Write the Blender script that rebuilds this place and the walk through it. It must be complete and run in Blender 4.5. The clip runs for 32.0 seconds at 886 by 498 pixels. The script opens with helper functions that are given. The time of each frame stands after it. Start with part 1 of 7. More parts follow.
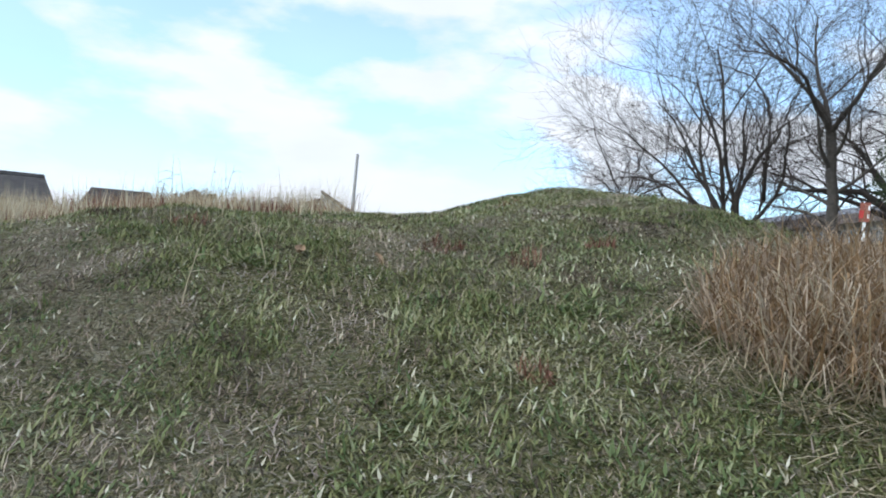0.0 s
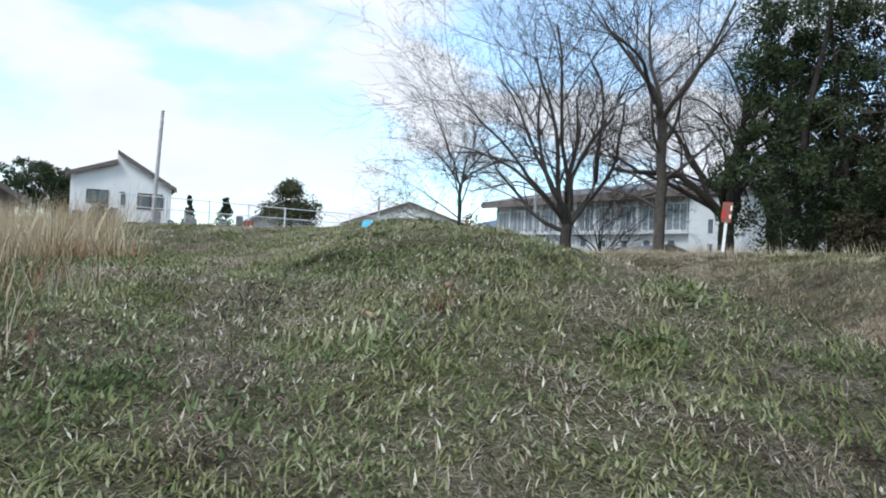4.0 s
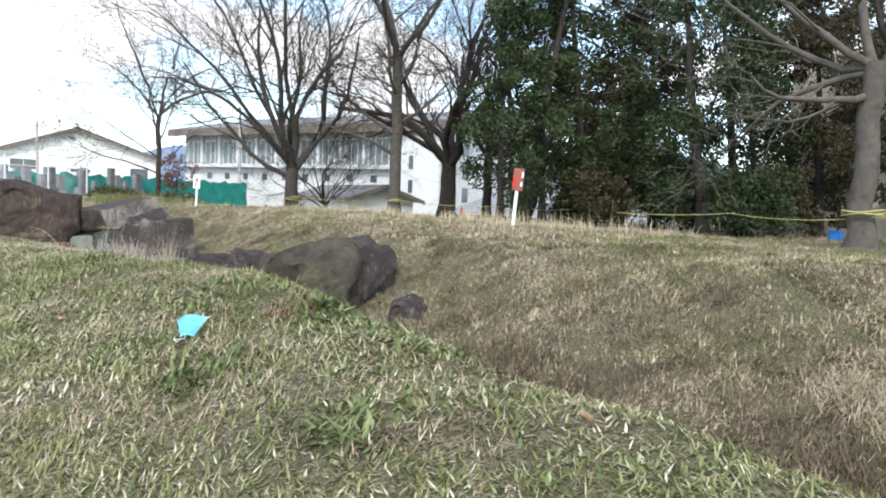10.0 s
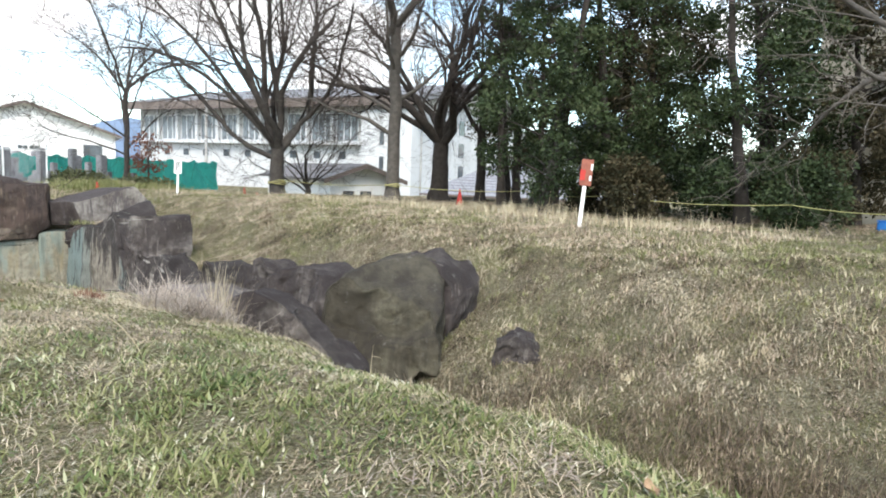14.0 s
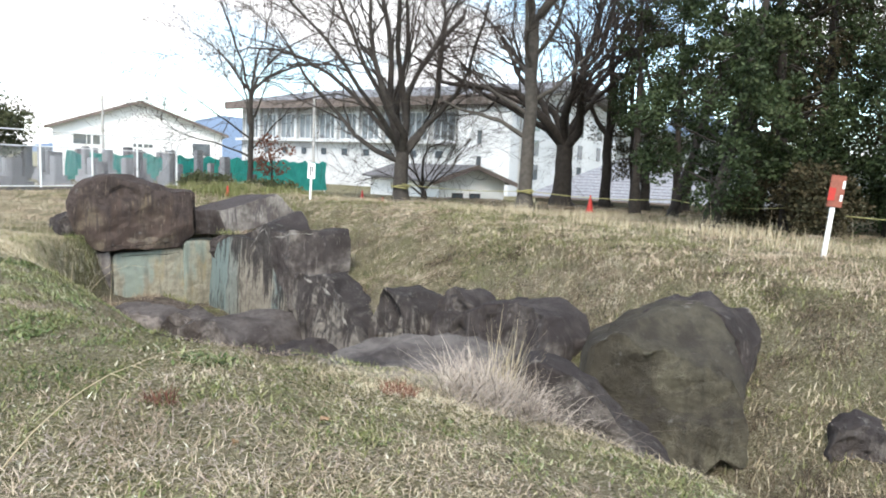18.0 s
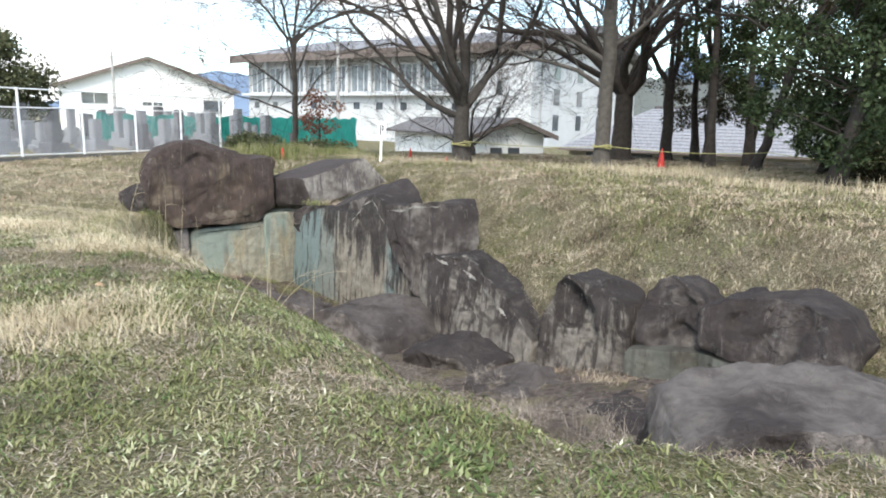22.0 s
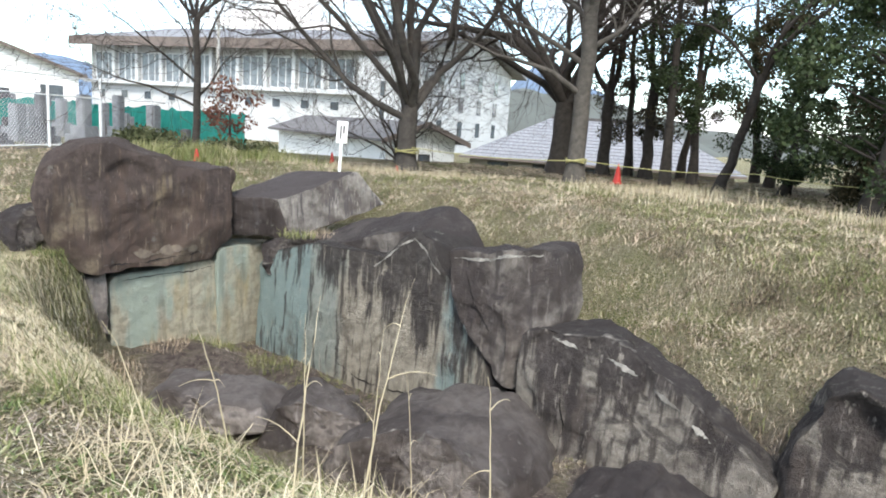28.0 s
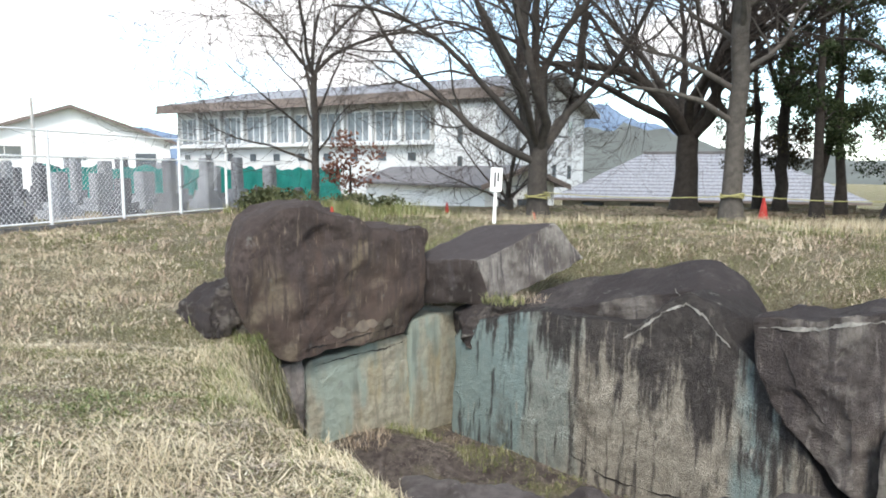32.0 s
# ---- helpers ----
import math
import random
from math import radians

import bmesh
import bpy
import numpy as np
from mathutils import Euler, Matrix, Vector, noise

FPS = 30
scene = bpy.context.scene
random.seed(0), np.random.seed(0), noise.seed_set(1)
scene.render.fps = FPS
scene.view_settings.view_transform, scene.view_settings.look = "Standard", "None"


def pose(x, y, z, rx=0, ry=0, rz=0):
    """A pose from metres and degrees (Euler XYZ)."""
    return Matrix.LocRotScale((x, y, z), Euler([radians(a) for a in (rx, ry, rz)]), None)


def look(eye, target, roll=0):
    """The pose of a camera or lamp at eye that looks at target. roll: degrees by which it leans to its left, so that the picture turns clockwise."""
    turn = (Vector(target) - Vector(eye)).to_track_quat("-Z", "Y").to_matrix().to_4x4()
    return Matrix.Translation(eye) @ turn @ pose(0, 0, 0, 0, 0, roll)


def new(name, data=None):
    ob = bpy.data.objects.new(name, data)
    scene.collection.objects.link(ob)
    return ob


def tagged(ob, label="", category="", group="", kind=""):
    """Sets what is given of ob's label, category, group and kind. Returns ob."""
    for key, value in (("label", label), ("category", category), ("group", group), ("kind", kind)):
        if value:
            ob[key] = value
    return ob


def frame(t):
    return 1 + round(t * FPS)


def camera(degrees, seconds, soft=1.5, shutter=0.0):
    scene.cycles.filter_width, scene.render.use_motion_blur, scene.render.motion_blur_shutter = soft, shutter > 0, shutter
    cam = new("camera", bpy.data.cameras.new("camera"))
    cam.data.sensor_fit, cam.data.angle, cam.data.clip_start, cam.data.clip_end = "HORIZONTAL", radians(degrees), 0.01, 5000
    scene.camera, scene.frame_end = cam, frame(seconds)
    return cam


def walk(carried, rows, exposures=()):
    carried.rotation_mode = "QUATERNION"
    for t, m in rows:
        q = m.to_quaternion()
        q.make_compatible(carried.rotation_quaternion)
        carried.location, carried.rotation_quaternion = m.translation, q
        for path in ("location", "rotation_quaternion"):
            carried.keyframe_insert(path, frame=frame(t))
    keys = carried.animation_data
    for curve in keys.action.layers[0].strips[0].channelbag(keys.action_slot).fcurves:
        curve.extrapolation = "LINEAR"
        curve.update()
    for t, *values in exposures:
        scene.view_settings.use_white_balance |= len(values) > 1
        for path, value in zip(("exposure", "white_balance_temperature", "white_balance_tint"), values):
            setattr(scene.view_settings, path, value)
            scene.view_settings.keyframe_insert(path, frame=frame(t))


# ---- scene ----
from mathutils.bvhtree import BVHTree

cam = camera(66.8, 32.0, 1.9)
METRES, EYE, TILT, LEAN, TURN = 8.0, 1.5, 0.0, 0.0, 0.0
PATH = [
    (0, (-0.282, 0.266, 1.452), (-0.294, 2.263, 1.568), 2.5),
    (0.5, (-0.341, 0.68, 1.544), (-0.241, 2.674, 1.65), 1.4),
    (1, (-0.407, 1.178, 1.685), (-0.366, 3.178, 1.679), 1.0),
    (1.5, (-0.478, 1.589, 1.864), (-0.361, 3.585, 1.885), 4.4),
    (2, (-0.462, 1.914, 1.961), (-0.113, 3.882, 2.015), 2.6),
    (2.5, (-0.542, 2.289, 2.06), (-0.309, 4.274, 2.136), 2.1),
    (3, (-0.583, 2.584, 2.177), (-0.14, 4.534, 2.231), 3.0),
    (3.5, (-0.547, 2.912, 2.305), (-0.021, 4.84, 2.367), 2.4),
    (5.5, (-0.688, 4.334, 2.742), (-0.233, 6.275, 2.581), 2.7),
    (6, (-0.66, 4.654, 2.807), (-0.14, 6.584, 2.738), 3.6),
    (6.5, (-0.629, 4.974, 2.941), (-0.256, 6.939, 2.968), 2.0),
    (7, (-0.761, 5.264, 3.018), (-0.381, 7.224, 3.124), 1.7),
    (7.5, (-0.696, 5.511, 3.059), (-0.051, 7.402, 3.166), 1.2),
    (8, (-0.583, 5.814, 3.132), (0.266, 7.624, 3.184), 0.8),
    (8.5, (-0.659, 6.165, 3.168), (0.369, 7.88, 3.155), 0.9),
    (9, (-0.621, 6.475, 3.206), (0.609, 8.051, 3.156), 1.0),
    (9.5, (-0.582, 6.813, 3.283), (0.668, 8.372, 3.201), 0.8),
    (10, (-0.685, 7.138, 3.359), (0.626, 8.641, 3.209), 2.2),
    (10.5, (-0.606, 7.428, 3.401), (0.917, 8.708, 3.194), 3.0),
    (11, (-0.54, 7.745, 3.459), (1.061, 8.914, 3.195), 3.0),
    (11.5, (-0.604, 8.14, 3.524), (1.003, 9.292, 3.223), 3.5),
    (12, (-0.541, 8.487, 3.586), (1.075, 9.616, 3.249), 3.4),
    (12.5, (-0.547, 8.908, 3.585), (0.991, 10.141, 3.253), 2.8),
    (13, (-0.616, 9.318, 3.651), (0.856, 10.637, 3.347), 3.1),
    (13.5, (-0.564, 9.667, 3.711), (0.847, 11.063, 3.469), 1.8),
    (14, (-0.637, 10.052, 3.712), (0.762, 11.464, 3.49), 2.1),
    (14.5, (-0.635, 10.434, 3.747), (0.704, 11.904, 3.531), 2.4),
    (15, (-0.629, 10.734, 3.788), (0.576, 12.316, 3.57), 1.2),
    (15.5, (-0.759, 11.055, 3.803), (0.45, 12.632, 3.58), 1.5),
    (17.5, (-0.946, 12.427, 3.867), (0.303, 13.973, 3.643), 2.9),
    (18, (-1.049, 12.692, 3.93), (0.171, 14.259, 3.691), 2.5),
    (18.5, (-1.25, 12.985, 3.936), (-0.038, 14.557, 3.692), 2.2),
    (19, (-1.342, 13.298, 3.941), (-0.16, 14.891, 3.688), 1.2),
    (19.5, (-1.49, 13.632, 3.941), (-0.329, 15.241, 3.687), 1.1),
    (20, (-1.658, 14.029, 3.944), (-0.452, 15.602, 3.677), 1.8),
    (20.5, (-1.783, 14.488, 3.952), (-0.531, 16.023, 3.673), 2.0),
    (21, (-1.911, 14.869, 3.969), (-0.639, 16.384, 3.671), 3.1),
    (21.5, (-1.928, 15.309, 3.957), (-0.668, 16.824, 3.615), 2.3),
    (22, (-1.979, 15.768, 3.992), (-0.768, 17.315, 3.614), 1.3),
    (22.5, (-2.058, 16.279, 3.962), (-0.775, 17.768, 3.593), 1.7),
    (23, (-2.125, 16.723, 3.982), (-0.852, 18.219, 3.609), 1.4),
    (23.5, (-2.207, 17.188, 3.977), (-0.927, 18.677, 3.597), 2.5),
    (24, (-2.125, 17.698, 3.945), (-0.857, 19.199, 3.572), 2.4),
    (24.5, (-2.056, 18.142, 3.915), (-0.796, 19.648, 3.535), 3.0),
    (26.5, (-1.858, 19.863, 3.887), (-0.458, 21.245, 3.524), 4.8),
    (27, (-1.698, 20.214, 3.932), (-0.278, 21.569, 3.542), 4.3),
    (27.5, (-1.689, 20.604, 3.911), (-0.204, 21.889, 3.53), 4.2),
    (28, (-1.616, 21.048, 3.887), (-0.094, 22.296, 3.535), 3.9),
    (28.5, (-1.572, 21.434, 3.868), (-0.13, 22.782, 3.543), 3.5),
    (29, (-1.632, 21.862, 3.857), (-0.211, 23.236, 3.55), 3.5),
    (29.5, (-1.619, 22.224, 3.866), (-0.313, 23.699, 3.52), 3.9),
    (30, (-1.795, 22.5, 3.87), (-0.503, 23.987, 3.524), 2.9),
    (30.5, (-1.865, 22.761, 3.826), (-0.545, 24.223, 3.479), 2.7),
    (31, (-1.841, 23.054, 3.854), (-0.52, 24.515, 3.514), 1.6),
    (31.5, (-2.008, 23.302, 3.869), (-0.651, 24.749, 3.608), 1.0),
    (32, (-1.861, 23.776, 3.796), (-0.458, 25.184, 3.569), 0.3),
]
EXPOSURES = [(0, 0.1, 6050, 9), (1.0, 0.02, 6050, 9), (1.5, 0.07, 6050, 9), (3.5, 0.0, 6050, 9), (5.5, 0.5, 6100, 9), (6, 0.45, 6100, 9), (6.6, 0.05, 6100, 9), (7.6, -0.25, 6100, 9), (8.5, 0.14, 6200, 9), (9.5, 0.7, 6500, 10), (11, 0.97, 6700, 10), (13, 1.0, 6700, 10), (26.5, 0.97, 6700, 10), (28.5, 1.1, 6700, 10), (30, 1.03, 6700, 10), (32, 0.95, 6700, 10)]
walk(cam, [(t, look(eye, target, roll)) for t, eye, target, roll in PATH], EXPOSURES)

# ---- light and sky ----
SUN_DIR = Vector((-0.5, -0.45, 0.74)).normalized()
world = bpy.data.worlds.new("world")
scene.world = world
world.use_nodes = True
wn, wl = world.node_tree.nodes, world.node_tree.links
wn.clear()
w_out = wn.new("ShaderNodeOutputWorld")
w_bg = wn.new("ShaderNodeBackground")
w_bg.inputs["Strength"].default_value = 0.13
w_sky = wn.new("ShaderNodeTexSky")
w_sky.sky_type = 'NISHITA'
w_sky.sun_disc = False
w_sky.sun_elevation = math.asin(SUN_DIR.z)
w_sky.sun_rotation = math.atan2(SUN_DIR.x, SUN_DIR.y)
w_sky.air_density, w_sky.dust_density, w_sky.ozone_density = 1.0, 1.0, 2.0
w_tc = wn.new("ShaderNodeTexCoord")
w_map = wn.new("ShaderNodeMapping")
w_map.inputs["Scale"].default_value = (1.0, 1.0, 2.6)
w_map.inputs["Location"].default_value = (0.35, 1.9, 0.2)
w_noise = wn.new("ShaderNodeTexNoise")
w_noise.inputs["Scale"].default_value = 3.1
w_noise.inputs["Detail"].default_value = 7.0
w_noise.inputs["Roughness"].default_value = 0.52
w_ramp = wn.new("ShaderNodeValToRGB")
w_ramp.color_ramp.elements[0].position = 0.455
w_ramp.color_ramp.elements[0].color = (0.28, 0.28, 0.28, 1)
w_ramp.color_ramp.elements[1].position = 0.56
w_ramp.color_ramp.elements[1].color = (1, 1, 1, 1)
w_noise2 = wn.new("ShaderNodeTexNoise")
w_noise2.inputs["Scale"].default_value = 5.0
w_noise2.inputs["Detail"].default_value = 4.0
w_grey = wn.new("ShaderNodeMix")
w_grey.data_type = 'RGBA'
w_grey.inputs["A"].default_value = (6.0, 6.25, 6.8, 1)
w_grey.inputs["B"].default_value = (8.4, 8.5, 8.6, 1)
w_mix = wn.new("ShaderNodeMix")
w_mix.data_type = 'RGBA'
w_gain = wn.new("ShaderNodeMix")
w_gain.data_type = 'RGBA'
w_gain.blend_type = 'MULTIPLY'
w_gain.inputs["Factor"].default_value = 1.0
w_gain.inputs["B"].default_value = (2.25, 2.55, 2.45, 1)
wl.new(w_tc.outputs["Generated"], w_map.inputs["Vector"])
wl.new(w_map.outputs["Vector"], w_noise.inputs["Vector"])
wl.new(w_map.outputs["Vector"], w_noise2.inputs["Vector"])
wl.new(w_noise.outputs["Fac"], w_ramp.inputs["Fac"])
wl.new(w_noise2.outputs["Fac"], w_grey.inputs["Factor"])
wl.new(w_ramp.outputs["Color"], w_mix.inputs["Factor"])
wl.new(w_sky.outputs["Color"], w_gain.inputs["A"])
wl.new(w_gain.outputs["Result"], w_mix.inputs["A"])
wl.new(w_grey.outputs["Result"], w_mix.inputs["B"])
wl.new(w_mix.outputs["Result"], w_bg.inputs["Color"])
wl.new(w_bg.outputs["Background"], w_out.inputs["Surface"])

sun_data = bpy.data.lights.new("sun", 'SUN')
sun_data.energy = 2.2
sun_data.angle = radians(14)
sun_data.color = (1.0, 0.96, 0.9)
sun = new("sun", sun_data)
sun.matrix_world = look(tuple(SUN_DIR * 200), (0, 0, 0))


# ---- materials ----
def material(name, color, second=None, rough=0.8, scale=4.0, bump=0.0, bump_scale=30.0, metal=0.0, fine=True, spec=0.3):
    """Two-tone noise material with relief."""
    m = bpy.data.materials.new(name)
    m.use_nodes = True
    n, l = m.node_tree.nodes, m.node_tree.links
    b = n["Principled BSDF"]
    b.inputs["Roughness"].default_value = rough
    b.inputs["Metallic"].default_value = metal
    b.inputs["Specular IOR Level"].default_value = spec
    second = second or tuple(c * 0.7 for c in color)
    tc = n.new("ShaderNodeTexCoord")
    a = n.new("ShaderNodeTexNoise")
    a.inputs["Scale"].default_value = scale
    a.inputs["Detail"].default_value = 6
    a.inputs["Roughness"].default_value = 0.65
    l.new(tc.outputs["Object"], a.inputs["Vector"])
    ramp = n.new("ShaderNodeValToRGB")
    ramp.color_ramp.elements[0].position, ramp.color_ramp.elements[1].position = 0.34, 0.66
    ramp.color_ramp.elements[0].color, ramp.color_ramp.elements[1].color = (*color, 1), (*second, 1)
    l.new(a.outputs["Fac"], ramp.inputs["Fac"])
    l.new(ramp.outputs["Color"], b.inputs["Base Color"])
    if bump:
        c = n.new("ShaderNodeTexNoise")
        c.inputs["Scale"].default_value = bump_scale
        c.inputs["Detail"].default_value = 5
        l.new(tc.outputs["Object"], c.inputs["Vector"])
        bp = n.new("ShaderNodeBump")
        bp.inputs["Strength"].default_value = bump
        bp.inputs["Distance"].default_value = 0.02
        l.new(c.outputs["Fac"], bp.inputs["Height"])
        l.new(bp.outputs["Normal"], b.inputs["Normal"])
    return m


def blade_material(name, colors, rough=0.6, through_light=0.25, patch=1.2, spec=0.2):
    """Leaves and blades: colours differ from blade to blade and drift over patches of ground."""
    m = bpy.data.materials.new(name)
    m.use_nodes = True
    n, l = m.node_tree.nodes, m.node_tree.links
    b = n["Principled BSDF"]
    out = n["Material Output"]
    b.inputs["Roughness"].default_value = rough
    b.inputs["Specular IOR Level"].default_value = spec
    g = n.new("ShaderNodeNewGeometry")
    tc = n.new("ShaderNodeTexCoord")
    a = n.new("ShaderNodeTexNoise")
    a.inputs["Scale"].default_value = patch
    a.inputs["Detail"].default_value = 3
    l.new(tc.outputs["Object"], a.inputs["Vector"])
    add = n.new("ShaderNodeMath")
    add.operation = 'MULTIPLY_ADD'
    add.inputs[1].default_value = 0.75
    l.new(g.outputs["Random Per Island"], add.inputs[0])
    sh = n.new("ShaderNodeMath")
    sh.operation = 'MULTIPLY_ADD'
    sh.inputs[1].default_value, sh.inputs[2].default_value = 1.5, -0.62
    l.new(a.outputs["Fac"], sh.inputs[0])
    l.new(sh.outputs["Value"], add.inputs[2])
    ramp = n.new("ShaderNodeValToRGB")
    el = ramp.color_ramp.elements
    while len(el) < len(colors):
        el.new(0.5)
    for k, c in enumerate(colors):
        el[k].position = k / (len(colors) - 1)
        el[k].color = (*c, 1)
    l.new(add.outputs["Value"], ramp.inputs["Fac"])
    l.new(ramp.outputs["Color"], b.inputs["Base Color"])
    tr = n.new("ShaderNodeBsdfTranslucent")
    l.new(ramp.outputs["Color"], tr.inputs["Color"])
    mix = n.new("ShaderNodeMixShader")
    mix.inputs["Fac"].default_value = through_light
    l.new(b.outputs["BSDF"], mix.inputs[1])
    l.new(tr.outputs["BSDF"], mix.inputs[2])
    l.new(mix.outputs["Shader"], out.inputs["Surface"])
    return m


def stone_material(name, dark=(0.035, 0.028, 0.026), brown=(0.105, 0.078, 0.062), pale=(0.30, 0.27, 0.225), tint=(0.20, 0.30, 0.29),
                   pale_share=0.5, tint_share=0.0, top_dark=1.0, ochre=0.0, streak=3.2, tint_bands=(), dark_from=None, dark_tilt=0.0, run=0.6, fleck=0.45, worn=0.75):
    """Weathered stone: grain, vertical run-off streaks, dark lichen on what faces the sky, pale and verdigris stains;
    darker hollows.
    """
    m = bpy.data.materials.new(name)
    m.use_nodes = True
    n, l = m.node_tree.nodes, m.node_tree.links
    b = n["Principled BSDF"]
    b.inputs["Roughness"].default_value = 0.9
    b.inputs["Specular IOR Level"].default_value = 0.2
    tc, geo = n.new("ShaderNodeTexCoord"), n.new("ShaderNodeNewGeometry")

    def noise_node(scale, detail=6, rough=0.6, stretch=None, shift=0.0):
        t = n.new("ShaderNodeTexNoise")
        t.inputs["Scale"].default_value, t.inputs["Detail"].default_value, t.inputs["Roughness"].default_value = scale, detail, rough
        mp = n.new("ShaderNodeMapping")
        mp.inputs["Scale"].default_value = stretch or (1, 1, 1)
        mp.inputs["Location"].default_value = (shift, shift * 0.7, shift * 0.3)
        l.new(tc.outputs["Object"], mp.inputs["Vector"])
        l.new(mp.outputs["Vector"], t.inputs["Vector"])
        return t.outputs["Fac"]

    def step(value, low, high):
        r = n.new("ShaderNodeMapRange")
        r.interpolation_type = 'SMOOTHSTEP'
        r.inputs["From Min"].default_value, r.inputs["From Max"].default_value = low, high
        l.new(value, r.inputs["Value"])
        return r.outputs["Result"]

    def mixed(fac, one, two):
        x = n.new("ShaderNodeMix")
        x.data_type = 'RGBA'
        for sock, v in (("Factor", fac), ("A", one), ("B", two)):
            if isinstance(v, tuple):
                x.inputs[sock].default_value = (*v, 1)
            elif isinstance(v, float):
                x.inputs[sock].default_value = v
            else:
                l.new(v, x.inputs[sock])
        return x.outputs["Result"]

    def math_node(op, one, two):
        x = n.new("ShaderNodeMath")
        x.operation, x.use_clamp = op, True
        for k, v in enumerate((one, two)):
            if isinstance(v, float):
                x.inputs[k].default_value = v
            else:
                l.new(v, x.inputs[k])
        return x.outputs["Value"]

    col = mixed(step(noise_node(2.2), 0.35, 0.65), brown, tuple(c * 0.62 for c in brown))
    pale_mask = math_node('MULTIPLY', step(noise_node(1.1, 5, 0.6, None, 3.0), 0.62 - 0.35 * pale_share, 0.80 - 0.35 * pale_share), 1.0)
    pale_col = mixed(step(noise_node(7.0, 5, 0.7), 0.4, 0.62), pale, tuple(c * 0.68 for c in pale))
    if ochre:
        pale_col = mixed(math_node('MULTIPLY', step(noise_node(1.6, 3, 0.5, (1, 1, 0.25), 9.0), 0.52, 0.66), ochre), pale_col, (0.42, 0.33, 0.16))
    if tint_bands:
        place = n.new("ShaderNodeSeparateXYZ")
        l.new(tc.outputs["Object"], place.inputs["Vector"])
        wob = n.new("ShaderNodeMath")
        wob.operation = 'MULTIPLY_ADD'
        wob.inputs[1].default_value = 1.1
        l.new(noise_node(2.6, 5, 0.6, (1, 1, 0.35), 4.0), wob.inputs[0])
        l.new(place.outputs["X"], wob.inputs[2])
        for x0, x1, share in tint_bands:
            band = math_node('MULTIPLY', step(wob.outputs["Value"], x0 + 0.38, x0 + 0.72), step(wob.outputs["Value"], x1 + 0.72, x1 + 0.38))
            pale_col = mixed(math_node('MULTIPLY', band, share), pale_col, tint)
    if tint_share:
        pale_col = mixed(math_node('MULTIPLY', step(noise_node(1.5, 4, 0.6, (1, 1, 0.3), 5.0), 0.62 - 0.3 * tint_share, 0.74 - 0.3 * tint_share), 0.9), pale_col, tint)
    col = mixed(pale_mask, col, pale_col)
    runs = noise_node(streak * 2.0, 6, 0.62, (1.0, 1.0, 0.09), 1.0)
    if dark_from is not None:
        high = n.new("ShaderNodeSeparateXYZ")
        l.new(tc.outputs["Object"], high.inputs["Vector"])
        lift = n.new("ShaderNodeMath")
        lift.operation = 'MULTIPLY_ADD'
        lift.inputs[1].default_value = 4.2
        l.new(noise_node(2.4, 7, 0.66, (1.8, 1.8, 0.13), 6.0), lift.inputs[0])
        rise = n.new("ShaderNodeMath")
        rise.operation = 'MULTIPLY_ADD'
        rise.inputs[1].default_value = dark_tilt
        l.new(high.outputs["X"], rise.inputs[0])
        l.new(high.outputs["Z"], rise.inputs[2])
        l.new(rise.outputs["Value"], lift.inputs[2])
        crust = mixed(step(noise_node(6.0, 6, 0.7), 0.4, 0.6), tuple(c * 1.3 for c in dark), tuple(c * 2.2 for c in dark))
        col = mixed(math_node('MULTIPLY', step(lift.outputs["Value"], dark_from[0] + 2.1, dark_from[1] + 2.1), 0.94), col, crust)
    col = mixed(math_node('MULTIPLY', step(runs, 0.51, 0.64), run), col, tuple(c * 1.5 for c in dark))
    runs2 = noise_node(streak * 3.4, 6, 0.65, (1.0, 1.0, 0.12), 7.0)
    col = mixed(math_node('MULTIPLY', step(runs2, 0.58, 0.68), fleck), col, tuple(min(1.0, c * 1.25) for c in pale))
    sep = n.new("ShaderNodeSeparateXYZ")
    l.new(geo.outputs["Normal"], sep.inputs["Vector"])
    up = math_node('ADD', sep.outputs["Z"], math_node('MULTIPLY', noise_node(3.0, 5, 0.7, None, 2.0), 0.5))
    col = mixed(math_node('MULTIPLY', step(up, 0.42, 0.75), 0.85 * top_dark), col, dark)
    ridge = math_node('MULTIPLY', step(geo.outputs["Pointiness"], 0.535, 0.60), math_node('MULTIPLY', step(noise_node(2.3, 5, 0.7, None, 8.0), 0.46, 0.58), worn))
    col = mixed(ridge, col, (0.50, 0.47, 0.42))
    # Darker where the surface curves inward.
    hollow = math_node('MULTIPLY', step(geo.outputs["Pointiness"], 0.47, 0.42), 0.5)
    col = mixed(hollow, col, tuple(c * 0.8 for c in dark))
    lich = math_node('MULTIPLY', step(noise_node(4.5, 6, 0.75, None, 11.0), 0.60, 0.68), 0.5)
    col = mixed(lich, col, (0.20, 0.195, 0.175))
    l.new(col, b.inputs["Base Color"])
    bp = n.new("ShaderNodeBump")
    bp.inputs["Strength"].default_value, bp.inputs["Distance"].default_value = 1.0, 0.04
    hsum = n.new("ShaderNodeMath")
    hsum.operation = 'ADD'
    l.new(noise_node(9.0, 10, 0.7), hsum.inputs[0])
    l.new(noise_node(45.0, 4, 0.7), hsum.inputs[1])
    l.new(hsum.outputs["Value"], bp.inputs["Height"])
    l.new(bp.outputs["Normal"], b.inputs["Normal"])
    return m


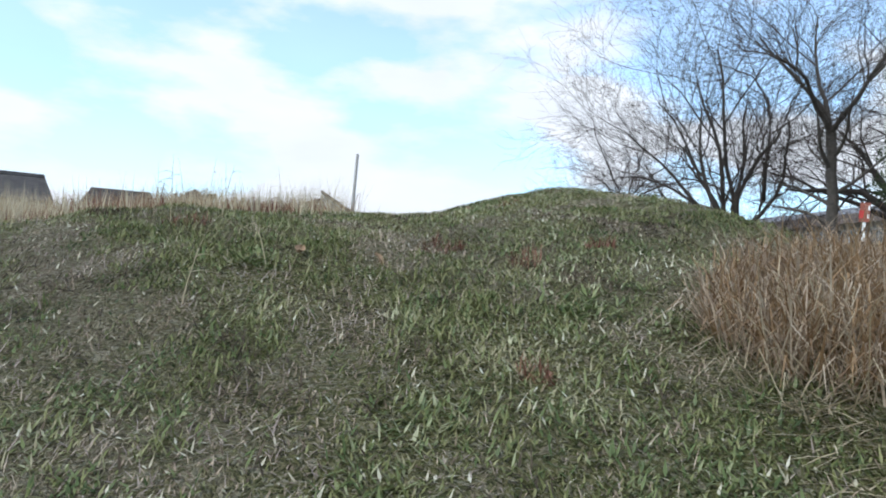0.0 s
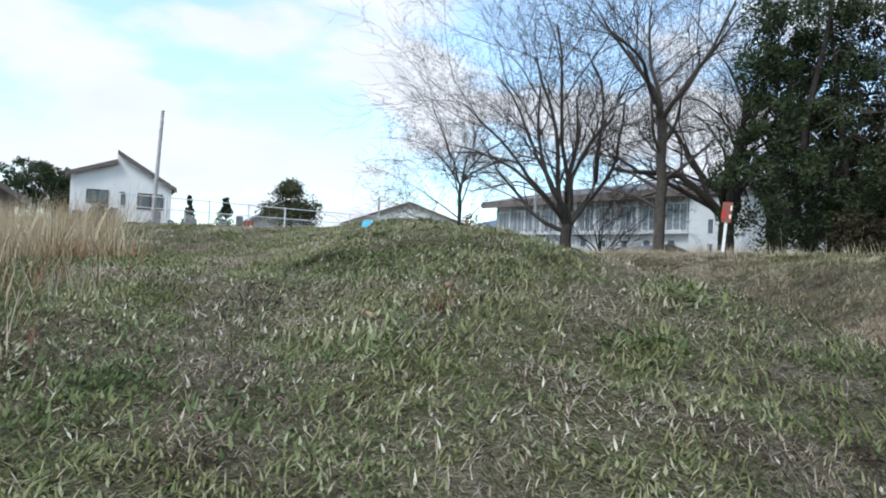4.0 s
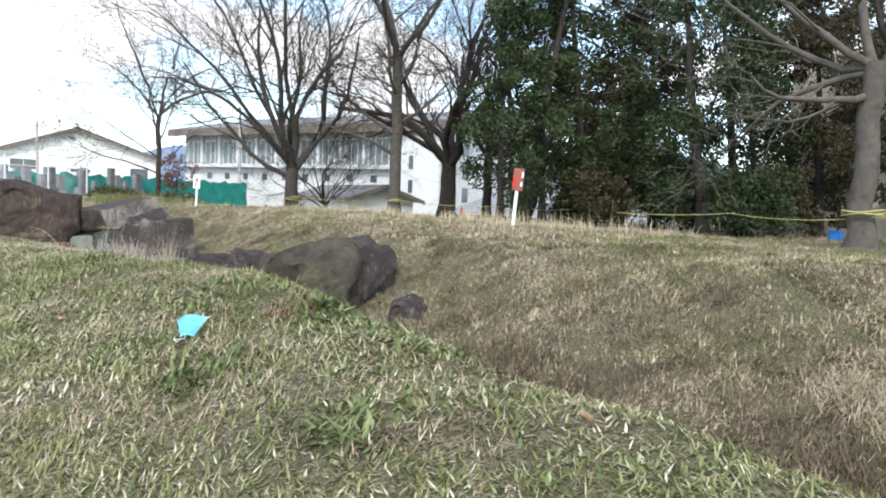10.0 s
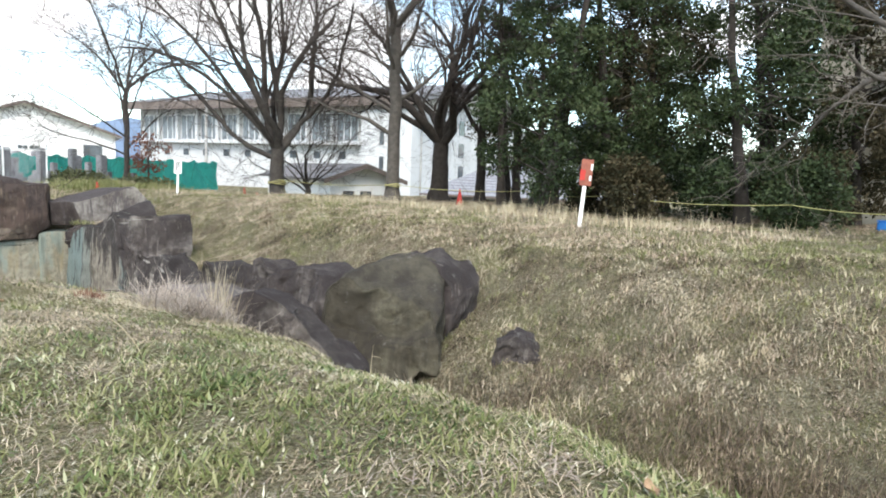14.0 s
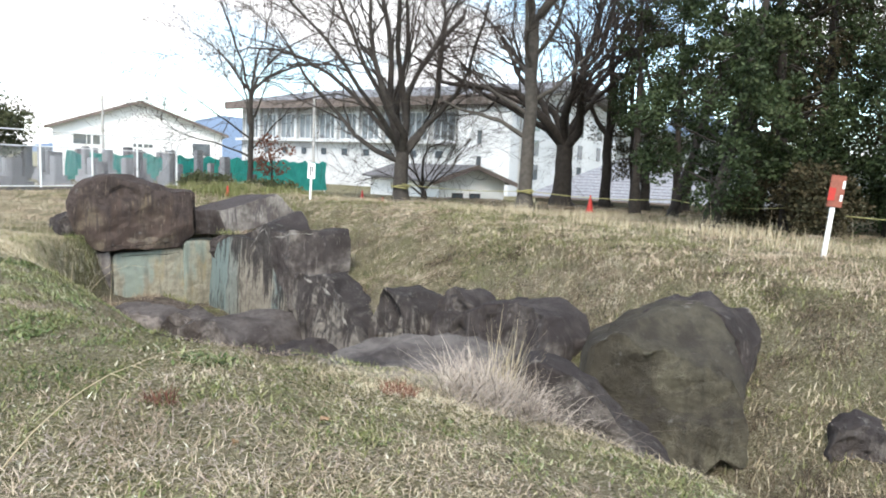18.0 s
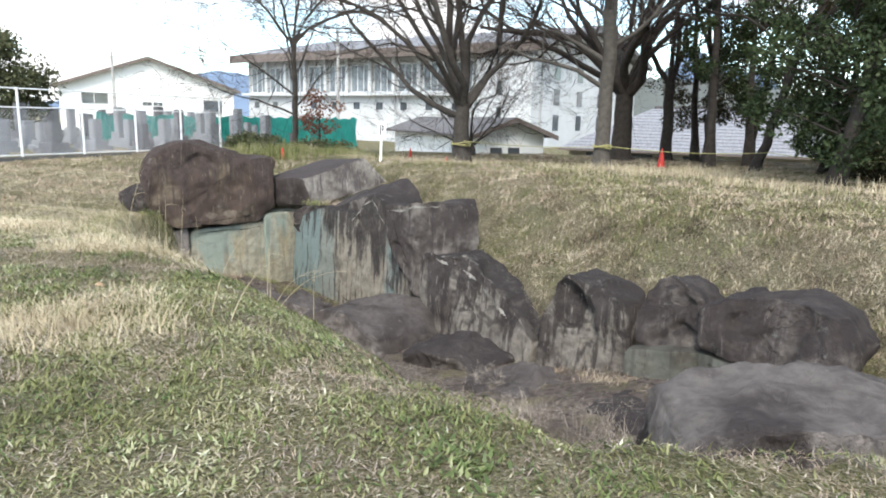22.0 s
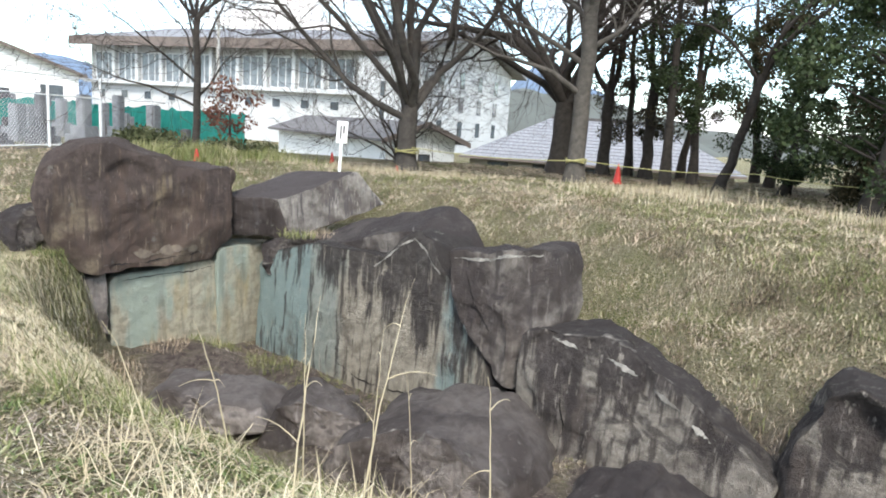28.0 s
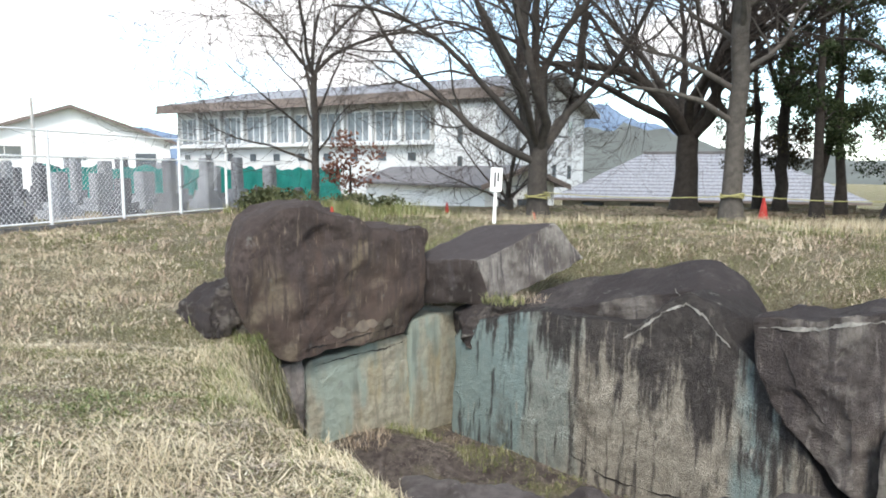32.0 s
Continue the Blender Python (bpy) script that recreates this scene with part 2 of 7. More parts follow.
def ground_material():
    m = bpy.data.materials.new("meadow_soil")
    m.use_nodes = True
    n, l = m.node_tree.nodes, m.node_tree.links
    b = n["Principled BSDF"]
    b.inputs["Roughness"].default_value = 0.95
    b.inputs["Specular IOR Level"].default_value = 0.1
    tc = n.new("ShaderNodeTexCoord")

    def noise_node(scale, detail=6, rough=0.6):
        t = n.new("ShaderNodeTexNoise")
        t.inputs["Scale"].default_value, t.inputs["Detail"].default_value, t.inputs["Roughness"].default_value = scale, detail, rough
        l.new(tc.outputs["Object"], t.inputs["Vector"])
        return t.outputs["Fac"]

    def mixed(fac, low, high, one, two):
        r = n.new("ShaderNodeMapRange")
        r.inputs["From Min"].default_value, r.inputs["From Max"].default_value = low, high
        l.new(fac, r.inputs["Value"])
        x = n.new("ShaderNodeMix")
        x.data_type = 'RGBA'
        l.new(r.outputs["Result"], x.inputs["Factor"])
        for sock, v in (("A", one), ("B", two)):
            if isinstance(v, tuple):
                x.inputs[sock].default_value = (*v, 1)
            else:
                l.new(v, x.inputs[sock])
        return x.outputs["Result"]

    warp = n.new("ShaderNodeTexNoise")
    warp.inputs["Scale"].default_value, warp.inputs["Detail"].default_value = 9.0, 4.0
    l.new(tc.outputs["Object"], warp.inputs["Vector"])
    add = n.new("ShaderNodeVectorMath")
    add.operation = 'MULTIPLY_ADD'
    add.inputs[1].default_value = (0.16, 0.16, 0.16)
    l.new(warp.outputs["Color"], add.inputs[0])
    l.new(tc.outputs["Object"], add.inputs[2])

    def flecks(scale, stops):
        """Small bits of leaf and straw, each with a colour of its own."""
        cell = n.new("ShaderNodeTexVoronoi")
        cell.inputs["Scale"].default_value = scale
        l.new(add.outputs["Vector"], cell.inputs["Vector"])
        one = n.new("ShaderNodeSeparateColor")
        l.new(cell.outputs["Color"], one.inputs["Color"])
        ramp = n.new("ShaderNodeValToRGB")
        ramp.color_ramp.elements.remove(ramp.color_ramp.elements[1])
        for k, c in enumerate(stops):
            e = ramp.color_ramp.elements[0] if k == 0 else ramp.color_ramp.elements.new(k / (len(stops) - 1))
            e.position, e.color = k / (len(stops) - 1), (*c, 1)
        l.new(one.outputs["Red"], ramp.inputs["Fac"])
        return ramp.outputs["Color"], cell.outputs["Distance"]

    dry, d1 = flecks(75.0, [(0.08, 0.066, 0.045), (0.17, 0.14, 0.095), (0.27, 0.23, 0.16), (0.36, 0.31, 0.225), (0.17, 0.165, 0.085), (0.50, 0.45, 0.35)])
    green, d2 = flecks(85.0, [(0.053, 0.058, 0.025), (0.107, 0.112, 0.044), (0.172, 0.172, 0.068), (0.245, 0.232, 0.11), (0.27, 0.235, 0.155), (0.42, 0.40, 0.28)])
    col = mixed(noise_node(0.55, 8, 0.62), 0.38, 0.62, dry, green)
    col = mixed(noise_node(34.0, 5, 0.7), 0.56, 0.72, col, (0.06, 0.052, 0.033))
    place = n.new("ShaderNodeSeparateXYZ")
    l.new(tc.outputs["Object"], place.inputs["Vector"])

    def zone(value, low, high):
        r = n.new("ShaderNodeMapRange")
        r.interpolation_type = 'SMOOTHSTEP'
        r.inputs["From Min"].default_value, r.inputs["From Max"].default_value = low, high
        l.new(value, r.inputs["Value"])
        return r.outputs["Result"]

    def times(one, two):
        x = n.new("ShaderNodeMath")
        x.operation = 'MULTIPLY'
        l.new(one, x.inputs[0])
        l.new(two, x.inputs[1])
        return x.outputs["Value"]

    pit = times(times(zone(place.outputs["X"], 1.9, 3.1), zone(place.outputs["X"], 5.6, 5.0)), times(zone(place.outputs["Y"], 16.6, 18.2), zone(place.outputs["Y"], 30.9, 30.4)))
    pit = times(pit, zone(noise_node(1.4, 7, 0.65), 0.30, 0.52))
    dust = n.new("ShaderNodeVectorMath")
    dust.operation = 'DISTANCE'
    dust.inputs[1].default_value = (1.95, 16.98, 2.25)
    l.new(tc.outputs["Object"], dust.inputs[0])
    dusty = times(zone(dust.outputs["Value"], 1.15, 0.7), zone(noise_node(3.0, 6, 0.65), 0.3, 0.5))
    soil = mixed(noise_node(9.0, 8, 0.7), 0.38, 0.66, (0.10, 0.08, 0.072), (0.24, 0.20, 0.18))
    col = mixed(pit, 0.0, 1.0, col, soil)
    pale_dust = mixed(noise_node(14.0, 8, 0.7), 0.35, 0.65, (0.27, 0.235, 0.215), (0.42, 0.375, 0.35))
    col = mixed(dusty, 0.0, 1.0, col, pale_dust)
    l.new(col, b.inputs["Base Color"])
    bp = n.new("ShaderNodeBump")
    bp.inputs["Strength"].default_value, bp.inputs["Distance"].default_value = 1.0, 0.06
    rise = n.new("ShaderNodeMath")
    rise.operation = 'SUBTRACT'
    l.new(noise_node(38.0, 6, 0.75), rise.inputs[0])
    l.new(d1, rise.inputs[1])
    l.new(rise.outputs["Value"], bp.inputs["Height"])
    l.new(bp.outputs["Normal"], b.inputs["Normal"])
    return m


MAT = dict(
    ground=ground_material(),
    grass=blade_material("green_blades", [(0.082, 0.10, 0.034), (0.135, 0.155, 0.052), (0.20, 0.21, 0.085), (0.28, 0.275, 0.135), (0.39, 0.355, 0.23)]),
    leafy=blade_material("weed_leaves", [(0.05, 0.074, 0.026), (0.10, 0.138, 0.05), (0.19, 0.225, 0.092), (0.45, 0.45, 0.29)], 0.42),
    straw=blade_material("dry_straw", [(0.24, 0.18, 0.13), (0.385, 0.30, 0.222), (0.515, 0.42, 0.315), (0.61, 0.53, 0.41)], 0.6),
    cream=blade_material("cream_dead_leaves", [(0.42, 0.38, 0.27), (0.56, 0.53, 0.40), (0.66, 0.66, 0.54)], 0.5),
    thatch=blade_material("greyish_thatch", [(0.235, 0.188, 0.16), (0.35, 0.288, 0.25), (0.475, 0.41, 0.345)], 0.7),
    moss=blade_material("yellow_green_moss", [(0.10, 0.10, 0.02), (0.17, 0.165, 0.035), (0.24, 0.215, 0.06)], 0.8),
    umber=blade_material("withered_stalks", [(0.045, 0.036, 0.026), (0.075, 0.058, 0.04), (0.12, 0.093, 0.062)], 0.7),
    pale=blade_material("bleached_straw", [(0.36, 0.295, 0.195), (0.50, 0.425, 0.29), (0.64, 0.57, 0.42)], 0.6),
    reed=blade_material("brown_reed", [(0.20, 0.125, 0.07), (0.33, 0.22, 0.12), (0.45, 0.325, 0.19)], 0.6),
    litter=blade_material("withered_brown_leaves", [(0.06, 0.045, 0.032), (0.12, 0.09, 0.06), (0.19, 0.145, 0.10), (0.28, 0.225, 0.155)], 0.65),
    tangle=blade_material("greyish_dead_stems", [(0.17, 0.14, 0.115), (0.32, 0.27, 0.225), (0.54, 0.47, 0.39)], 0.65),
    dead_leaf=material("fallen_leaf", (0.36, 0.25, 0.16), (0.22, 0.14, 0.085), 0.7, 40.0, 0.3, 120),
    russet=blade_material("russet_weed", [(0.11, 0.05, 0.035), (0.19, 0.085, 0.058), (0.27, 0.14, 0.095)], 0.6),
    bark=material("grey_brown_bark", (0.072, 0.063, 0.056), (0.038, 0.033, 0.03), 0.95, 5.0, 0.9, 26.0),
    bark_dark=material("dark_bark", (0.05, 0.042, 0.036), (0.025, 0.021, 0.019), 0.95, 5.0, 0.9, 26.0),
    bark_pale=material("pale_grey_bark", (0.11, 0.098, 0.086), (0.06, 0.053, 0.047), 0.95, 5.0, 0.9, 26.0),
    twig_pale=material("pale_twig_bark", (0.17, 0.15, 0.13), (0.10, 0.088, 0.076), 0.95, 3.0),
    twig=material("twig_bark", (0.075, 0.058, 0.05), (0.045, 0.036, 0.032), 0.95, 3.0),
    needle=blade_material("evergreen_leaves", [(0.014, 0.022, 0.011), (0.026, 0.041, 0.017), (0.045, 0.066, 0.027), (0.085, 0.105, 0.05)], 0.55, 0.15, 0.6, 0.2),
    needle_brown=blade_material("browned_evergreen_leaves", [(0.022, 0.024, 0.014), (0.042, 0.04, 0.022), (0.075, 0.062, 0.036), (0.10, 0.082, 0.052)], 0.65, 0.12, 0.6, 0.1),
    shrub_leaf=blade_material("shrub_leaves", [(0.035, 0.042, 0.02), (0.065, 0.075, 0.034), (0.115, 0.115, 0.06)], 0.55, 0.15, 0.8),
    red_leaf=blade_material("reddish_old_leaves", [(0.10, 0.04, 0.03), (0.17, 0.07, 0.05), (0.22, 0.12, 0.08)], 0.6, 0.2),
    white_wall=material("white_render", (0.80, 0.80, 0.79), (0.70, 0.70, 0.69), 0.8, 0.35, 0.15, 20),
    gym_wall=material("dull_white_render", (0.56, 0.57, 0.58), (0.47, 0.48, 0.49), 0.8, 0.25, 0.15, 20),
    grey_wall=material("grey_render", (0.42, 0.42, 0.41), (0.33, 0.33, 0.32), 0.85, 0.4, 0.15, 20),
    beige_wall=material("beige_concrete", (0.36, 0.345, 0.30), (0.27, 0.255, 0.225), 0.85, 0.5, 0.2, 20),
    roof_grey=material("grey_roof_sheet", (0.20, 0.20, 0.21), (0.14, 0.14, 0.15), 0.6, 0.6, 0.2, 12),
    roof_light=material("pale_roof_sheet", (0.55, 0.56, 0.58), (0.46, 0.47, 0.49), 0.5, 0.6),
    roof_pan=material("grey_tile_roof", (0.27, 0.275, 0.30), (0.14, 0.145, 0.16), 0.6, 6.0, 0.6, 14),
    roof_dark=material("dark_roof_tiles", (0.13, 0.12, 0.12), (0.08, 0.075, 0.075), 0.7, 1.2, 0.3, 14),
    soffit=material("brown_fascia", (0.17, 0.135, 0.12), (0.12, 0.10, 0.09), 0.7, 1.0),
    glass=material("window_glass", (0.10, 0.12, 0.14), (0.05, 0.06, 0.07), 0.08, 0.5, spec=0.6),
    curtain=material("curtained_glass", (0.22, 0.25, 0.27), (0.11, 0.125, 0.14), 0.25, 0.8, spec=0.5),
    frame_dark=material("dark_window_frame", (0.05, 0.045, 0.045), (0.04, 0.036, 0.036), 0.5, 2.0),
    frame_light=material("aluminium_frame", (0.6, 0.61, 0.62), (0.5, 0.51, 0.52), 0.4, 2.0),
    galvanised=material("galvanised_steel", (0.76, 0.77, 0.78), (0.66, 0.67, 0.68), 0.45, 3.0),
    kerb=material("dark_concrete_kerb", (0.16, 0.155, 0.15), (0.10, 0.098, 0.095), 0.9, 3.0, 0.3),
    tomb=material("grey_granite", (0.27, 0.275, 0.29), (0.16, 0.165, 0.18), 0.6, 6.0, 0.1, 60),
    tomb_dark=material("dark_granite", (0.13, 0.13, 0.14), (0.08, 0.08, 0.09), 0.5, 6.0, 0.1, 60),
    teal=material("teal_net", (0.06, 0.42, 0.36), (0.04, 0.33, 0.29), 0.8, 1.5),
    sign_white=material("white_paint", (0.82, 0.82, 0.80), (0.74, 0.74, 0.72), 0.5, 5.0),
    sign_orange=material("faded_orange_paint", (0.30, 0.105, 0.07), (0.18, 0.06, 0.045), 0.7, 9.0),
    red=material("red_marker_plastic", (0.48, 0.045, 0.035), (0.36, 0.035, 0.03), 0.5, 3.0),
    ink=material("dark_print", (0.05, 0.05, 0.055), (0.07, 0.07, 0.075), 0.6, 3.0),
    rope=material("yellow_rope", (0.36, 0.34, 0.15), (0.28, 0.26, 0.11), 0.7, 20.0),
    mask=material("light_blue_fabric", (0.26, 0.70, 0.85), (0.21, 0.64, 0.82), 0.85, 12.0, 0.2, 80),
    cord=material("white_cord", (0.8, 0.82, 0.83), (0.75, 0.77, 0.78), 0.8, 3.0),
    blue=material("blue_plastic", (0.03, 0.2, 0.6), (0.025, 0.16, 0.5), 0.4, 3.0),
    pole=material("concrete_pole", (0.42, 0.41, 0.39), (0.34, 0.33, 0.32), 0.85, 2.0),
    wood_pole=material("weathered_wood_pole", (0.24, 0.20, 0.17), (0.17, 0.14, 0.12), 0.9, 3.0),
    # Distance haze is painted into the far ridges' colour as blue.
    hill=material("hazy_wooded_hill", (0.14, 0.19, 0.27), (0.11, 0.155, 0.23), 1.0, 0.004),
    hill_near=material("near_wooded_hill", (0.10, 0.11, 0.10), (0.075, 0.08, 0.072), 1.0, 0.03),
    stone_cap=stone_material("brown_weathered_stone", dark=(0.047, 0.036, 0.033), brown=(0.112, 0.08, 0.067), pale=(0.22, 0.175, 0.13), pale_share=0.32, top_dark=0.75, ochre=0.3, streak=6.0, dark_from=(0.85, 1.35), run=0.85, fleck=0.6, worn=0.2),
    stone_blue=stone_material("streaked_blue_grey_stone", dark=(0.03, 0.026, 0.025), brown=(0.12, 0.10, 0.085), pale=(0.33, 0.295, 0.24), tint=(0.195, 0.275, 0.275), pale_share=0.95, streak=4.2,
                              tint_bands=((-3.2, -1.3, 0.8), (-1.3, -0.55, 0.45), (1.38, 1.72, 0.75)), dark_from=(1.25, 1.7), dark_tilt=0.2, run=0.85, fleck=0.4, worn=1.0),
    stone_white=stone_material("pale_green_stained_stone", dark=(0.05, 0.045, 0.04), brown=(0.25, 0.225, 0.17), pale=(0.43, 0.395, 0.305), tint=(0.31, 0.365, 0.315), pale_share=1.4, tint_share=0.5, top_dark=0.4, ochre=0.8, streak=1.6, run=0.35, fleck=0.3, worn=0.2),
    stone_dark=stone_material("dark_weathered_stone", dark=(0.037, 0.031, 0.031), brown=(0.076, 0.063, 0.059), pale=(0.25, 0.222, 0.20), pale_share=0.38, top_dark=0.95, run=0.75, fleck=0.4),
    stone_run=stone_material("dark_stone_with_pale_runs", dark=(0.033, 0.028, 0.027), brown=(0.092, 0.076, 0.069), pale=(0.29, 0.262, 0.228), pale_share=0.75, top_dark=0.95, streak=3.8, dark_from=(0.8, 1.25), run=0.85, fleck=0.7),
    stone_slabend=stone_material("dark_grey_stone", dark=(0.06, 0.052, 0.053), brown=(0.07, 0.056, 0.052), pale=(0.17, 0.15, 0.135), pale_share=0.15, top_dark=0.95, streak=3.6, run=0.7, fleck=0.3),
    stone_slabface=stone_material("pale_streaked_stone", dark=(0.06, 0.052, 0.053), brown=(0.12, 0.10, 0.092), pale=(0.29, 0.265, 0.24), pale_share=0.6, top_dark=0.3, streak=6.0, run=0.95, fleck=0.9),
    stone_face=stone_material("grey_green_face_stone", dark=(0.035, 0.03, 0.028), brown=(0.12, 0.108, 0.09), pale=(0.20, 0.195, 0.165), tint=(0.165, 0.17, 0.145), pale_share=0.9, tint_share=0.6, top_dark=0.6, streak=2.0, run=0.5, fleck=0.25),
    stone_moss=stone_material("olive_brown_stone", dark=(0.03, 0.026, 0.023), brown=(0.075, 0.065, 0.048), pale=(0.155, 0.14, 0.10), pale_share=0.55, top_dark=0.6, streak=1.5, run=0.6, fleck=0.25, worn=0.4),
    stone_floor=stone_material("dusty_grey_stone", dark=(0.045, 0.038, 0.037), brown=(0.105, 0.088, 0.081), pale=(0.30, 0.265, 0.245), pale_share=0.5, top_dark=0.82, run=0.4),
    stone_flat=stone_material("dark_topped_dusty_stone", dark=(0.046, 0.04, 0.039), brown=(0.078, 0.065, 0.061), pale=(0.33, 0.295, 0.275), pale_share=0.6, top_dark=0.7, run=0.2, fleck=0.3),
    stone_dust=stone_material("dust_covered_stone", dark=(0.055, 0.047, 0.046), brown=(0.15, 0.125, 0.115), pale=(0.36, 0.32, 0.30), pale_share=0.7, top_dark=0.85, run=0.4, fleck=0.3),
    vein=material("whitish_vein", (0.33, 0.31, 0.28), (0.17, 0.16, 0.145), 0.9, 14.0, 0.4, 60),
    flake=material("buff_flaked_stone", (0.16, 0.13, 0.10), (0.10, 0.078, 0.065), 0.9, 9.0, 0.5, 40),
    crack=material("dark_crack", (0.018, 0.016, 0.015), (0.03, 0.026, 0.024), 0.95, 9.0),
)


# ---- mesh helpers ----
def fast_mesh(name, verts, faces, smooth=False):
    """A mesh from arrays; faces all with the same number of corners."""
    verts, faces = np.asarray(verts, np.float32), np.asarray(faces, np.int32)
    me = bpy.data.meshes.new(name)
    k = faces.shape[1]
    me.vertices.add(len(verts))
    me.vertices.foreach_set("co", verts.ravel())
    me.loops.add(faces.size)
    me.loops.foreach_set("vertex_index", faces.ravel())
    me.polygons.add(len(faces))
    me.polygons.foreach_set("loop_start", np.arange(0, faces.size, k, dtype=np.int32))
    if smooth:
        me.polygons.foreach_set("use_smooth", np.ones(len(faces), bool))
    me.update(calc_edges=True)
    return me


def put(name, me, mat, parent=None, label="", **tags):
    if mat is not None:
        me.materials.append(mat)
    ob = new(name, me)
    if parent is not None:
        ob.parent = parent
    return tagged(ob, label, **tags)


def part(name, bm, mat, parent, label=""):
    me = bpy.data.meshes.new(name)
    bm.to_mesh(me)
    bm.free()
    return put(name, me, mat, parent, label)


def holder(name, m, label, category, group="", kind=""):
    ob = new(name)
    ob.matrix_world = m
    return tagged(ob, label, category, group, kind)


def box_bm(x0, x1, y0, y1, z0, z1, bevel=0.0, m=None):
    bm = bmesh.new()
    bmesh.ops.create_cube(bm, size=1.0, matrix=Matrix.LocRotScale(((x0 + x1) / 2, (y0 + y1) / 2, (z0 + z1) / 2), None, (x1 - x0, y1 - y0, z1 - z0)))
    if bevel:
        bmesh.ops.bevel(bm, geom=bm.edges[:], offset=bevel, segments=2, affect='EDGES')
    if m is not None:
        bmesh.ops.transform(bm, matrix=m, verts=bm.verts[:])
    return bm


def prism_bm(outline, y0, y1):
    """A closed outline in x and z, drawn out from y0 to y1."""
    bm = bmesh.new()
    front = [bm.verts.new((x, y0, z)) for x, z in outline]
    back = [bm.verts.new((x, y1, z)) for x, z in outline]
    bm.faces.new(front)
    bm.faces.new(back[::-1])
    for k in range(len(outline)):
        j = (k + 1) % len(outline)
        bm.faces.new((front[j], front[k], back[k], back[j]))
    bmesh.ops.recalc_face_normals(bm, faces=bm.faces[:])
    return bm


def tube_arrays(points, radii, sides):
    """Rings round a line of points, closed to a tip."""
    points, radii = np.asarray(points, float), np.asarray(radii, float)
    way = np.gradient(points, axis=0)
    way /= np.linalg.norm(way, axis=1)[:, None] + 1e-9
    ref = np.where(np.abs(way[:, 2:3]) > 0.9, np.array([[1.0, 0, 0]]), np.array([[0, 0, 1.0]]))
    a = np.cross(way, ref)
    a /= np.linalg.norm(a, axis=1)[:, None]
    b = np.cross(way, a)
    ang = np.linspace(0, 2 * np.pi, sides, endpoint=False)
    v = points[:, None] + radii[:, None, None] * (np.cos(ang)[None, :, None] * a[:, None] + np.sin(ang)[None, :, None] * b[:, None])
    k = np.arange(len(points) - 1)[:, None] * sides
    i = np.arange(sides)[None]
    j = (i + 1) % sides
    f = np.stack([k + i, k + j, k + sides + j, k + sides + i], -1).reshape(-1, 4)
    return v.reshape(-1, 3), f


def tubes_mesh(name, lines, sides, smooth=True):
    vs, fs, at = [], [], 0
    for pts, rad in lines:
        v, f = tube_arrays(pts, rad, sides)
        vs.append(v)
        fs.append(f + at)
        at += len(v)
    return fast_mesh(name, np.concatenate(vs), np.concatenate(fs), smooth)


def smooth_step(a, b, x):
    t = np.clip((np.asarray(x, float) - a) / (b - a), 0, 1)
    return t * t * (3 - 2 * t)


# ---- terrain ----
def wave(x, y, s, k):
    """Cheap smooth unevenness."""
    return (np.sin(x * 1.7 * s + k) * np.cos(y * 1.3 * s - k * 2) + np.sin((x * 0.8 + y * 1.1) * s * 2.1 + k * 3) * 0.5 + np.cos((x - y * 0.7) * s * 3.3 + k) * 0.3) / 1.8


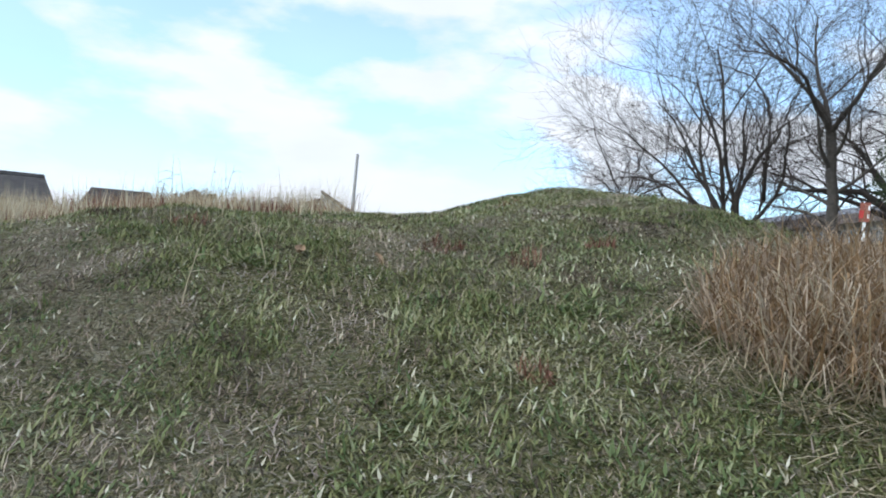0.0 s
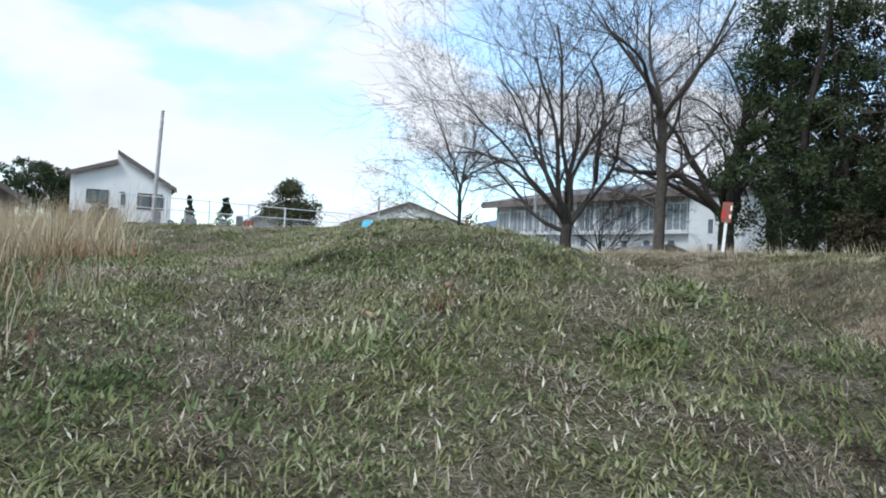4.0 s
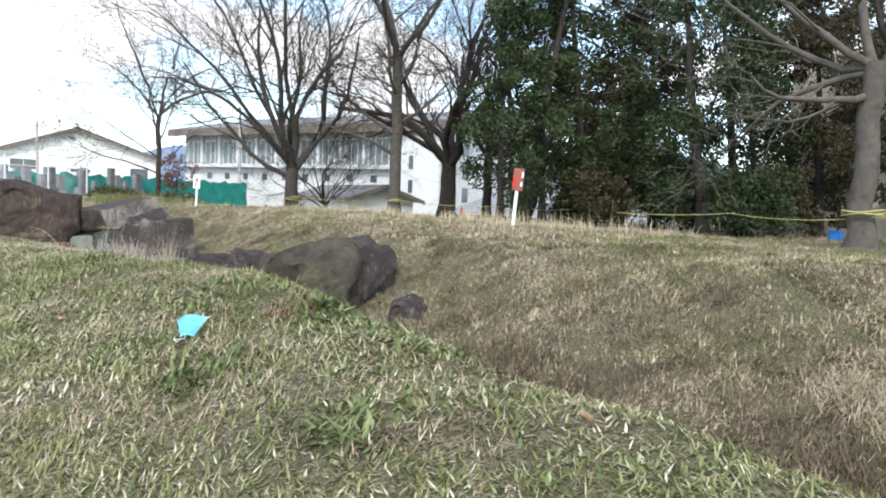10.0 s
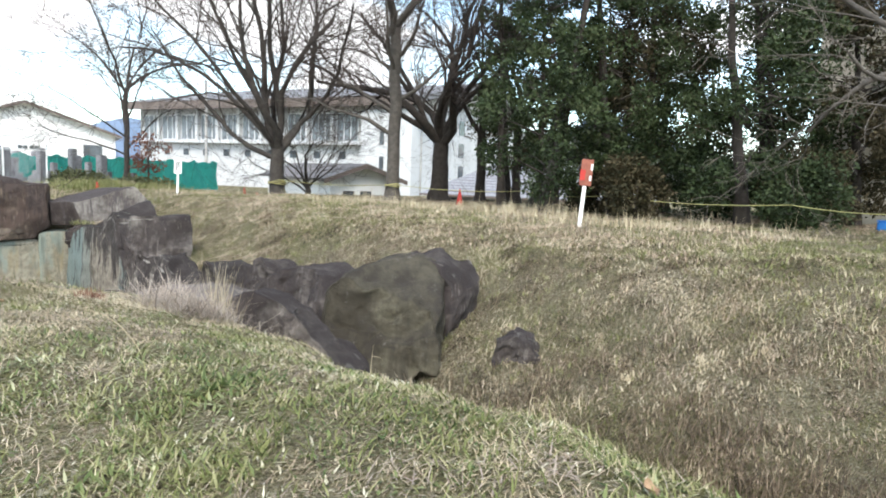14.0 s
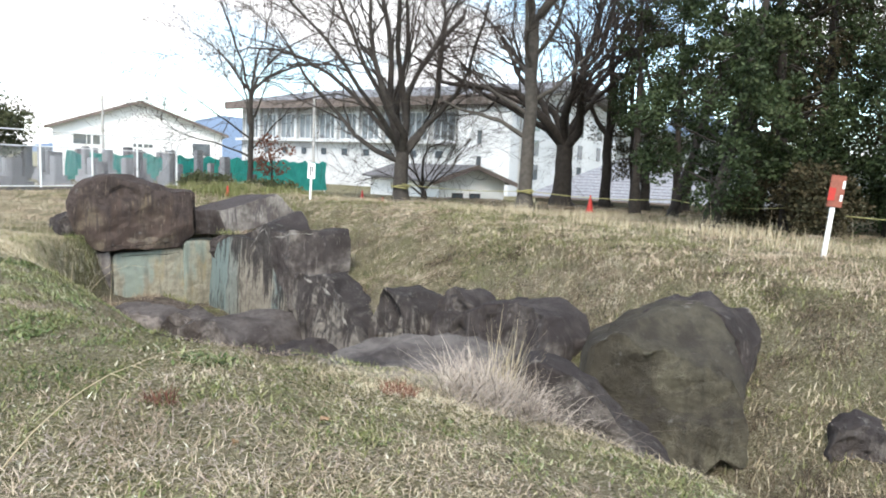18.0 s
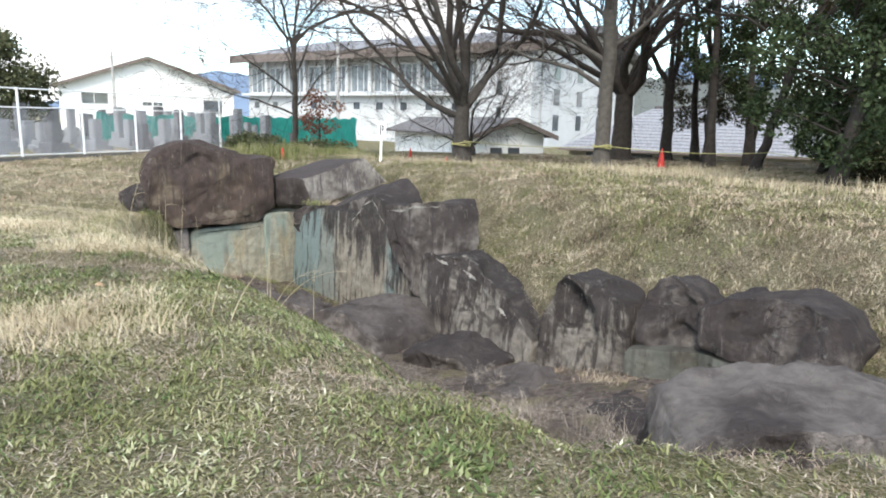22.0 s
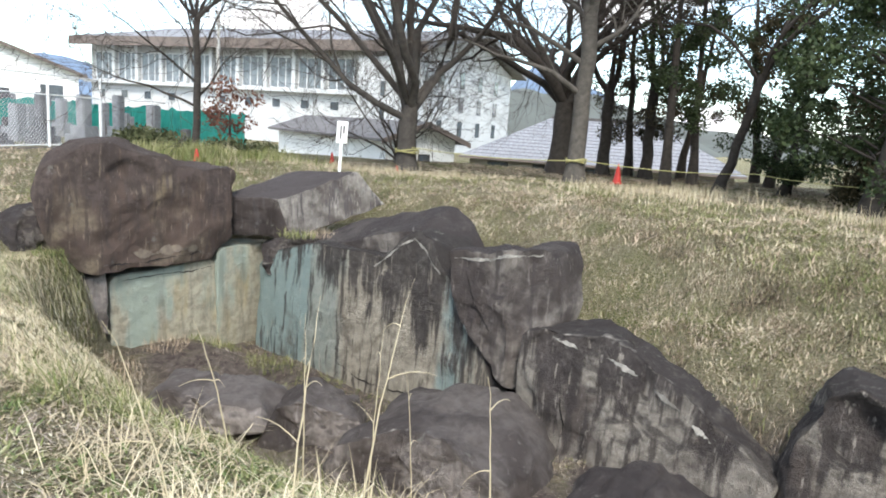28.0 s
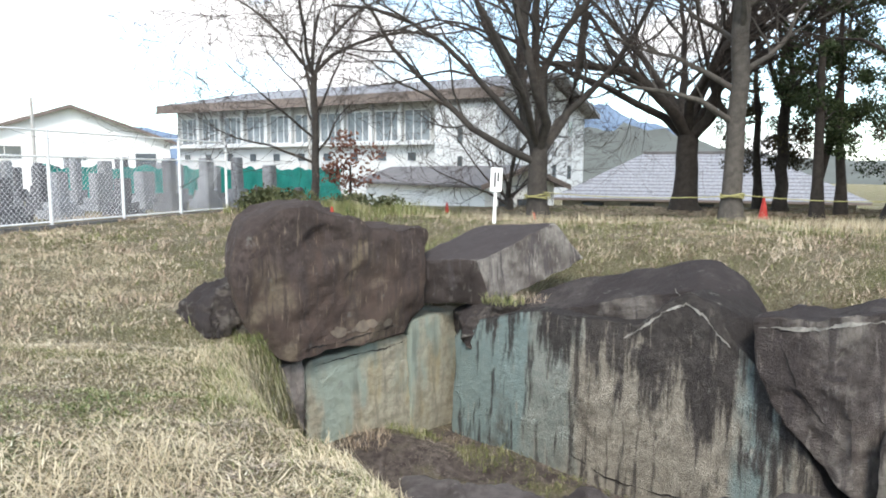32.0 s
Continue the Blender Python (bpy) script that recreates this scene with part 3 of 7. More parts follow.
def height(x, y):
    x, y = np.asarray(x, float), np.asarray(y, float)
    ridge = np.interp(y, [-40, -8, -4, 0.3, 2, 3.7, 5, 6.3, 8, 10, 12, 14, 17, 20, 22, 24, 28, 33, 40],
                      [-1.7, -1.6, -1.0, 0.28, 0.93, 1.57, 1.95, 2.2, 2.42, 2.5, 2.66, 2.74, 2.8, 2.84, 2.78, 2.68, 2.36, 2.28, 2.65])
    bump = 0.25 * np.exp(-(((x - 1.05) / 0.85) ** 2)) * smooth_step(5.5, 8.5, y) * (1 - smooth_step(12.8, 15.5, y))
    bump = bump + 0.1 * np.exp(-(((x - 1.7) / 0.7) ** 2) - ((y - 6.2) / 1.3) ** 2)
    sag = 0.17 * (1 - smooth_step(-0.75, 0.45, x)) * smooth_step(4.6, 6.4, y) * (1 - smooth_step(10.2, 13.4, y)) + 0.12 * smooth_step(-1.5, -4, x) * smooth_step(7, 10, y) * (1 - smooth_step(14, 17, y))
    knoll = 0.23 * np.exp(-(((x - 1.75) / 0.8) ** 2) - ((y - 2.75) / 0.75) ** 2)
    top = ridge + bump + knoll - sag
    edge = np.interp(y, [2, 5, 6, 7, 8, 10, 12.8, 14.5, 15.5, 16.5, 17.3, 18, 18.6, 21, 25, 27, 28, 29.5, 30.6], [1.7, 2.0, 1.9, 1.5, 1.2, 1.05, 1.63, 2.18, 2.02, 1.95, -0.3, -0.35, -0.88, -0.59, -0.75, 0.1, 0.34, 0.95, 2.0])
    wide = np.interp(y, [5, 12, 14.5, 16, 17, 18, 20, 25, 27, 28, 29.5, 31], [2.15, 2.14, 1.56, 1.3, 1.4, 2.71, 3.34, 2.72, 2.46, 1.6, 1.05, 0.8])
    top = top - 0.2 * np.clip(x - 0.1, 0, 2.2) * smooth_step(10.8, 13.2, y) * (1 - smooth_step(17.5, 19, y))
    top = top - 0.13 * np.clip(x + 1.4, 0, 3.2) * smooth_step(24.5, 27, y)
    floor = np.interp(y, [-8, 0, 5, 10, 15, 18, 20, 22, 25, 27, 31], [-1.8, -0.9, 0.0, 0.3, 0.85, 1.0, 0.95, 0.6, 0.3, 0.1, 0.05])
    run = np.clip((x - edge) / wide, 0, 1)
    near = top - (top - floor) * smooth_step(0, 1, run)
    shift = np.interp(y, [14, 22, 26, 32], [0, 0.45, 0.8, 0.8])
    far = np.interp(x - shift, [2.6, 4.1, 4.75, 5.3, 6.1, 6.7, 7.5, 8.6, 10.5, 14], [-5, -0.8, 1.3, 1.6, 1.86, 2.25, 2.58, 2.72, 2.78, 2.75])
    far = far - (1 - smooth_step(-6, 6, y)) * 2.6
    trench = np.maximum(near, far)
    level = np.interp(y, [28, 31, 34, 40], [2.12, 2.12, 2.4, 2.65])
    back = smooth_step(30.75, 31.2, y)
    z = trench * (1 - back) + level * back
    z = np.where(x > 5.4, np.maximum(z, np.where(y > 30, np.minimum(far, 2.7), z)), z)
    away = 0.75 * x + 0.66 * y
    low = 0.48 * smooth_step(28, 36, away) + 0.25 * smooth_step(12, 16, x) * (1 - smooth_step(28, 36, away))
    z = z - low * smooth_step(8.5, 12, x)
    z = z - smooth_step(46, 54, away) * np.where(x > 10, 1.45, 1.9)
    z = z - 0.14 * np.clip(-2.2 - x, 0, 3.5) * (1 - smooth_step(7, 12, y)) * smooth_step(-2, 2, y)
    ends = 0.3 * smooth_step(28.6, 30.2, y) * smooth_step(4.6, 3.6, x)
    z = np.where(z < 0.45, np.minimum(z + ends, 0.45), z)
    rough = 0.035 * wave(x, y, 1.0, 0.4) + 0.02 * wave(x, y, 2.7, 2.0) + 0.022 * wave(x, y, 5.2, 1.3)
    return z + rough


def spread_axis(lo, hi, step, far, growth=1.22):
    mid = np.arange(lo, hi + step / 2, step)
    more, s, a = [], step, 0.0
    while a < far:
        s *= growth
        a += s
        more.append(a)
    more = np.array(more)
    return np.concatenate([lo - more[::-1], mid, hi + more])


gx, gy = spread_axis(-7, 13, 0.16, 2600), spread_axis(-3, 42, 0.18, 2600)
GX, GY = np.meshgrid(gx, gy)
GZ = height(GX, GY)
gi = np.arange(len(gx) * len(gy)).reshape(len(gy), len(gx))
gf = np.stack([gi[:-1, :-1], gi[:-1, 1:], gi[1:, 1:], gi[1:, :-1]], -1).reshape(-1, 4)
ground = put("ground", fast_mesh("ground", np.stack([GX, GY, GZ], -1).reshape(-1, 3), gf, True), MAT["ground"], kind="structure",
             label="uneven meadow ground of soil and worn turf", category="ground")


# ---- stones of the burial chamber ----
def rock(name, outline, origin, turn, depth, mat, label, seed, square=0.22, lean=0.0, rough=0.09, group="stones of the burial chamber", back_shift=(0, 0), category="stone", facets=7, bite=(0.80, 0.95), planes=(), chips=26):
    """A stone whose face has the given outline (across, up), standing at origin, its face turned by turn degrees; depth goes back from the face."""
    pts = np.array(outline, float)
    c = pts.mean(0)
    rel = pts - c
    ang = np.linspace(-np.pi, np.pi, 121)[:-1]
    dirs = np.stack([np.cos(ang), np.sin(ang)], 1)
    reach = np.full(len(ang), 1e9)
    for k in range(len(rel)):
        p, q = rel[k], rel[(k + 1) % len(rel)]
        e = q - p
        den = dirs[:, 0] * e[1] - dirs[:, 1] * e[0]
        t = (p[0] * e[1] - p[1] * e[0]) / np.where(np.abs(den) < 1e-9, 1e-9, den)
        s = (p[0] * dirs[:, 1] - p[1] * dirs[:, 0]) / np.where(np.abs(den) < 1e-9, 1e-9, den)
        ok = (t > 0) & (s >= -1e-6) & (s <= 1 + 1e-6)
        reach = np.where(ok, np.minimum(reach, t), reach)
    reach = (reach * 2 + np.roll(reach, 1) + np.roll(reach, -1)) / 4
    turn_a = np.linspace(-np.pi / 2, 0, 8)[1:-1]
    sc = np.concatenate([np.linspace(0, 1 - square, 24), 1 - square + square * np.cos(turn_a), np.ones(14), 1 - square + square * np.cos(turn_a[::-1]), np.linspace(1 - square, 0, 12)])
    ss = np.concatenate([-np.ones(24), -1 + square + square * np.sin(turn_a), np.linspace(-1 + square, 1 - square, 14), 1 - square - square * np.sin(turn_a[::-1]), np.ones(12)])
    phi = sc
    v = np.zeros((len(phi), len(ang), 3))
    v[..., 0] = c[0] + (sc[:, None] * reach[None]) * dirs[None, :, 0]
    v[..., 2] = c[1] + (sc[:, None] * reach[None]) * dirs[None, :, 1]
    back = (ss[:, None] + 1) / 2
    v[..., 1] = back * depth + np.zeros_like(reach)[None]
    v[..., 0] += back * back_shift[0]
    v[..., 2] += back * back_shift[1]
    v[..., 1] += lean * (v[..., 2] - pts[:, 1].min())
    flat = v.reshape(-1, 3)
    mid = np.array([c[0], depth / 2, c[1]])
    pick = np.random.default_rng(seed + 900)
    for k in range(facets):
        way = pick.normal(0, 1, 3) * np.array([1, 0.8, 1])
        way /= np.linalg.norm(way)
        far_out = (flat - mid) @ way
        flat = flat - np.maximum(far_out - far_out.max() * pick.uniform(*bite), 0)[:, None] * way
    size = float(np.ptp(pts, axis=0).mean())
    grid = flat.reshape(v.shape)
    face = np.cross(np.gradient(grid, axis=0), np.roll(grid, -1, 1) - np.roll(grid, 1, 1)).reshape(-1, 3)
    area = np.linalg.norm(face, axis=1)
    face /= area[:, None] + 1e-9
    usable = np.flatnonzero(area > np.median(area) * 0.3)
    face *= np.sign(np.sum(face * (flat - mid), axis=1))[:, None]
    for k in range(chips):
        i = int(pick.choice(usable))
        way = face[i] + pick.normal(0, 0.09, 3)
        way /= np.linalg.norm(way) + 1e-9
        reach_out = size * pick.uniform(0.14, 0.36)
        here = np.clip((reach_out - np.linalg.norm(flat - flat[i], axis=1)) / (0.16 * reach_out), 0, 1)
        flat = flat - (np.maximum((flat - flat[i]) @ way + size * pick.uniform(0.002, 0.016), 0) * here)[:, None] * way
    for way, at in planes:
        way = np.array(way, float) / np.linalg.norm(way)
        flat = flat - np.maximum((flat - np.array(at, float)) @ way, 0)[:, None] * way
    offs = np.array([seed * 3.7, seed * 1.3, seed * 2.1])
    moved = np.empty_like(flat)
    for k, p in enumerate(flat):
        q = Vector(p + offs)
        d = noise.noise_vector(q * (1.5 / max(size, 0.6))) * rough * 1.2 + noise.noise_vector(q * 2.6) * rough * 0.7 + noise.noise_vector(q * 6.5) * rough * 0.42 + noise.noise_vector(q * 15.0) * rough * 0.22
        cut = max(0.0, 1 - 4.5 * abs(noise.noise(q * (2.1 / max(size, 0.6)) + Vector((7, seed, 3))))) + 0.5 * max(0.0, 1 - 5 * abs(noise.noise(q * 2.3 + Vector((seed, 5, 9)))))
        inward = Vector(mid - p).normalized() * (cut * rough * 0.55)
        moved[k] = (p[0] + d.x + inward.x, p[1] + d.y + inward.y, p[2] + d.z + inward.z)
    n_a = len(ang)
    i, j = np.meshgrid(np.arange(len(phi) - 1), np.arange(n_a), indexing="ij")
    f = np.stack([i * n_a + j, i * n_a + (j + 1) % n_a, (i + 1) * n_a + (j + 1) % n_a, (i + 1) * n_a + j], -1).reshape(-1, 4)
    me = fast_mesh(name, moved, f[:, ::-1], True)
    bm = bmesh.new()
    bm.from_mesh(me)
    bmesh.ops.remove_doubles(bm, verts=bm.verts[:], dist=0.0008)
    bm.to_mesh(me)
    bm.free()
    ob = put(name, me, MAT[mat], None, label, category=category, group=group)
    ob.matrix_world = pose(*origin, 0, 0, turn)
    return ob


def seam(stone, name, points, width, mat, seed, label=""):
    """A narrow uneven vein or crack laid along the face of a stone, through the given (across, up) points."""
    bm = bmesh.new()
    bm.from_mesh(stone.data)
    tree = BVHTree.FromBMesh(bm)
    bm.free()
    rng = np.random.default_rng(seed)
    t = np.linspace(0, len(points) - 1, 12 * (len(points) - 1) + 1)
    px, pz = (np.interp(t, np.arange(len(points)), [q[k] for q in points]) + rng.normal(0, 0.006, len(t)) for k in (0, 1))
    half = width * (0.5 + 0.35 * np.sin(t * 5.1 + seed) + rng.uniform(-0.2, 0.3, len(t))) * np.minimum(1, np.minimum(t, t[-1] - t) * 4 + 0.2)
    v = []
    for k in range(len(t)):
        a, b = max(k - 1, 0), min(k + 1, len(t) - 1)
        d = np.array([px[b] - px[a], pz[b] - pz[a]])
        d = np.array([-d[1], d[0]]) / (np.linalg.norm(d) + 1e-9) * abs(half[k]) / 2
        for sgn in (1, -1):
            x, z = px[k] + sgn * d[0], pz[k] + sgn * d[1]
            hit = tree.ray_cast(Vector((x, -3, z)), Vector((0, 1, 0)))[0]
            v.append((x, (hit.y if hit else (v[-1][1] if v else 0.0)) - 0.012, z))
    f = np.array([(2 * k, 2 * k + 1, 2 * k + 3, 2 * k + 2) for k in range(len(t) - 1)])
    return put(name, fast_mesh(name, np.array(v), f, True), MAT[mat], stone, label)


capstone = rock("capstone", [(-1.52, 0.5), (-1.66, 1.15), (-1.5, 1.66), (-1.12, 1.88), (-0.45, 1.94), (0.27, 1.72), (0.7, 1.58), (1.32, 1.52), (1.4, 0.9), (1.3, 0.4), (0.88, 0.04), (0.33, 0.06), (-0.41, 0.06), (-0.88, 0.03), (-1.2, 0.2)],
     (3.22, 30.42, 1.53), 0, 1.4, "stone_cap", "huge brown weathered capstone with dark streaks, resting on the end wall", 1, 0.07, 0.05, 0.045, facets=0, back_shift=(0.6, -0.05), planes=(((0.2, -0.35, 1), (0.3, 0.05, 1.66)), ((1, -0.25, 0.05), (1.34, 0, 0.8)), ((-0.55, -0.5, 1), (-1.1, 0.05, 1.72)), ((0.1, -1, -0.25), (0.3, 0.05, 0.4))))


def block_stone(name, corner, along, back, drop, skew, mats, label, seed):
    """A squared block from its near top corner: edge vectors along its long face, back along its end and down; skew moves the far top corner."""
    along, back, drop, skew = (np.array(v) for v in (along, back, drop, skew))

    def at(u, v, w):
        return Vector(u * along + v * back + w * drop + u * v * skew + 0.22 * u * w * along)

    bm = bmesh.new()
    n = 18
    for k, side in enumerate((lambda p, q: (p, 0, q), lambda p, q: (0, q, p), lambda p, q: (q, p, 0), lambda p, q: (1, p, q), lambda p, q: (q, 1, p), lambda p, q: (p, q, 1))):
        grid = [[bm.verts.new(at(*side(i / n, j / n))) for j in range(n + 1)] for i in range(n + 1)]
        for i in range(n):
            for j in range(n):
                f = bm.faces.new((grid[i][j], grid[i + 1][j], grid[i + 1][j + 1], grid[i][j + 1]))
                f.material_index = 1 if k == 0 else 0
    bmesh.ops.remove_doubles(bm, verts=bm.verts[:], dist=0.002)
    bmesh.ops.recalc_face_normals(bm, faces=bm.faces[:])
    sharp = [v for v in bm.verts if len({round(f.normal.x, 1) * 9 + round(f.normal.y, 1) * 3 + round(f.normal.z, 1) for f in v.link_faces}) > 1]
    mid = at(0.5, 0.5, 0.5)
    for v in sharp:
        v.co = v.co.lerp(mid, 0.018 + 0.02 * noise.noise(v.co * 5 + Vector((seed, 0, 0))))
    for v in bm.verts:
        v.co += Vector((0.5, 1, 1)) * (0.035 * noise.noise(v.co * 1.9 + Vector((seed, 2, 0))) + 0.018 * noise.noise(v.co * 6.5 + Vector((0, seed, 0))))
    me = bpy.data.meshes.new(name)
    bm.to_mesh(me)
    bm.free()
    ob = put(name, me, MAT[mats[0]], None, label, category="stone", group="stones of the burial chamber")
    me.materials.append(MAT[mats[1]])
    ob.location = corner
    return ob


block_stone("stone_slab", (5.0, 30.0, 2.58), (1.55, -0.22, 0.46), (-0.55, 0.85, 0.0), (0.2, -0.12, -0.66), (0.1, 0.2, -0.05), ("stone_slabend", "stone_slabface"), "squared stone block with a flat grey top, a dark end and a pale streaked side", 2)
rock("packing_stone", [(-0.35, -0.3), (-0.38, 0.22), (0.1, 0.36), (0.75, 0.34), (0.8, -0.3)], (5.05, 29.85, 1.6), -40, 0.7, "stone_dark", "small dark packing stone wedged under the slab", 22, 0.2, 0.0, 0.07)
end_stone = rock("wall_stone", [(-1.06, -0.3), (-1.08, 1.42), (0.62, 1.52), (0.72, -0.3)], (3.68, 30.62, 0.05), 0, 0.8, "stone_white", "pale green-stained flat stone of the chamber's end wall", 3, 0.04, 0.02, 0.022, facets=0, chips=0)
rock("wall_stone", [(-0.25, -0.3), (-0.27, 1.46), (0.2, 1.5), (0.25, -0.3)], (2.33, 30.55, 0.05), -6, 0.8, "stone_floor", "narrow pinkish-grey upright stone at the end wall's edge", 28, 0.08, 0.02, 0.05, facets=1)
rock("wall_stone", [(-0.42, -0.5), (-0.44, 1.72), (0.1, 1.76), (0.8, 1.74), (0.8, -0.5)], (4.75, 30.6, 0.0), 0, 0.9, "stone_white", "narrow buff upright stone in the chamber's corner", 4, 0.04, 0.0, 0.022, facets=0, chips=0)
rock("wall_stone", [(-0.55, 0.6), (-0.5, 1.4), (-0.1, 1.55), (0.3, 1.4), (0.3, 0.3), (-0.3, 0.3)], (1.95, 30.6, 0.15), 8, 0.9, "stone_floor", "low dark stone half sunk beside the end wall", 5, 0.18, 0.1, 0.08)
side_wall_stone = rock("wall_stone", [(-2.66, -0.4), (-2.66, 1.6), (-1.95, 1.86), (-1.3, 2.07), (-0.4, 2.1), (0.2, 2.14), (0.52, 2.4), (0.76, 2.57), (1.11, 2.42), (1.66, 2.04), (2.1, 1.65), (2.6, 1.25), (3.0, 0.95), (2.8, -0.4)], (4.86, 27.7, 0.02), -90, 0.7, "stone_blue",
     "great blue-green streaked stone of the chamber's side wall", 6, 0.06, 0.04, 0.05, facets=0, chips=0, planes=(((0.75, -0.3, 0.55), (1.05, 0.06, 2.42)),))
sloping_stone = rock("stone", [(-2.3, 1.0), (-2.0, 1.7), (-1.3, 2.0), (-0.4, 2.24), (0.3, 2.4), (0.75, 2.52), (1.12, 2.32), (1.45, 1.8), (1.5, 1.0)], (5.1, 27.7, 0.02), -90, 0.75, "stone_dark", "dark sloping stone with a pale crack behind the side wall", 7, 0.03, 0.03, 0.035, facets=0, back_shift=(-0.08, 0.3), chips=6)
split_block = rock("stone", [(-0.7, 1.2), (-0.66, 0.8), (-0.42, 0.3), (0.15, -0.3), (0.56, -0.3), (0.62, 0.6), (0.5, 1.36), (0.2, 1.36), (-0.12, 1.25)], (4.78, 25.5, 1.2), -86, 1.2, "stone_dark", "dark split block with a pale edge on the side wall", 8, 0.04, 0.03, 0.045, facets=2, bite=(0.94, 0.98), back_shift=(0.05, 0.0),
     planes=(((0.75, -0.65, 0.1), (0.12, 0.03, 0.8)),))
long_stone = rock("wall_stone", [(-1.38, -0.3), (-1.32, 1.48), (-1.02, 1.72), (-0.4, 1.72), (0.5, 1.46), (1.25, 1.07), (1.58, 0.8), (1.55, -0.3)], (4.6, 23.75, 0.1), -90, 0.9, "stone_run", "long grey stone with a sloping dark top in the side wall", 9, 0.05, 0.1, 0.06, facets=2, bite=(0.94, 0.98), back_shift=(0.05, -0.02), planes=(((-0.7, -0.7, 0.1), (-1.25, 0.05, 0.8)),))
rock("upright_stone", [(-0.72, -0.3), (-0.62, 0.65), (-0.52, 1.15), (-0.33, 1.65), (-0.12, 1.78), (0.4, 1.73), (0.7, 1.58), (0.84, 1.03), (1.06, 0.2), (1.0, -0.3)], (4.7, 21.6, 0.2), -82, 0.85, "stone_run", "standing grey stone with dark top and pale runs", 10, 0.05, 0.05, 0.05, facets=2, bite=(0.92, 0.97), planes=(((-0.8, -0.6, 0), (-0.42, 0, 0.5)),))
rock("stone", [(-0.4, 0.0), (-0.37, 0.4), (-0.24, 0.8), (0.02, 0.92), (0.32, 0.82), (0.56, 0.6), (0.5, 0.0)], (4.98, 20.32, 1.25), -86, 0.8, "stone_dark", "small dark rounded stone in the side wall", 11, 0.1, 0.1, 0.05)
rock("stone", [(-0.84, 0.1), (-0.86, 0.56), (-0.58, 0.77), (0.1, 0.84), (0.6, 0.74), (0.8, 0.45), (0.74, 0.0)], (4.97, 19.02, 1.35), -88, 0.9, "stone_dark", "long dark stone with a flat top in the side wall", 12, 0.07, 0.1, 0.05, facets=3, bite=(0.9, 0.97))
rock("wall_stone", [(-1.22, -0.4), (-1.25, 0.82), (-0.55, 0.98), (0.1, 0.99), (0.6, 0.86), (1.5, 0.9), (1.5, -0.4)], (4.86, 19.5, 0.4), -90, 0.8, "stone_face", "grey-green face stone under the smaller stones", 13, 0.05, 0.03, 0.03, facets=0, chips=4)
rock("boulder", [(-0.8, -0.2), (-0.88, 0.5), (-0.86, 1.08), (-0.55, 1.37), (-0.12, 1.5), (0.3, 1.5), (0.56, 1.25), (0.64, 0.7), (0.68, 0.26), (0.3, 0.14), (0.1, -0.2)], (4.4, 16.1, 1.08), -55, 0.95, "stone_moss", "large olive-brown slanting boulder at the chamber's mouth", 14, 0.07, 0.1, 0.06, facets=3, bite=(0.9, 0.97), back_shift=(0.0, 0.05), planes=(((-0.75, -0.65, 0.1), (-0.62, 0.03, 0.8)), ((0.36, -0.5, 0.82), (-0.15, 0.06, 1.14))))
rock("boulder", [(-0.7, -0.5), (-0.78, 1.1), (-0.5, 1.48), (0.05, 1.62), (0.4, 1.5), (0.58, 1.2), (0.6, 0.5), (0.5, -0.5)], (4.98, 16.42, 1.06), -55, 0.85, "stone_dark", "dark boulder leaning behind the slanting one", 23, 0.1, 0.08, 0.06, facets=2, bite=(0.92, 0.97), back_shift=(0.28, 0.0))
rock("boulder", [(-0.65, -0.7), (-0.6, 0.36), (-0.3, 0.52), (0.1, 0.3), (0.65, -0.12), (0.95, -0.45), (0.95, -0.8)], (2.86, 16.02, 1.9), -50, 0.75, "stone_dark", "dark slab slanting down beside the flat boulder", 15, 0.08, 0.1, 0.06, facets=3, bite=(0.9, 0.97))
rock("flat_boulder", [(-0.95, -0.9), (-0.9, -0.18), (-0.3, 0.0), (0.45, 0.03), (0.85, -0.08), (0.9, -0.9)], (2.12, 17.16, 2.28), -45, 1.25, "stone_flat", "broad flat boulder with a dark top and dusty pale edge", 16, 0.16, 0.0, 0.06, facets=3, bite=(0.9, 0.97), back_shift=(0, -0.04))
rock("floor_stone", [(-1.1, -0.4), (-1.0, 0.05), (0.0, 0.22), (1.0, 0.3), (1.3, 0.0), (1.3, -0.4)], (3.35, 19.3, 0.86), -82, 1.5, "stone_dark", "broad dark boulder at the foot of the face stone", 27, 0.2, 0.0, 0.08, facets=5, bite=(0.85, 0.95))
rock("small_stone", [(-0.28, -0.1), (-0.26, 0.28), (-0.05, 0.42), (0.2, 0.36), (0.32, 0.0)], (5.25, 14.8, 1.5), -62, 0.4, "stone_dark", "small dark stone sunk in the grassy slope", 17, 0.25, 0.1, 0.05)
rock("floor_stone", [(-0.9, -0.3), (-0.75, 0.1), (0.6, 0.16), (0.95, -0.25)], (2.3, 27.75, 0.52), -58, 0.9, "stone_dust", "flat grey stone lying in the chamber", 18, 0.25, 0.0, 0.07)
rock("floor_stone", [(-0.65, -0.5), (-0.5, 0.05), (0.0, 0.36), (0.55, 0.05), (0.7, -0.5)], (3.05, 26.7, 0.42), -50, 0.8, "stone_floor", "dark boulder lying in the chamber", 19, 0.12, 0.1, 0.08, facets=4, bite=(0.85, 0.95))
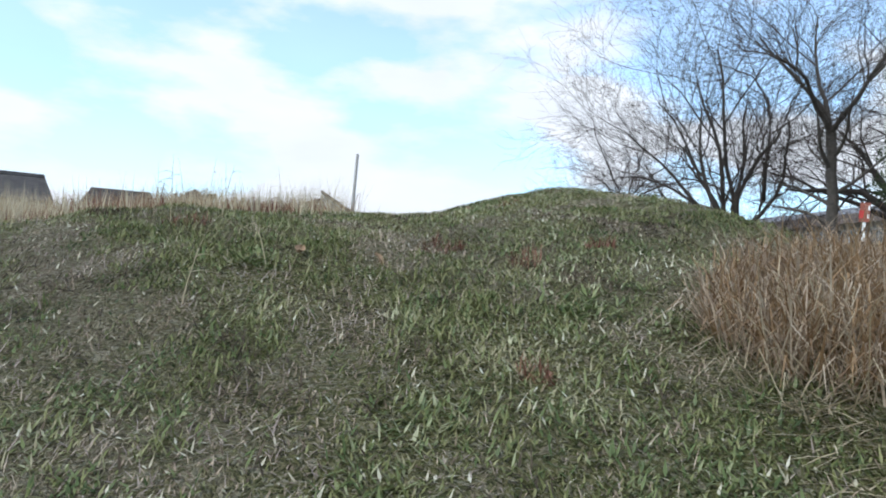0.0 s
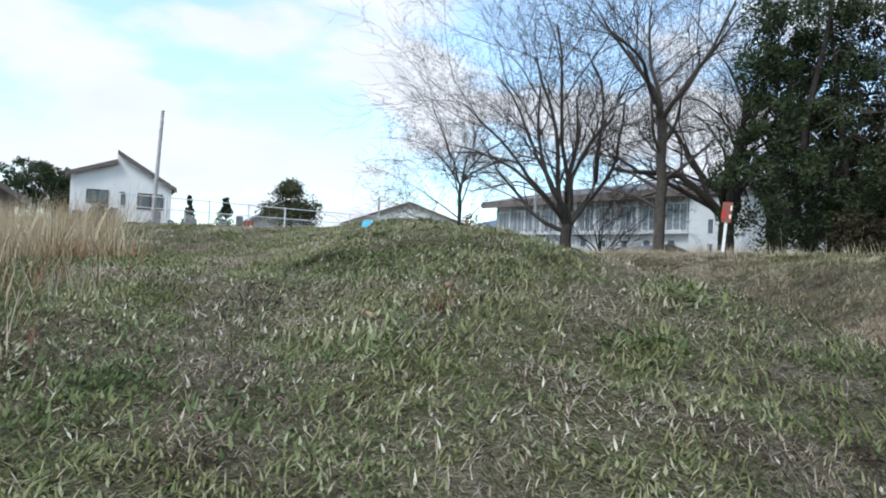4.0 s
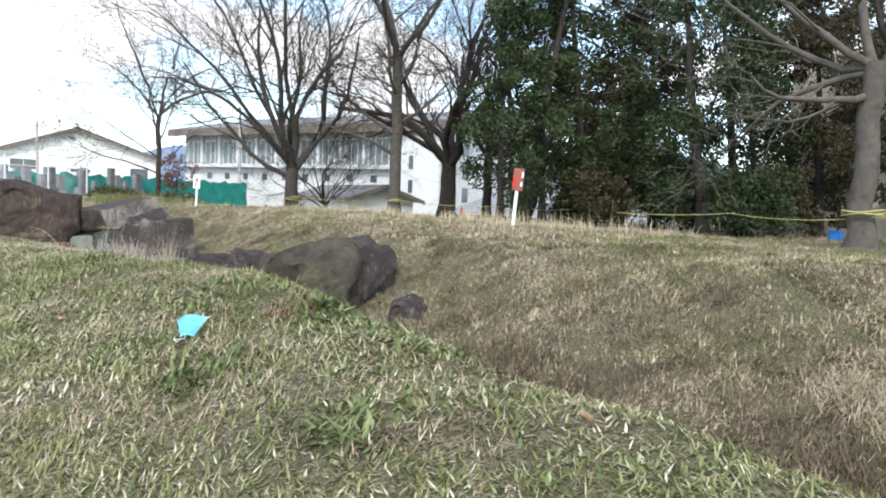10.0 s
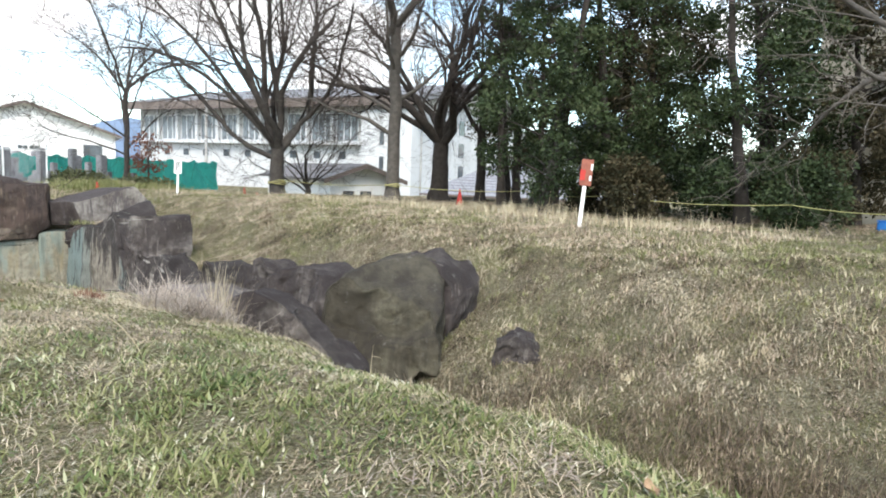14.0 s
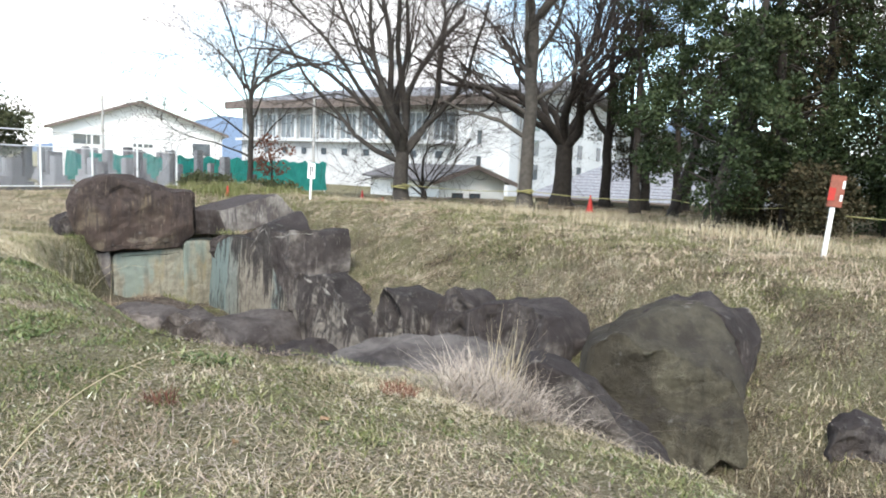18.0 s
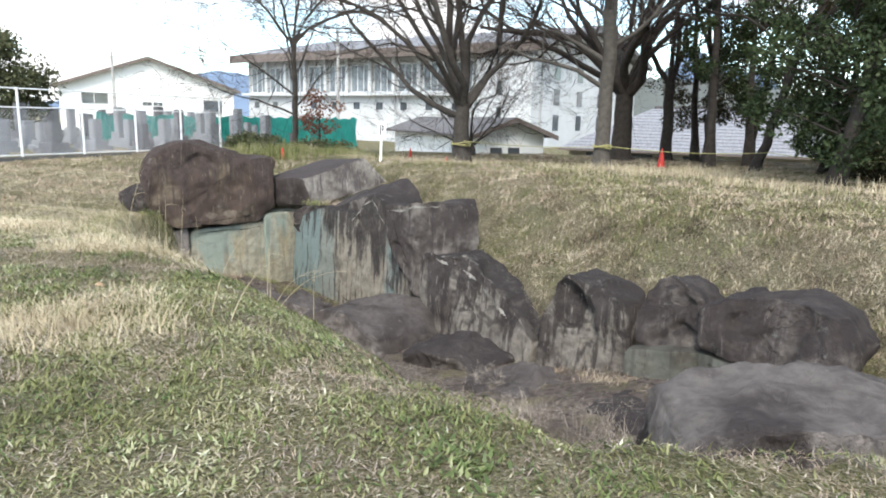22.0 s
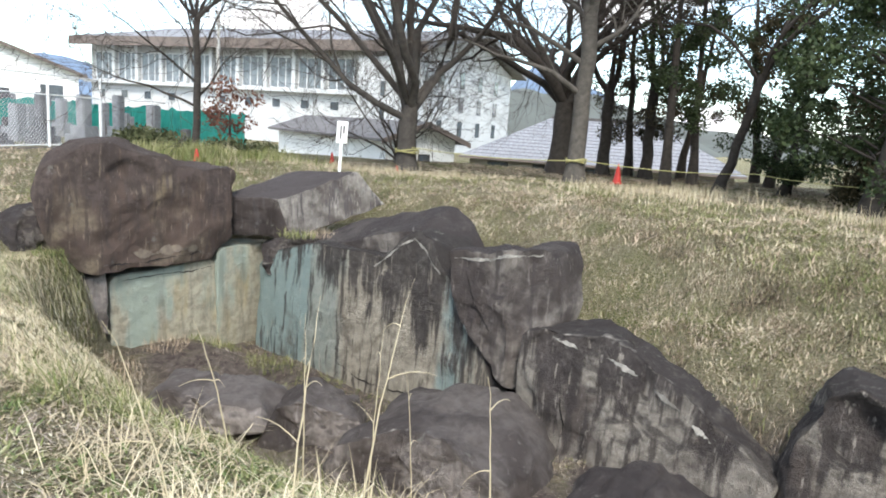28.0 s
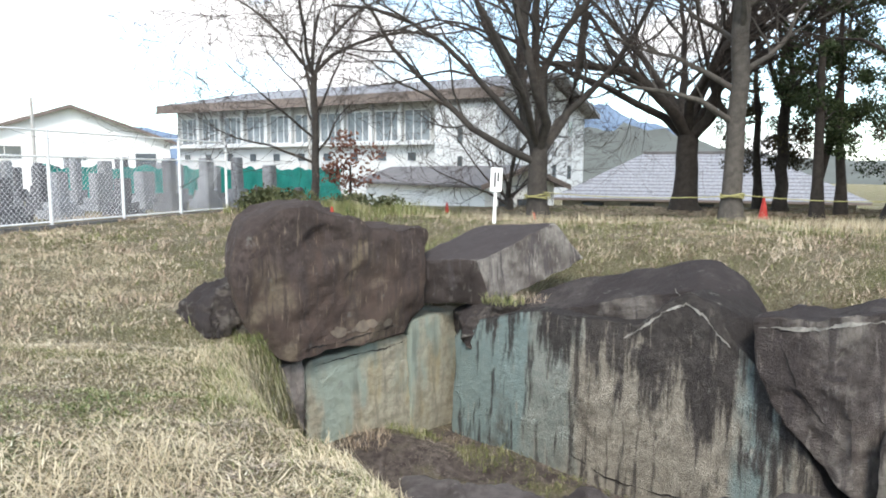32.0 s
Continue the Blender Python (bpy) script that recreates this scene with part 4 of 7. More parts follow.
rock("floor_stone", [(-1.15, -0.4), (-0.95, 0.2), (-0.3, 0.46), (0.3, 0.5), (0.95, 0.25), (1.2, -0.4)], (2.95, 25.0, 0.42), -76, 1.8, "stone_floor", "broad dark boulder with a pale cracked top in the chamber", 20, 0.12, 0.05, 0.08, facets=5, bite=(0.86, 0.95))
rock("floor_stone", [(-0.8, -0.4), (-0.7, 0.12), (0.1, 0.3), (0.75, 0.05), (0.8, -0.4)], (3.55, 22.9, 0.5), -70, 1.0, "stone_dark", "low purplish-grey stone at the wall's foot", 25, 0.2, 0.05, 0.08)
rock("floor_stone", [(-0.7, -0.4), (-0.6, 0.1), (0.2, 0.22), (0.75, 0.0), (0.8, -0.4)], (3.3, 21.4, 0.58), -74, 1.1, "stone_floor", "low purplish-grey stone before the standing stone", 26, 0.2, 0.05, 0.08)
rock("small_stone", [(-0.36, -0.3), (-0.3, 0.2), (-0.05, 0.36), (0.4, 0.38), (0.4, -0.3)], (1.72, 30.72, 2.1), 0, 0.7, "stone_dark", "small dark stone in the turf beside the capstone", 21, 0.2, 0.1, 0.07)

seam(side_wall_stone, "pale_vein", [(0.05, 1.9), (0.28, 2.06), (0.5, 2.26), (0.76, 2.4), (0.96, 2.3), (1.25, 2.02)], 0.034, "vein", 1, "thin whitish vein along the crest")
seam(side_wall_stone, "crack", [(-0.6, 0.34), (-0.1, 0.2), (0.5, 0.22), (1.1, 0.3), (1.6, 0.42)], 0.022, "crack", 2, "dark crack near the foot")
seam(sloping_stone, "pale_vein", [(0.5, 2.5), (0.75, 2.36), (0.95, 2.2)], 0.028, "vein", 3, "thin whitish vein")
seam(split_block, "pale_vein", [(-0.62, 1.13), (-0.12, 1.17), (0.1, 1.26), (0.42, 1.28)], 0.05, "vein", 4, "whitish worn edge")
seam(split_block, "crack", [(-0.42, 1.0), (-0.25, 0.6), (0.0, 0.3)], 0.018, "crack", 5, "dark crack down the face")
for k, pts in enumerate([[(-0.9, 1.58), (-0.6, 1.52)], [(-0.25, 1.5), (0.1, 1.4)], [(0.3, 1.32), (0.62, 1.18)], [(0.75, 1.1), (0.95, 0.98)]]):
    seam(long_stone, "pale_patch", pts, 0.06, "vein", 10 + k, "whitish lichen patch")
seam(long_stone, "crack", [(-0.75, 1.2), (-0.6, 0.7), (-0.66, 0.2)], 0.018, "crack", 16, "dark crack down the face")
seam(capstone, "pale_flake", [(-0.3, 0.28), (0.0, 0.24), (0.35, 0.3), (0.7, 0.26)], 0.16, "flake", 18, "pale buff flaked patch near the foot")
seam(capstone, "crack", [(-0.7, 0.16), (-0.2, 0.13), (0.3, 0.17), (0.8, 0.2)], 0.02, "crack", 19, "dark crack along the foot")
seam(end_stone, "crack", [(-0.95, 1.34), (-0.3, 1.38), (0.2, 1.36), (0.55, 1.4)], 0.02, "crack", 17, "dark crack under the capstone")


# ---- trees ----
def grow(rng, lines, p, d, r, length, depth, most, up, spread, counts, shape):
    """One branch and what grows from it."""
    n = 7 if depth <= 1 else 5 if depth == 2 else 4
    pts, way = [np.array(p, float)], np.array(d, float)
    for k in range(n):
        way = way + rng.normal(0, 0.15 + 0.035 * depth, 3) + np.array([0, 0, up[min(depth, len(up) - 1)]])
        way /= np.linalg.norm(way)
        pts.append(pts[-1] + way * length / n)
    taper = np.linspace(1, 0.3 if depth else 0.72, n + 1)
    lines[depth].append((np.array(pts), r * taper))
    if depth >= most:
        return
    for k in range(counts[depth]):
        s = rng.uniform(shape[depth], 1.0) if k else 1.0
        i = min(int(s * n), n - 1)
        at = pts[i] + (pts[i + 1] - pts[i]) * (s * n - i)
        base = pts[i + 1] - pts[i]
        base /= np.linalg.norm(base)
        side = rng.normal(0, 1, 3)
        side -= base * (side @ base)
        side /= np.linalg.norm(side) + 1e-9
        a = rng.uniform(*spread[min(depth, len(spread) - 1)]) * (0.45 if k == 0 and depth else 1)
        child = base * math.cos(a) + side * math.sin(a)
        rr = r * np.interp(s, [0, 1], [1, taper[-1]]) * rng.uniform(0.34, 0.58)
        grow(rng, lines, at, child, max(rr, 0.008), length * rng.uniform(0.44, 0.72) * (1.15 if depth == 0 else 1), depth + 1, most, up, spread, counts, shape)


def bare_tree(place, tall, radius, fork, seed, label, limbs=6, bark="bark", lean=(0, 0), spread=((0.25, 0.75), (0.3, 0.8), (0.35, 0.9), (0.3, 0.9)), big_limbs=(), counts=(6, 8, 7, 6), most=4, category="tree", group="bare trees", twig="twig"):
    rng = np.random.default_rng(seed)
    lines = [[] for _ in range(most + 1)]
    z0 = float(height(place[0], place[1]))
    n = 8
    t = np.linspace(0, 1, n)
    trunk = np.stack([lean[0] * t * fork + rng.normal(0, 0.03, n), lean[1] * t * fork + rng.normal(0, 0.03, n), -0.2 + t * (fork + 0.2)], 1)
    flare = radius * (1 + 0.7 * np.exp(-t * fork / 0.35)) * (1 - 0.18 * t)
    lines[0].append((trunk, flare))
    tip = trunk[-1]
    for k in range(limbs):
        az = 2 * math.pi * (k + rng.uniform(-0.3, 0.3)) / limbs
        tilt = rng.uniform(*spread[0])
        d = np.array([math.cos(az) * math.sin(tilt), math.sin(az) * math.sin(tilt), math.cos(tilt)])
        grow(rng, lines, tip - np.array([0, 0, rng.uniform(0, 0.5)]), d, radius * rng.uniform(0.36, 0.54), (tall - fork) * rng.uniform(0.6, 0.85), 1, most, (0, 0.03, 0.03, 0.03, 0.03), spread, (0,) + tuple(counts[1:]), (0, 0.22, 0.2, 0.15))
    for az, tilt, share, at in big_limbs:
        az, tilt = math.radians(az), math.radians(tilt)
        d = np.array([math.cos(az) * math.sin(tilt), math.sin(az) * math.sin(tilt), math.cos(tilt)])
        grow(rng, lines, np.array([0, 0, at]), d, radius * 0.36, (tall - fork) * share, 1, most, (0, 0.035, 0.03, 0.03, 0.02), spread, (0,) + tuple(counts[1:]), (0, 0.25, 0.2, 0.15))
    root = holder("tree", pose(place[0], place[1], z0), label, category, group)
    put("trunk", tubes_mesh("trunk", lines[0], 14), MAT[bark], root)
    for pts, rad in lines[1]:
        put("limb", tubes_mesh("limb", [(pts, rad)], 8), MAT[bark], root)
    for line in lines[2]:
        put("branch", tubes_mesh("branch", [line], 5), MAT[bark], root)
    if most > 2 and lines[3]:
        put("crown", tubes_mesh("crown", sum(lines[3:], []), 3, False), MAT[twig], root, kind="stuff")
    return root


def leaf_cards(rng, centers, radii, per, size, squash=0.8):
    """Small bent leaf sprays round the given centres."""
    c = np.repeat(centers, per, 0)
    r = np.repeat(radii, per)[:, None]
    d = rng.normal(0, 1, c.shape)
    d /= np.linalg.norm(d, axis=1)[:, None]
    p = c + d * r * rng.uniform(0.25, 1.0, (len(c), 1)) ** 0.6 * np.array([1, 1, squash])
    a = rng.normal(0, 1, p.shape) + d * 0.6
    a /= np.linalg.norm(a, axis=1)[:, None]
    b = np.cross(a, rng.normal(0, 1, p.shape))
    b /= np.linalg.norm(b, axis=1)[:, None]
    s = rng.uniform(0.6, 1.4, (len(p), 1)) * size
    v = np.stack([p, p + a * s * 0.5 + b * s * 0.28, p + a * s, p + a * s * 0.5 - b * s * 0.28], 1).reshape(-1, 3)
    return v, np.arange(len(v)).reshape(-1, 4)


def evergreen(place, tall, radius, wide, low, seed, label, leaf="needle", clumps=85, per=280, size=0.13, taper=0.6, stems=1, group="evergreen trees"):
    rng = np.random.default_rng(seed)
    z0 = float(height(place[0], place[1]))
    root = holder("evergreen_tree", pose(place[0], place[1], z0), label, "tree", group)
    for k in range(stems):
        n = 9
        t = np.linspace(0, 1, n)
        off = rng.uniform(-0.5, 0.5, 2) * (stems > 1)
        ln = rng.uniform(-0.12, 0.12, 2)
        trunk = np.stack([off[0] + ln[0] * t * tall + rng.normal(0, 0.05, n), off[1] + ln[1] * t * tall + rng.normal(0, 0.05, n), -0.2 + t * tall * 0.95], 1)
        put("trunk", tubes_mesh("trunk", [(trunk, radius * (1 - 0.85 * t) * (1 + 0.5 * np.exp(-t * 20)))], 10), MAT["bark_dark"], root)
    h = rng.uniform(0, 1, clumps)
    az = rng.uniform(0, 2 * np.pi, clumps)
    env = wide * (1 - taper * h) * np.minimum(1, 0.45 + h * 3)
    rr = env * np.sqrt(rng.uniform(0.1, 1, clumps))
    cen = np.stack([np.cos(az) * rr, np.sin(az) * rr, low + h * (tall - low)], 1)
    rad = wide * rng.uniform(0.12, 0.30, clumps)
    for c in cen[::2]:
        a = np.array([0, 0, max(0.4, c[2] - 0.35 * np.hypot(c[0], c[1]))])
        mid = (a + c) / 2 + np.array([0, 0, 0.1])
        put("branch", tubes_mesh("branch", [(np.array([a, mid, c]), np.array([0.05, 0.035, 0.012]) * (0.5 + radius))], 4), MAT["bark_dark"], root)
    v, f = leaf_cards(rng, cen, rad, per, size)
    put("crown", fast_mesh("crown", v, f), MAT[leaf], root, kind="stuff")
    return root


WIDE = ((0.2, 0.7), (0.3, 0.85), (0.35, 0.95), (0.35, 1.0))
bare_tree((15.2, 36.7), 15.5, 0.34, 2.5, 11, "big bare zelkova with fanning limbs and yellow rope round its trunk", 7, big_limbs=((158, 66, 0.66, 1.9), (190, 50, 0.66, 2.3), (128, 58, 0.6, 2.4), (-30, 52, 0.6, 2.4)), spread=WIDE)
bare_tree((17.6, 31.6), 16.0, 0.27, 7.4, 12, "tall bare tree with a straight grey trunk", 5, "bark_pale", big_limbs=((170, 48, 0.5, 2.9), (130, 60, 0.42, 3.8), (-40, 52, 0.42, 4.2), (60, 50, 0.4, 5.0), (210, 45, 0.42, 5.4), (-90, 50, 0.4, 6.0)), spread=WIDE)
bare_tree((25.2, 36.6), 15.0, 0.5, 3.2, 13, "dark thick-stemmed bare tree", 10, "bark_dark", counts=(6, 9, 8, 7), spread=WIDE)
bare_tree((16.3, 12.35), 13.0, 0.27, 4.2, 14, "grey bare tree with low drooping side limbs", 3, "bark_pale", big_limbs=((105, 106, 0.4, 4.0), (90, 84, 0.5, 4.1), (130, 112, 0.34, 3.5), (120, 66, 0.5, 4.1)), counts=(4, 4, 4, 4), spread=WIDE, twig="twig_pale")
bare_tree((10.8, 42.4), 11.5, 0.13, 4.6, 15, "slender bare sapling beside the graveyard", 5, counts=(4, 7, 6, 5), big_limbs=((150, 55, 0.55, 1.7), (10, 50, 0.45, 2.0), (200, 50, 0.6, 2.5), (100, 55, 0.5, 2.9), (-30, 50, 0.45, 3.3), (170, 45, 0.6, 3.7), (60, 45, 0.5, 4.1)), spread=WIDE)
bare_tree((27.4, 35.6), 14.0, 0.28, 4.0, 16, "dark bare tree in the wood's edge", 4, "bark_dark", counts=(4, 5, 5, 4), spread=WIDE)
bare_tree((28.6, 34.0), 14.0, 0.26, 4.4, 17, "dark bare tree in the wood's edge", 4, "bark_dark", counts=(4, 5, 5, 4), spread=WIDE)
bare_tree((23.7, 29.0), 13.0, 0.18, 4.2, 18, "leaning dark bare tree in the wood's edge", 4, "bark_dark", counts=(4, 5, 5, 4), lean=(0.1, -0.2), spread=WIDE)
bare_tree((18.6, 10.4), 12.0, 0.27, 2.2, 19, "forked dark bare tree near the flats", 4, "bark_dark", counts=(4, 5, 5, 4), spread=((0.3, 0.7), (0.25, 0.7), (0.3, 0.8), (0.3, 0.9)))
bare_tree((21.5, 10.0), 10.0, 0.2, 1.6, 20, "dark bare tree before the flats", 4, "bark_dark", counts=(4, 5, 5, 4))
bare_tree((20.3, 42.0), 6.6, 0.12, 0.6, 21, "low many-stemmed bare shrub", 10, counts=(4, 6, 6, 5), category="shrub", group="bare shrubs", spread=((0.3, 0.9), (0.3, 0.8), (0.3, 0.8), (0.3, 0.9)))
for k, (x, y, tall, wide, low, leaf) in enumerate([(17.2, 23.5, 12, 2.7, 0.5, "needle"), (19.8, 22.4, 12, 2.9, 1.6, "needle"), (22.5, 22.8, 12, 3.0, 1.0, "needle_brown"), (20.5, 18.3, 11, 3.0, 0.5, "needle"),
                                                    (24.0, 18.8, 12, 3.2, 0.6, "needle"), (24.9, 16.4, 9, 2.3, 0.5, "needle_brown"), (27.5, 24.5, 12, 3.0, 1.4, "needle"), (30.5, 29.0, 9, 2.4, 2.6, "needle_brown"), (27.6, 31.4, 12, 2.2, 2.4, "needle"), (24.2, 31.2, 13, 2.1, 3.2, "needle"), (33.5, 30.5, 13, 3.2, 1.6, "needle"), (25.5, 27.2, 5.5, 2.0, 0.6, "needle"), (31.5, 33.5, 11, 2.8, 1.6, "needle_brown"), (29.5, 20.5, 12, 3.2, 0.6, "needle"), (29.4, 35.2, 12, 2.8, 1.8, "needle_brown")]):
    evergreen((x, y), tall, 0.2, wide, low, 40 + k, "dark evergreen tree at the wood's edge" if leaf == "needle" else "dark browned evergreen tree at the wood's edge", leaf, 42 if y > 26 else 95 if k == 0 else 80, taper=0.72 if k == 0 else 0.55)


for k, (x, y, tall, wide) in enumerate([(33.0, 14.5, 13, 3.6), (34.5, 20.5, 13, 3.6), (29.0, 15.0, 12, 3.2)]):
    evergreen((x, y), tall, 0.24, wide, 0.8, 80 + k, "dark evergreen tree deeper in the wood", "needle_brown" if k % 2 else "needle", 90, 150, 0.2, 0.45)


# ---- buildings ----
def turned(ax, ay, bx, by, z=0.0):
    """A frame at a whose x axis points to b."""
    return pose(ax, ay, z, 0, 0, math.degrees(math.atan2(by - ay, bx - ax)))


def window(parent, x0, x1, z0, z1, y, mat="glass", frame_mat="frame_light", bars=1, proud=0.05, t=0.06):
    w = part("window", box_bm(x0, x1, y - 0.02, y + 0.05, z0, z1), MAT[mat], parent)
    for a, b, c, d in ((x0 - t, x1 + t, z1, z1 + t), (x0 - t, x1 + t, z0 - t, z0), (x0 - t, x0, z0, z1), (x1, x1 + t, z0, z1)):
        part("window_frame", box_bm(a, b, y - proud, y + 0.04, c, d), MAT[frame_mat], w)
    for k in range(bars):
        x = x0 + (x1 - x0) * (k + 1) / (bars + 1)
        part("mullion", box_bm(x - t / 2, x + t / 2, y - proud * 0.8, y + 0.04, z0, z1), MAT[frame_mat], w)
    return w


def gym():
    """Long white hall: x runs along the facade, y goes back."""
    m = turned(42.0, 124.5, 57.8, 74.6)
    L, W, eave, apex, sill = 52.3, 35.0, 12.6, 16.6, 7.6
    g = holder("sports_hall", m, "large white two-storey sports hall with a wide brown-edged roof", "building")
    part("wall", box_bm(0, L, 0, W, 0.2, sill - 0.1), MAT["gym_wall"], g)
    part("upper_wall", box_bm(0.05, L - 7.5, 0.05, W, sill - 0.1, eave), MAT["grey_wall"], g)
    part("end_wall", box_bm(L - 7.5, L, 0.0, W, sill - 0.1, eave), MAT["gym_wall"], g)
    end = [(0, eave), (W, eave), (W / 2, apex - 0.5)]
    gable = prism_bm(end, -0.2, 0.0)
    bmesh.ops.transform(gable, matrix=Matrix.Translation((L, 0, 0)) @ pose(0, 0, 0, 0, 0, 90), verts=gable.verts[:])
    part("gable", gable, MAT["grey_wall"], g)
    roof = prism_bm([(-2.2, eave - 0.1), (W / 2, apex), (W + 2.2, eave - 0.1), (W + 2.2, eave + 0.5), (W / 2, apex + 0.7), (-2.2, eave + 0.7)], -L - 1.5, 2.0)
    bmesh.ops.transform(roof, matrix=Matrix.Translation((L, 0, 0)) @ pose(0, 0, 0, 0, 0, 90) @ Matrix.Scale(-1, 4, (0, 1, 0)), verts=roof.verts[:])
    bmesh.ops.recalc_face_normals(roof, faces=roof.faces[:])
    part("roof", roof, MAT["roof_grey"], g)
    part("fascia", box_bm(-1.5, L + 1.5, -2.4, -2.2, eave - 0.5, eave + 0.7), MAT["soffit"], g)
    part("ledge", box_bm(-0.5, L - 8, -1.0, 0.0, sill - 0.5, sill - 0.1), MAT["gym_wall"], g)
    for k in range(10):
        x = 1.2 + k * 4.3
        window(g, x, x + 3.4, sill + 0.1, eave - 1.3, -0.05, "curtain", "frame_light", 2, 0.1, 0.14)
    for k in range(9):
        part("pilaster", box_bm(4.65 + k * 4.3, 5.15 + k * 4.3, -0.6, 0.0, sill, eave - 0.1), MAT["gym_wall"], g)
    for k in range(10):
        x = 1.5 + k * 4.3
        window(g, x, x + 1.2, 5.2, 6.2, -0.05, "glass", "frame_light", 0, 0.06, 0.08)
    tower = part("stair_tower", box_bm(L - 7.5, L + 0.3, -1.6, 0.0, 0.2, eave - 1.0), MAT["gym_wall"], g)
    for z in (4.0, 7.2):
        window(tower, L - 4.4, L - 3.9, z, z + 1.6, -1.66, "glass", "frame_dark", 0)
    for r in range(3):
        for c in range(4):
            w = box_bm(L + 0.0, L + 0.06, 5.0 + c * 7.2, 6.6 + c * 7.2, 2.9 + r * 3.2, 4.9 + r * 3.2)
            part("window", w, MAT["glass"], g)
    part("downpipe", box_bm(L + 0.05, L + 0.2, 1.2, 1.35, 0.2, eave - 0.3), MAT["grey_wall"], g)
    return g


def gabled_house(name, a, b, z, depth, eave, apex, wall, roof, label, windows=(), over=0.5, category="building", thick=0.18, peak=0.5, step_up=0.0, win_frame="frame_dark", drop=0.0):
    """A house whose gable stands from a to b; windows as (x0, x1, z0, z1, bars)."""
    m = turned(*a, *b, z)
    L = math.hypot(b[0] - a[0], b[1] - a[1])
    h = holder(name, m, label, category)
    part("wall", prism_bm([(0, -1.0), (L, -1.0), (L, eave - drop), (L * peak, apex + step_up), (L * peak - 0.01, apex), (0, eave)], 0.0, depth), MAT[wall], h)
    low_apex, low_eave = apex, eave
    for x0, x1, s in ((0, L * peak, -1), (L, L * peak, 1)):
        apex = low_apex + (step_up if s > 0 else 0.0)
        eave = low_eave - (drop if s > 0 else 0.0)
        sl = (apex - eave) / abs(L * peak - x0)
        lowx, lowz = x0 + s * over, eave - over * sl
        part("roof", prism_bm([(lowx, lowz + 0.02), (x1, apex + 0.02), (x1, apex + thick), (lowx, lowz + thick)], -over, depth + over), MAT[roof], h)
        part("bargeboard", prism_bm([(lowx, lowz - 0.12), (x1, apex - 0.12), (x1, apex + thick + 0.02), (lowx, lowz + thick + 0.02)], -over - 0.06, -over - 0.003), MAT["soffit"], h)
    for x0, x1, z0, z1, bars in windows:
        window(h, x0, x1, z0, z1, -0.02, "glass", win_frame, bars)
    return h


gym()
gabled_house("assembly_hall", (10.4, 97.4), (27.3, 92.6), 0.7, 30, 6.0, 9.1, "white_wall", "roof_light", "low white hall with a shallow pale gabled roof",
             ((2.0, 4.6, 4.2, 5.3, 1), (8.0, 8.9, 4.1, 4.45, 1), (9.1, 10.0, 4.1, 4.45, 1), (14.3, 16.2, 3.4, 4.8, 0)), 0.7, win_frame="frame_light")
gabled_house("white_house", (-14.1, 56.5), (-7.5, 57.8), 2.6, 9, 4.75, 5.8, "white_wall", "soffit", "white two-storey house with a brown split gable roof",
             ((1.1, 2.4, 2.75, 3.65, 1), (3.2, 3.5, 2.65, 3.6, 0), (4.45, 6.1, 2.55, 3.6, 1)), 0.35, peak=0.44, step_up=0.7, drop=0.55)
gabled_house("shed", (26.9, 49.3), (31.6, 47.9), 0.85, 18, 2.3, 3.2, "white_wall", "roof_dark", "small pale gabled shed with dark windows", ((1.0, 1.7, 0.75, 1.35, 1), (2.3, 3.0, 0.75, 1.35, 1)), 0.7)
def eaves_house(name, a, b, z, eave, ridge, depth, wall, roof, label, windows=(), hip=3.0, over=0.7):
    """A house with its eaves to the front, from a to b, and a hipped roof."""
    h = holder(name, turned(*a, *b, z), label, "building")
    L = math.hypot(b[0] - a[0], b[1] - a[1])
    part("wall", box_bm(0, L, 0, depth, -1, eave), MAT[wall], h)
    bm = bmesh.new()
    o, d = over, depth
    base = [bm.verts.new(p) for p in ((-o, -o, eave), (L + o, -o, eave), (L + o, d + o, eave), (-o, d + o, eave))]
    low = [bm.verts.new((v.co.x, v.co.y, eave - 0.18)) for v in base]
    r0, r1 = bm.verts.new((hip, d / 2, ridge)), bm.verts.new((L - hip, d / 2, ridge))
    for f in ((base[0], base[1], r1, r0), (base[2], base[3], r0, r1), (base[1], base[2], r1), (base[3], base[0], r0), low[::-1]):
        bm.faces.new(f)
    for k in range(4):
        bm.faces.new((low[k], low[(k + 1) % 4], base[(k + 1) % 4], base[k]))
    bmesh.ops.recalc_face_normals(bm, faces=bm.faces[:])
    part("roof", bm, MAT[roof], h)
    for k in range(1, 14):
        f = k / 14
        x0, x1 = -o + (hip + o) * f, L + o - (hip + o) * f
        yy, zz = -o + (d / 2 + o) * f, eave + (ridge - eave) * f
        part("tile_course", box_bm(x0, x1, yy - 0.05, yy + 0.05, zz - 0.02, zz + 0.035), MAT[roof], h)
    part("ridge_cap", box_bm(hip, L - hip, d / 2 - 0.2, d / 2 + 0.2, ridge - 0.1, ridge + 0.15, 0.05), MAT["roof_dark"], h)
    part("gutter", box_bm(-o, L + o, -o - 0.12, -o, eave - 0.2, eave - 0.06), MAT["soffit"], h)
    for x0, x1, z0, z1, bars in windows:
        window(h, x0, x1, z0, z1, -0.02, "glass", "frame_dark", bars)
    return h


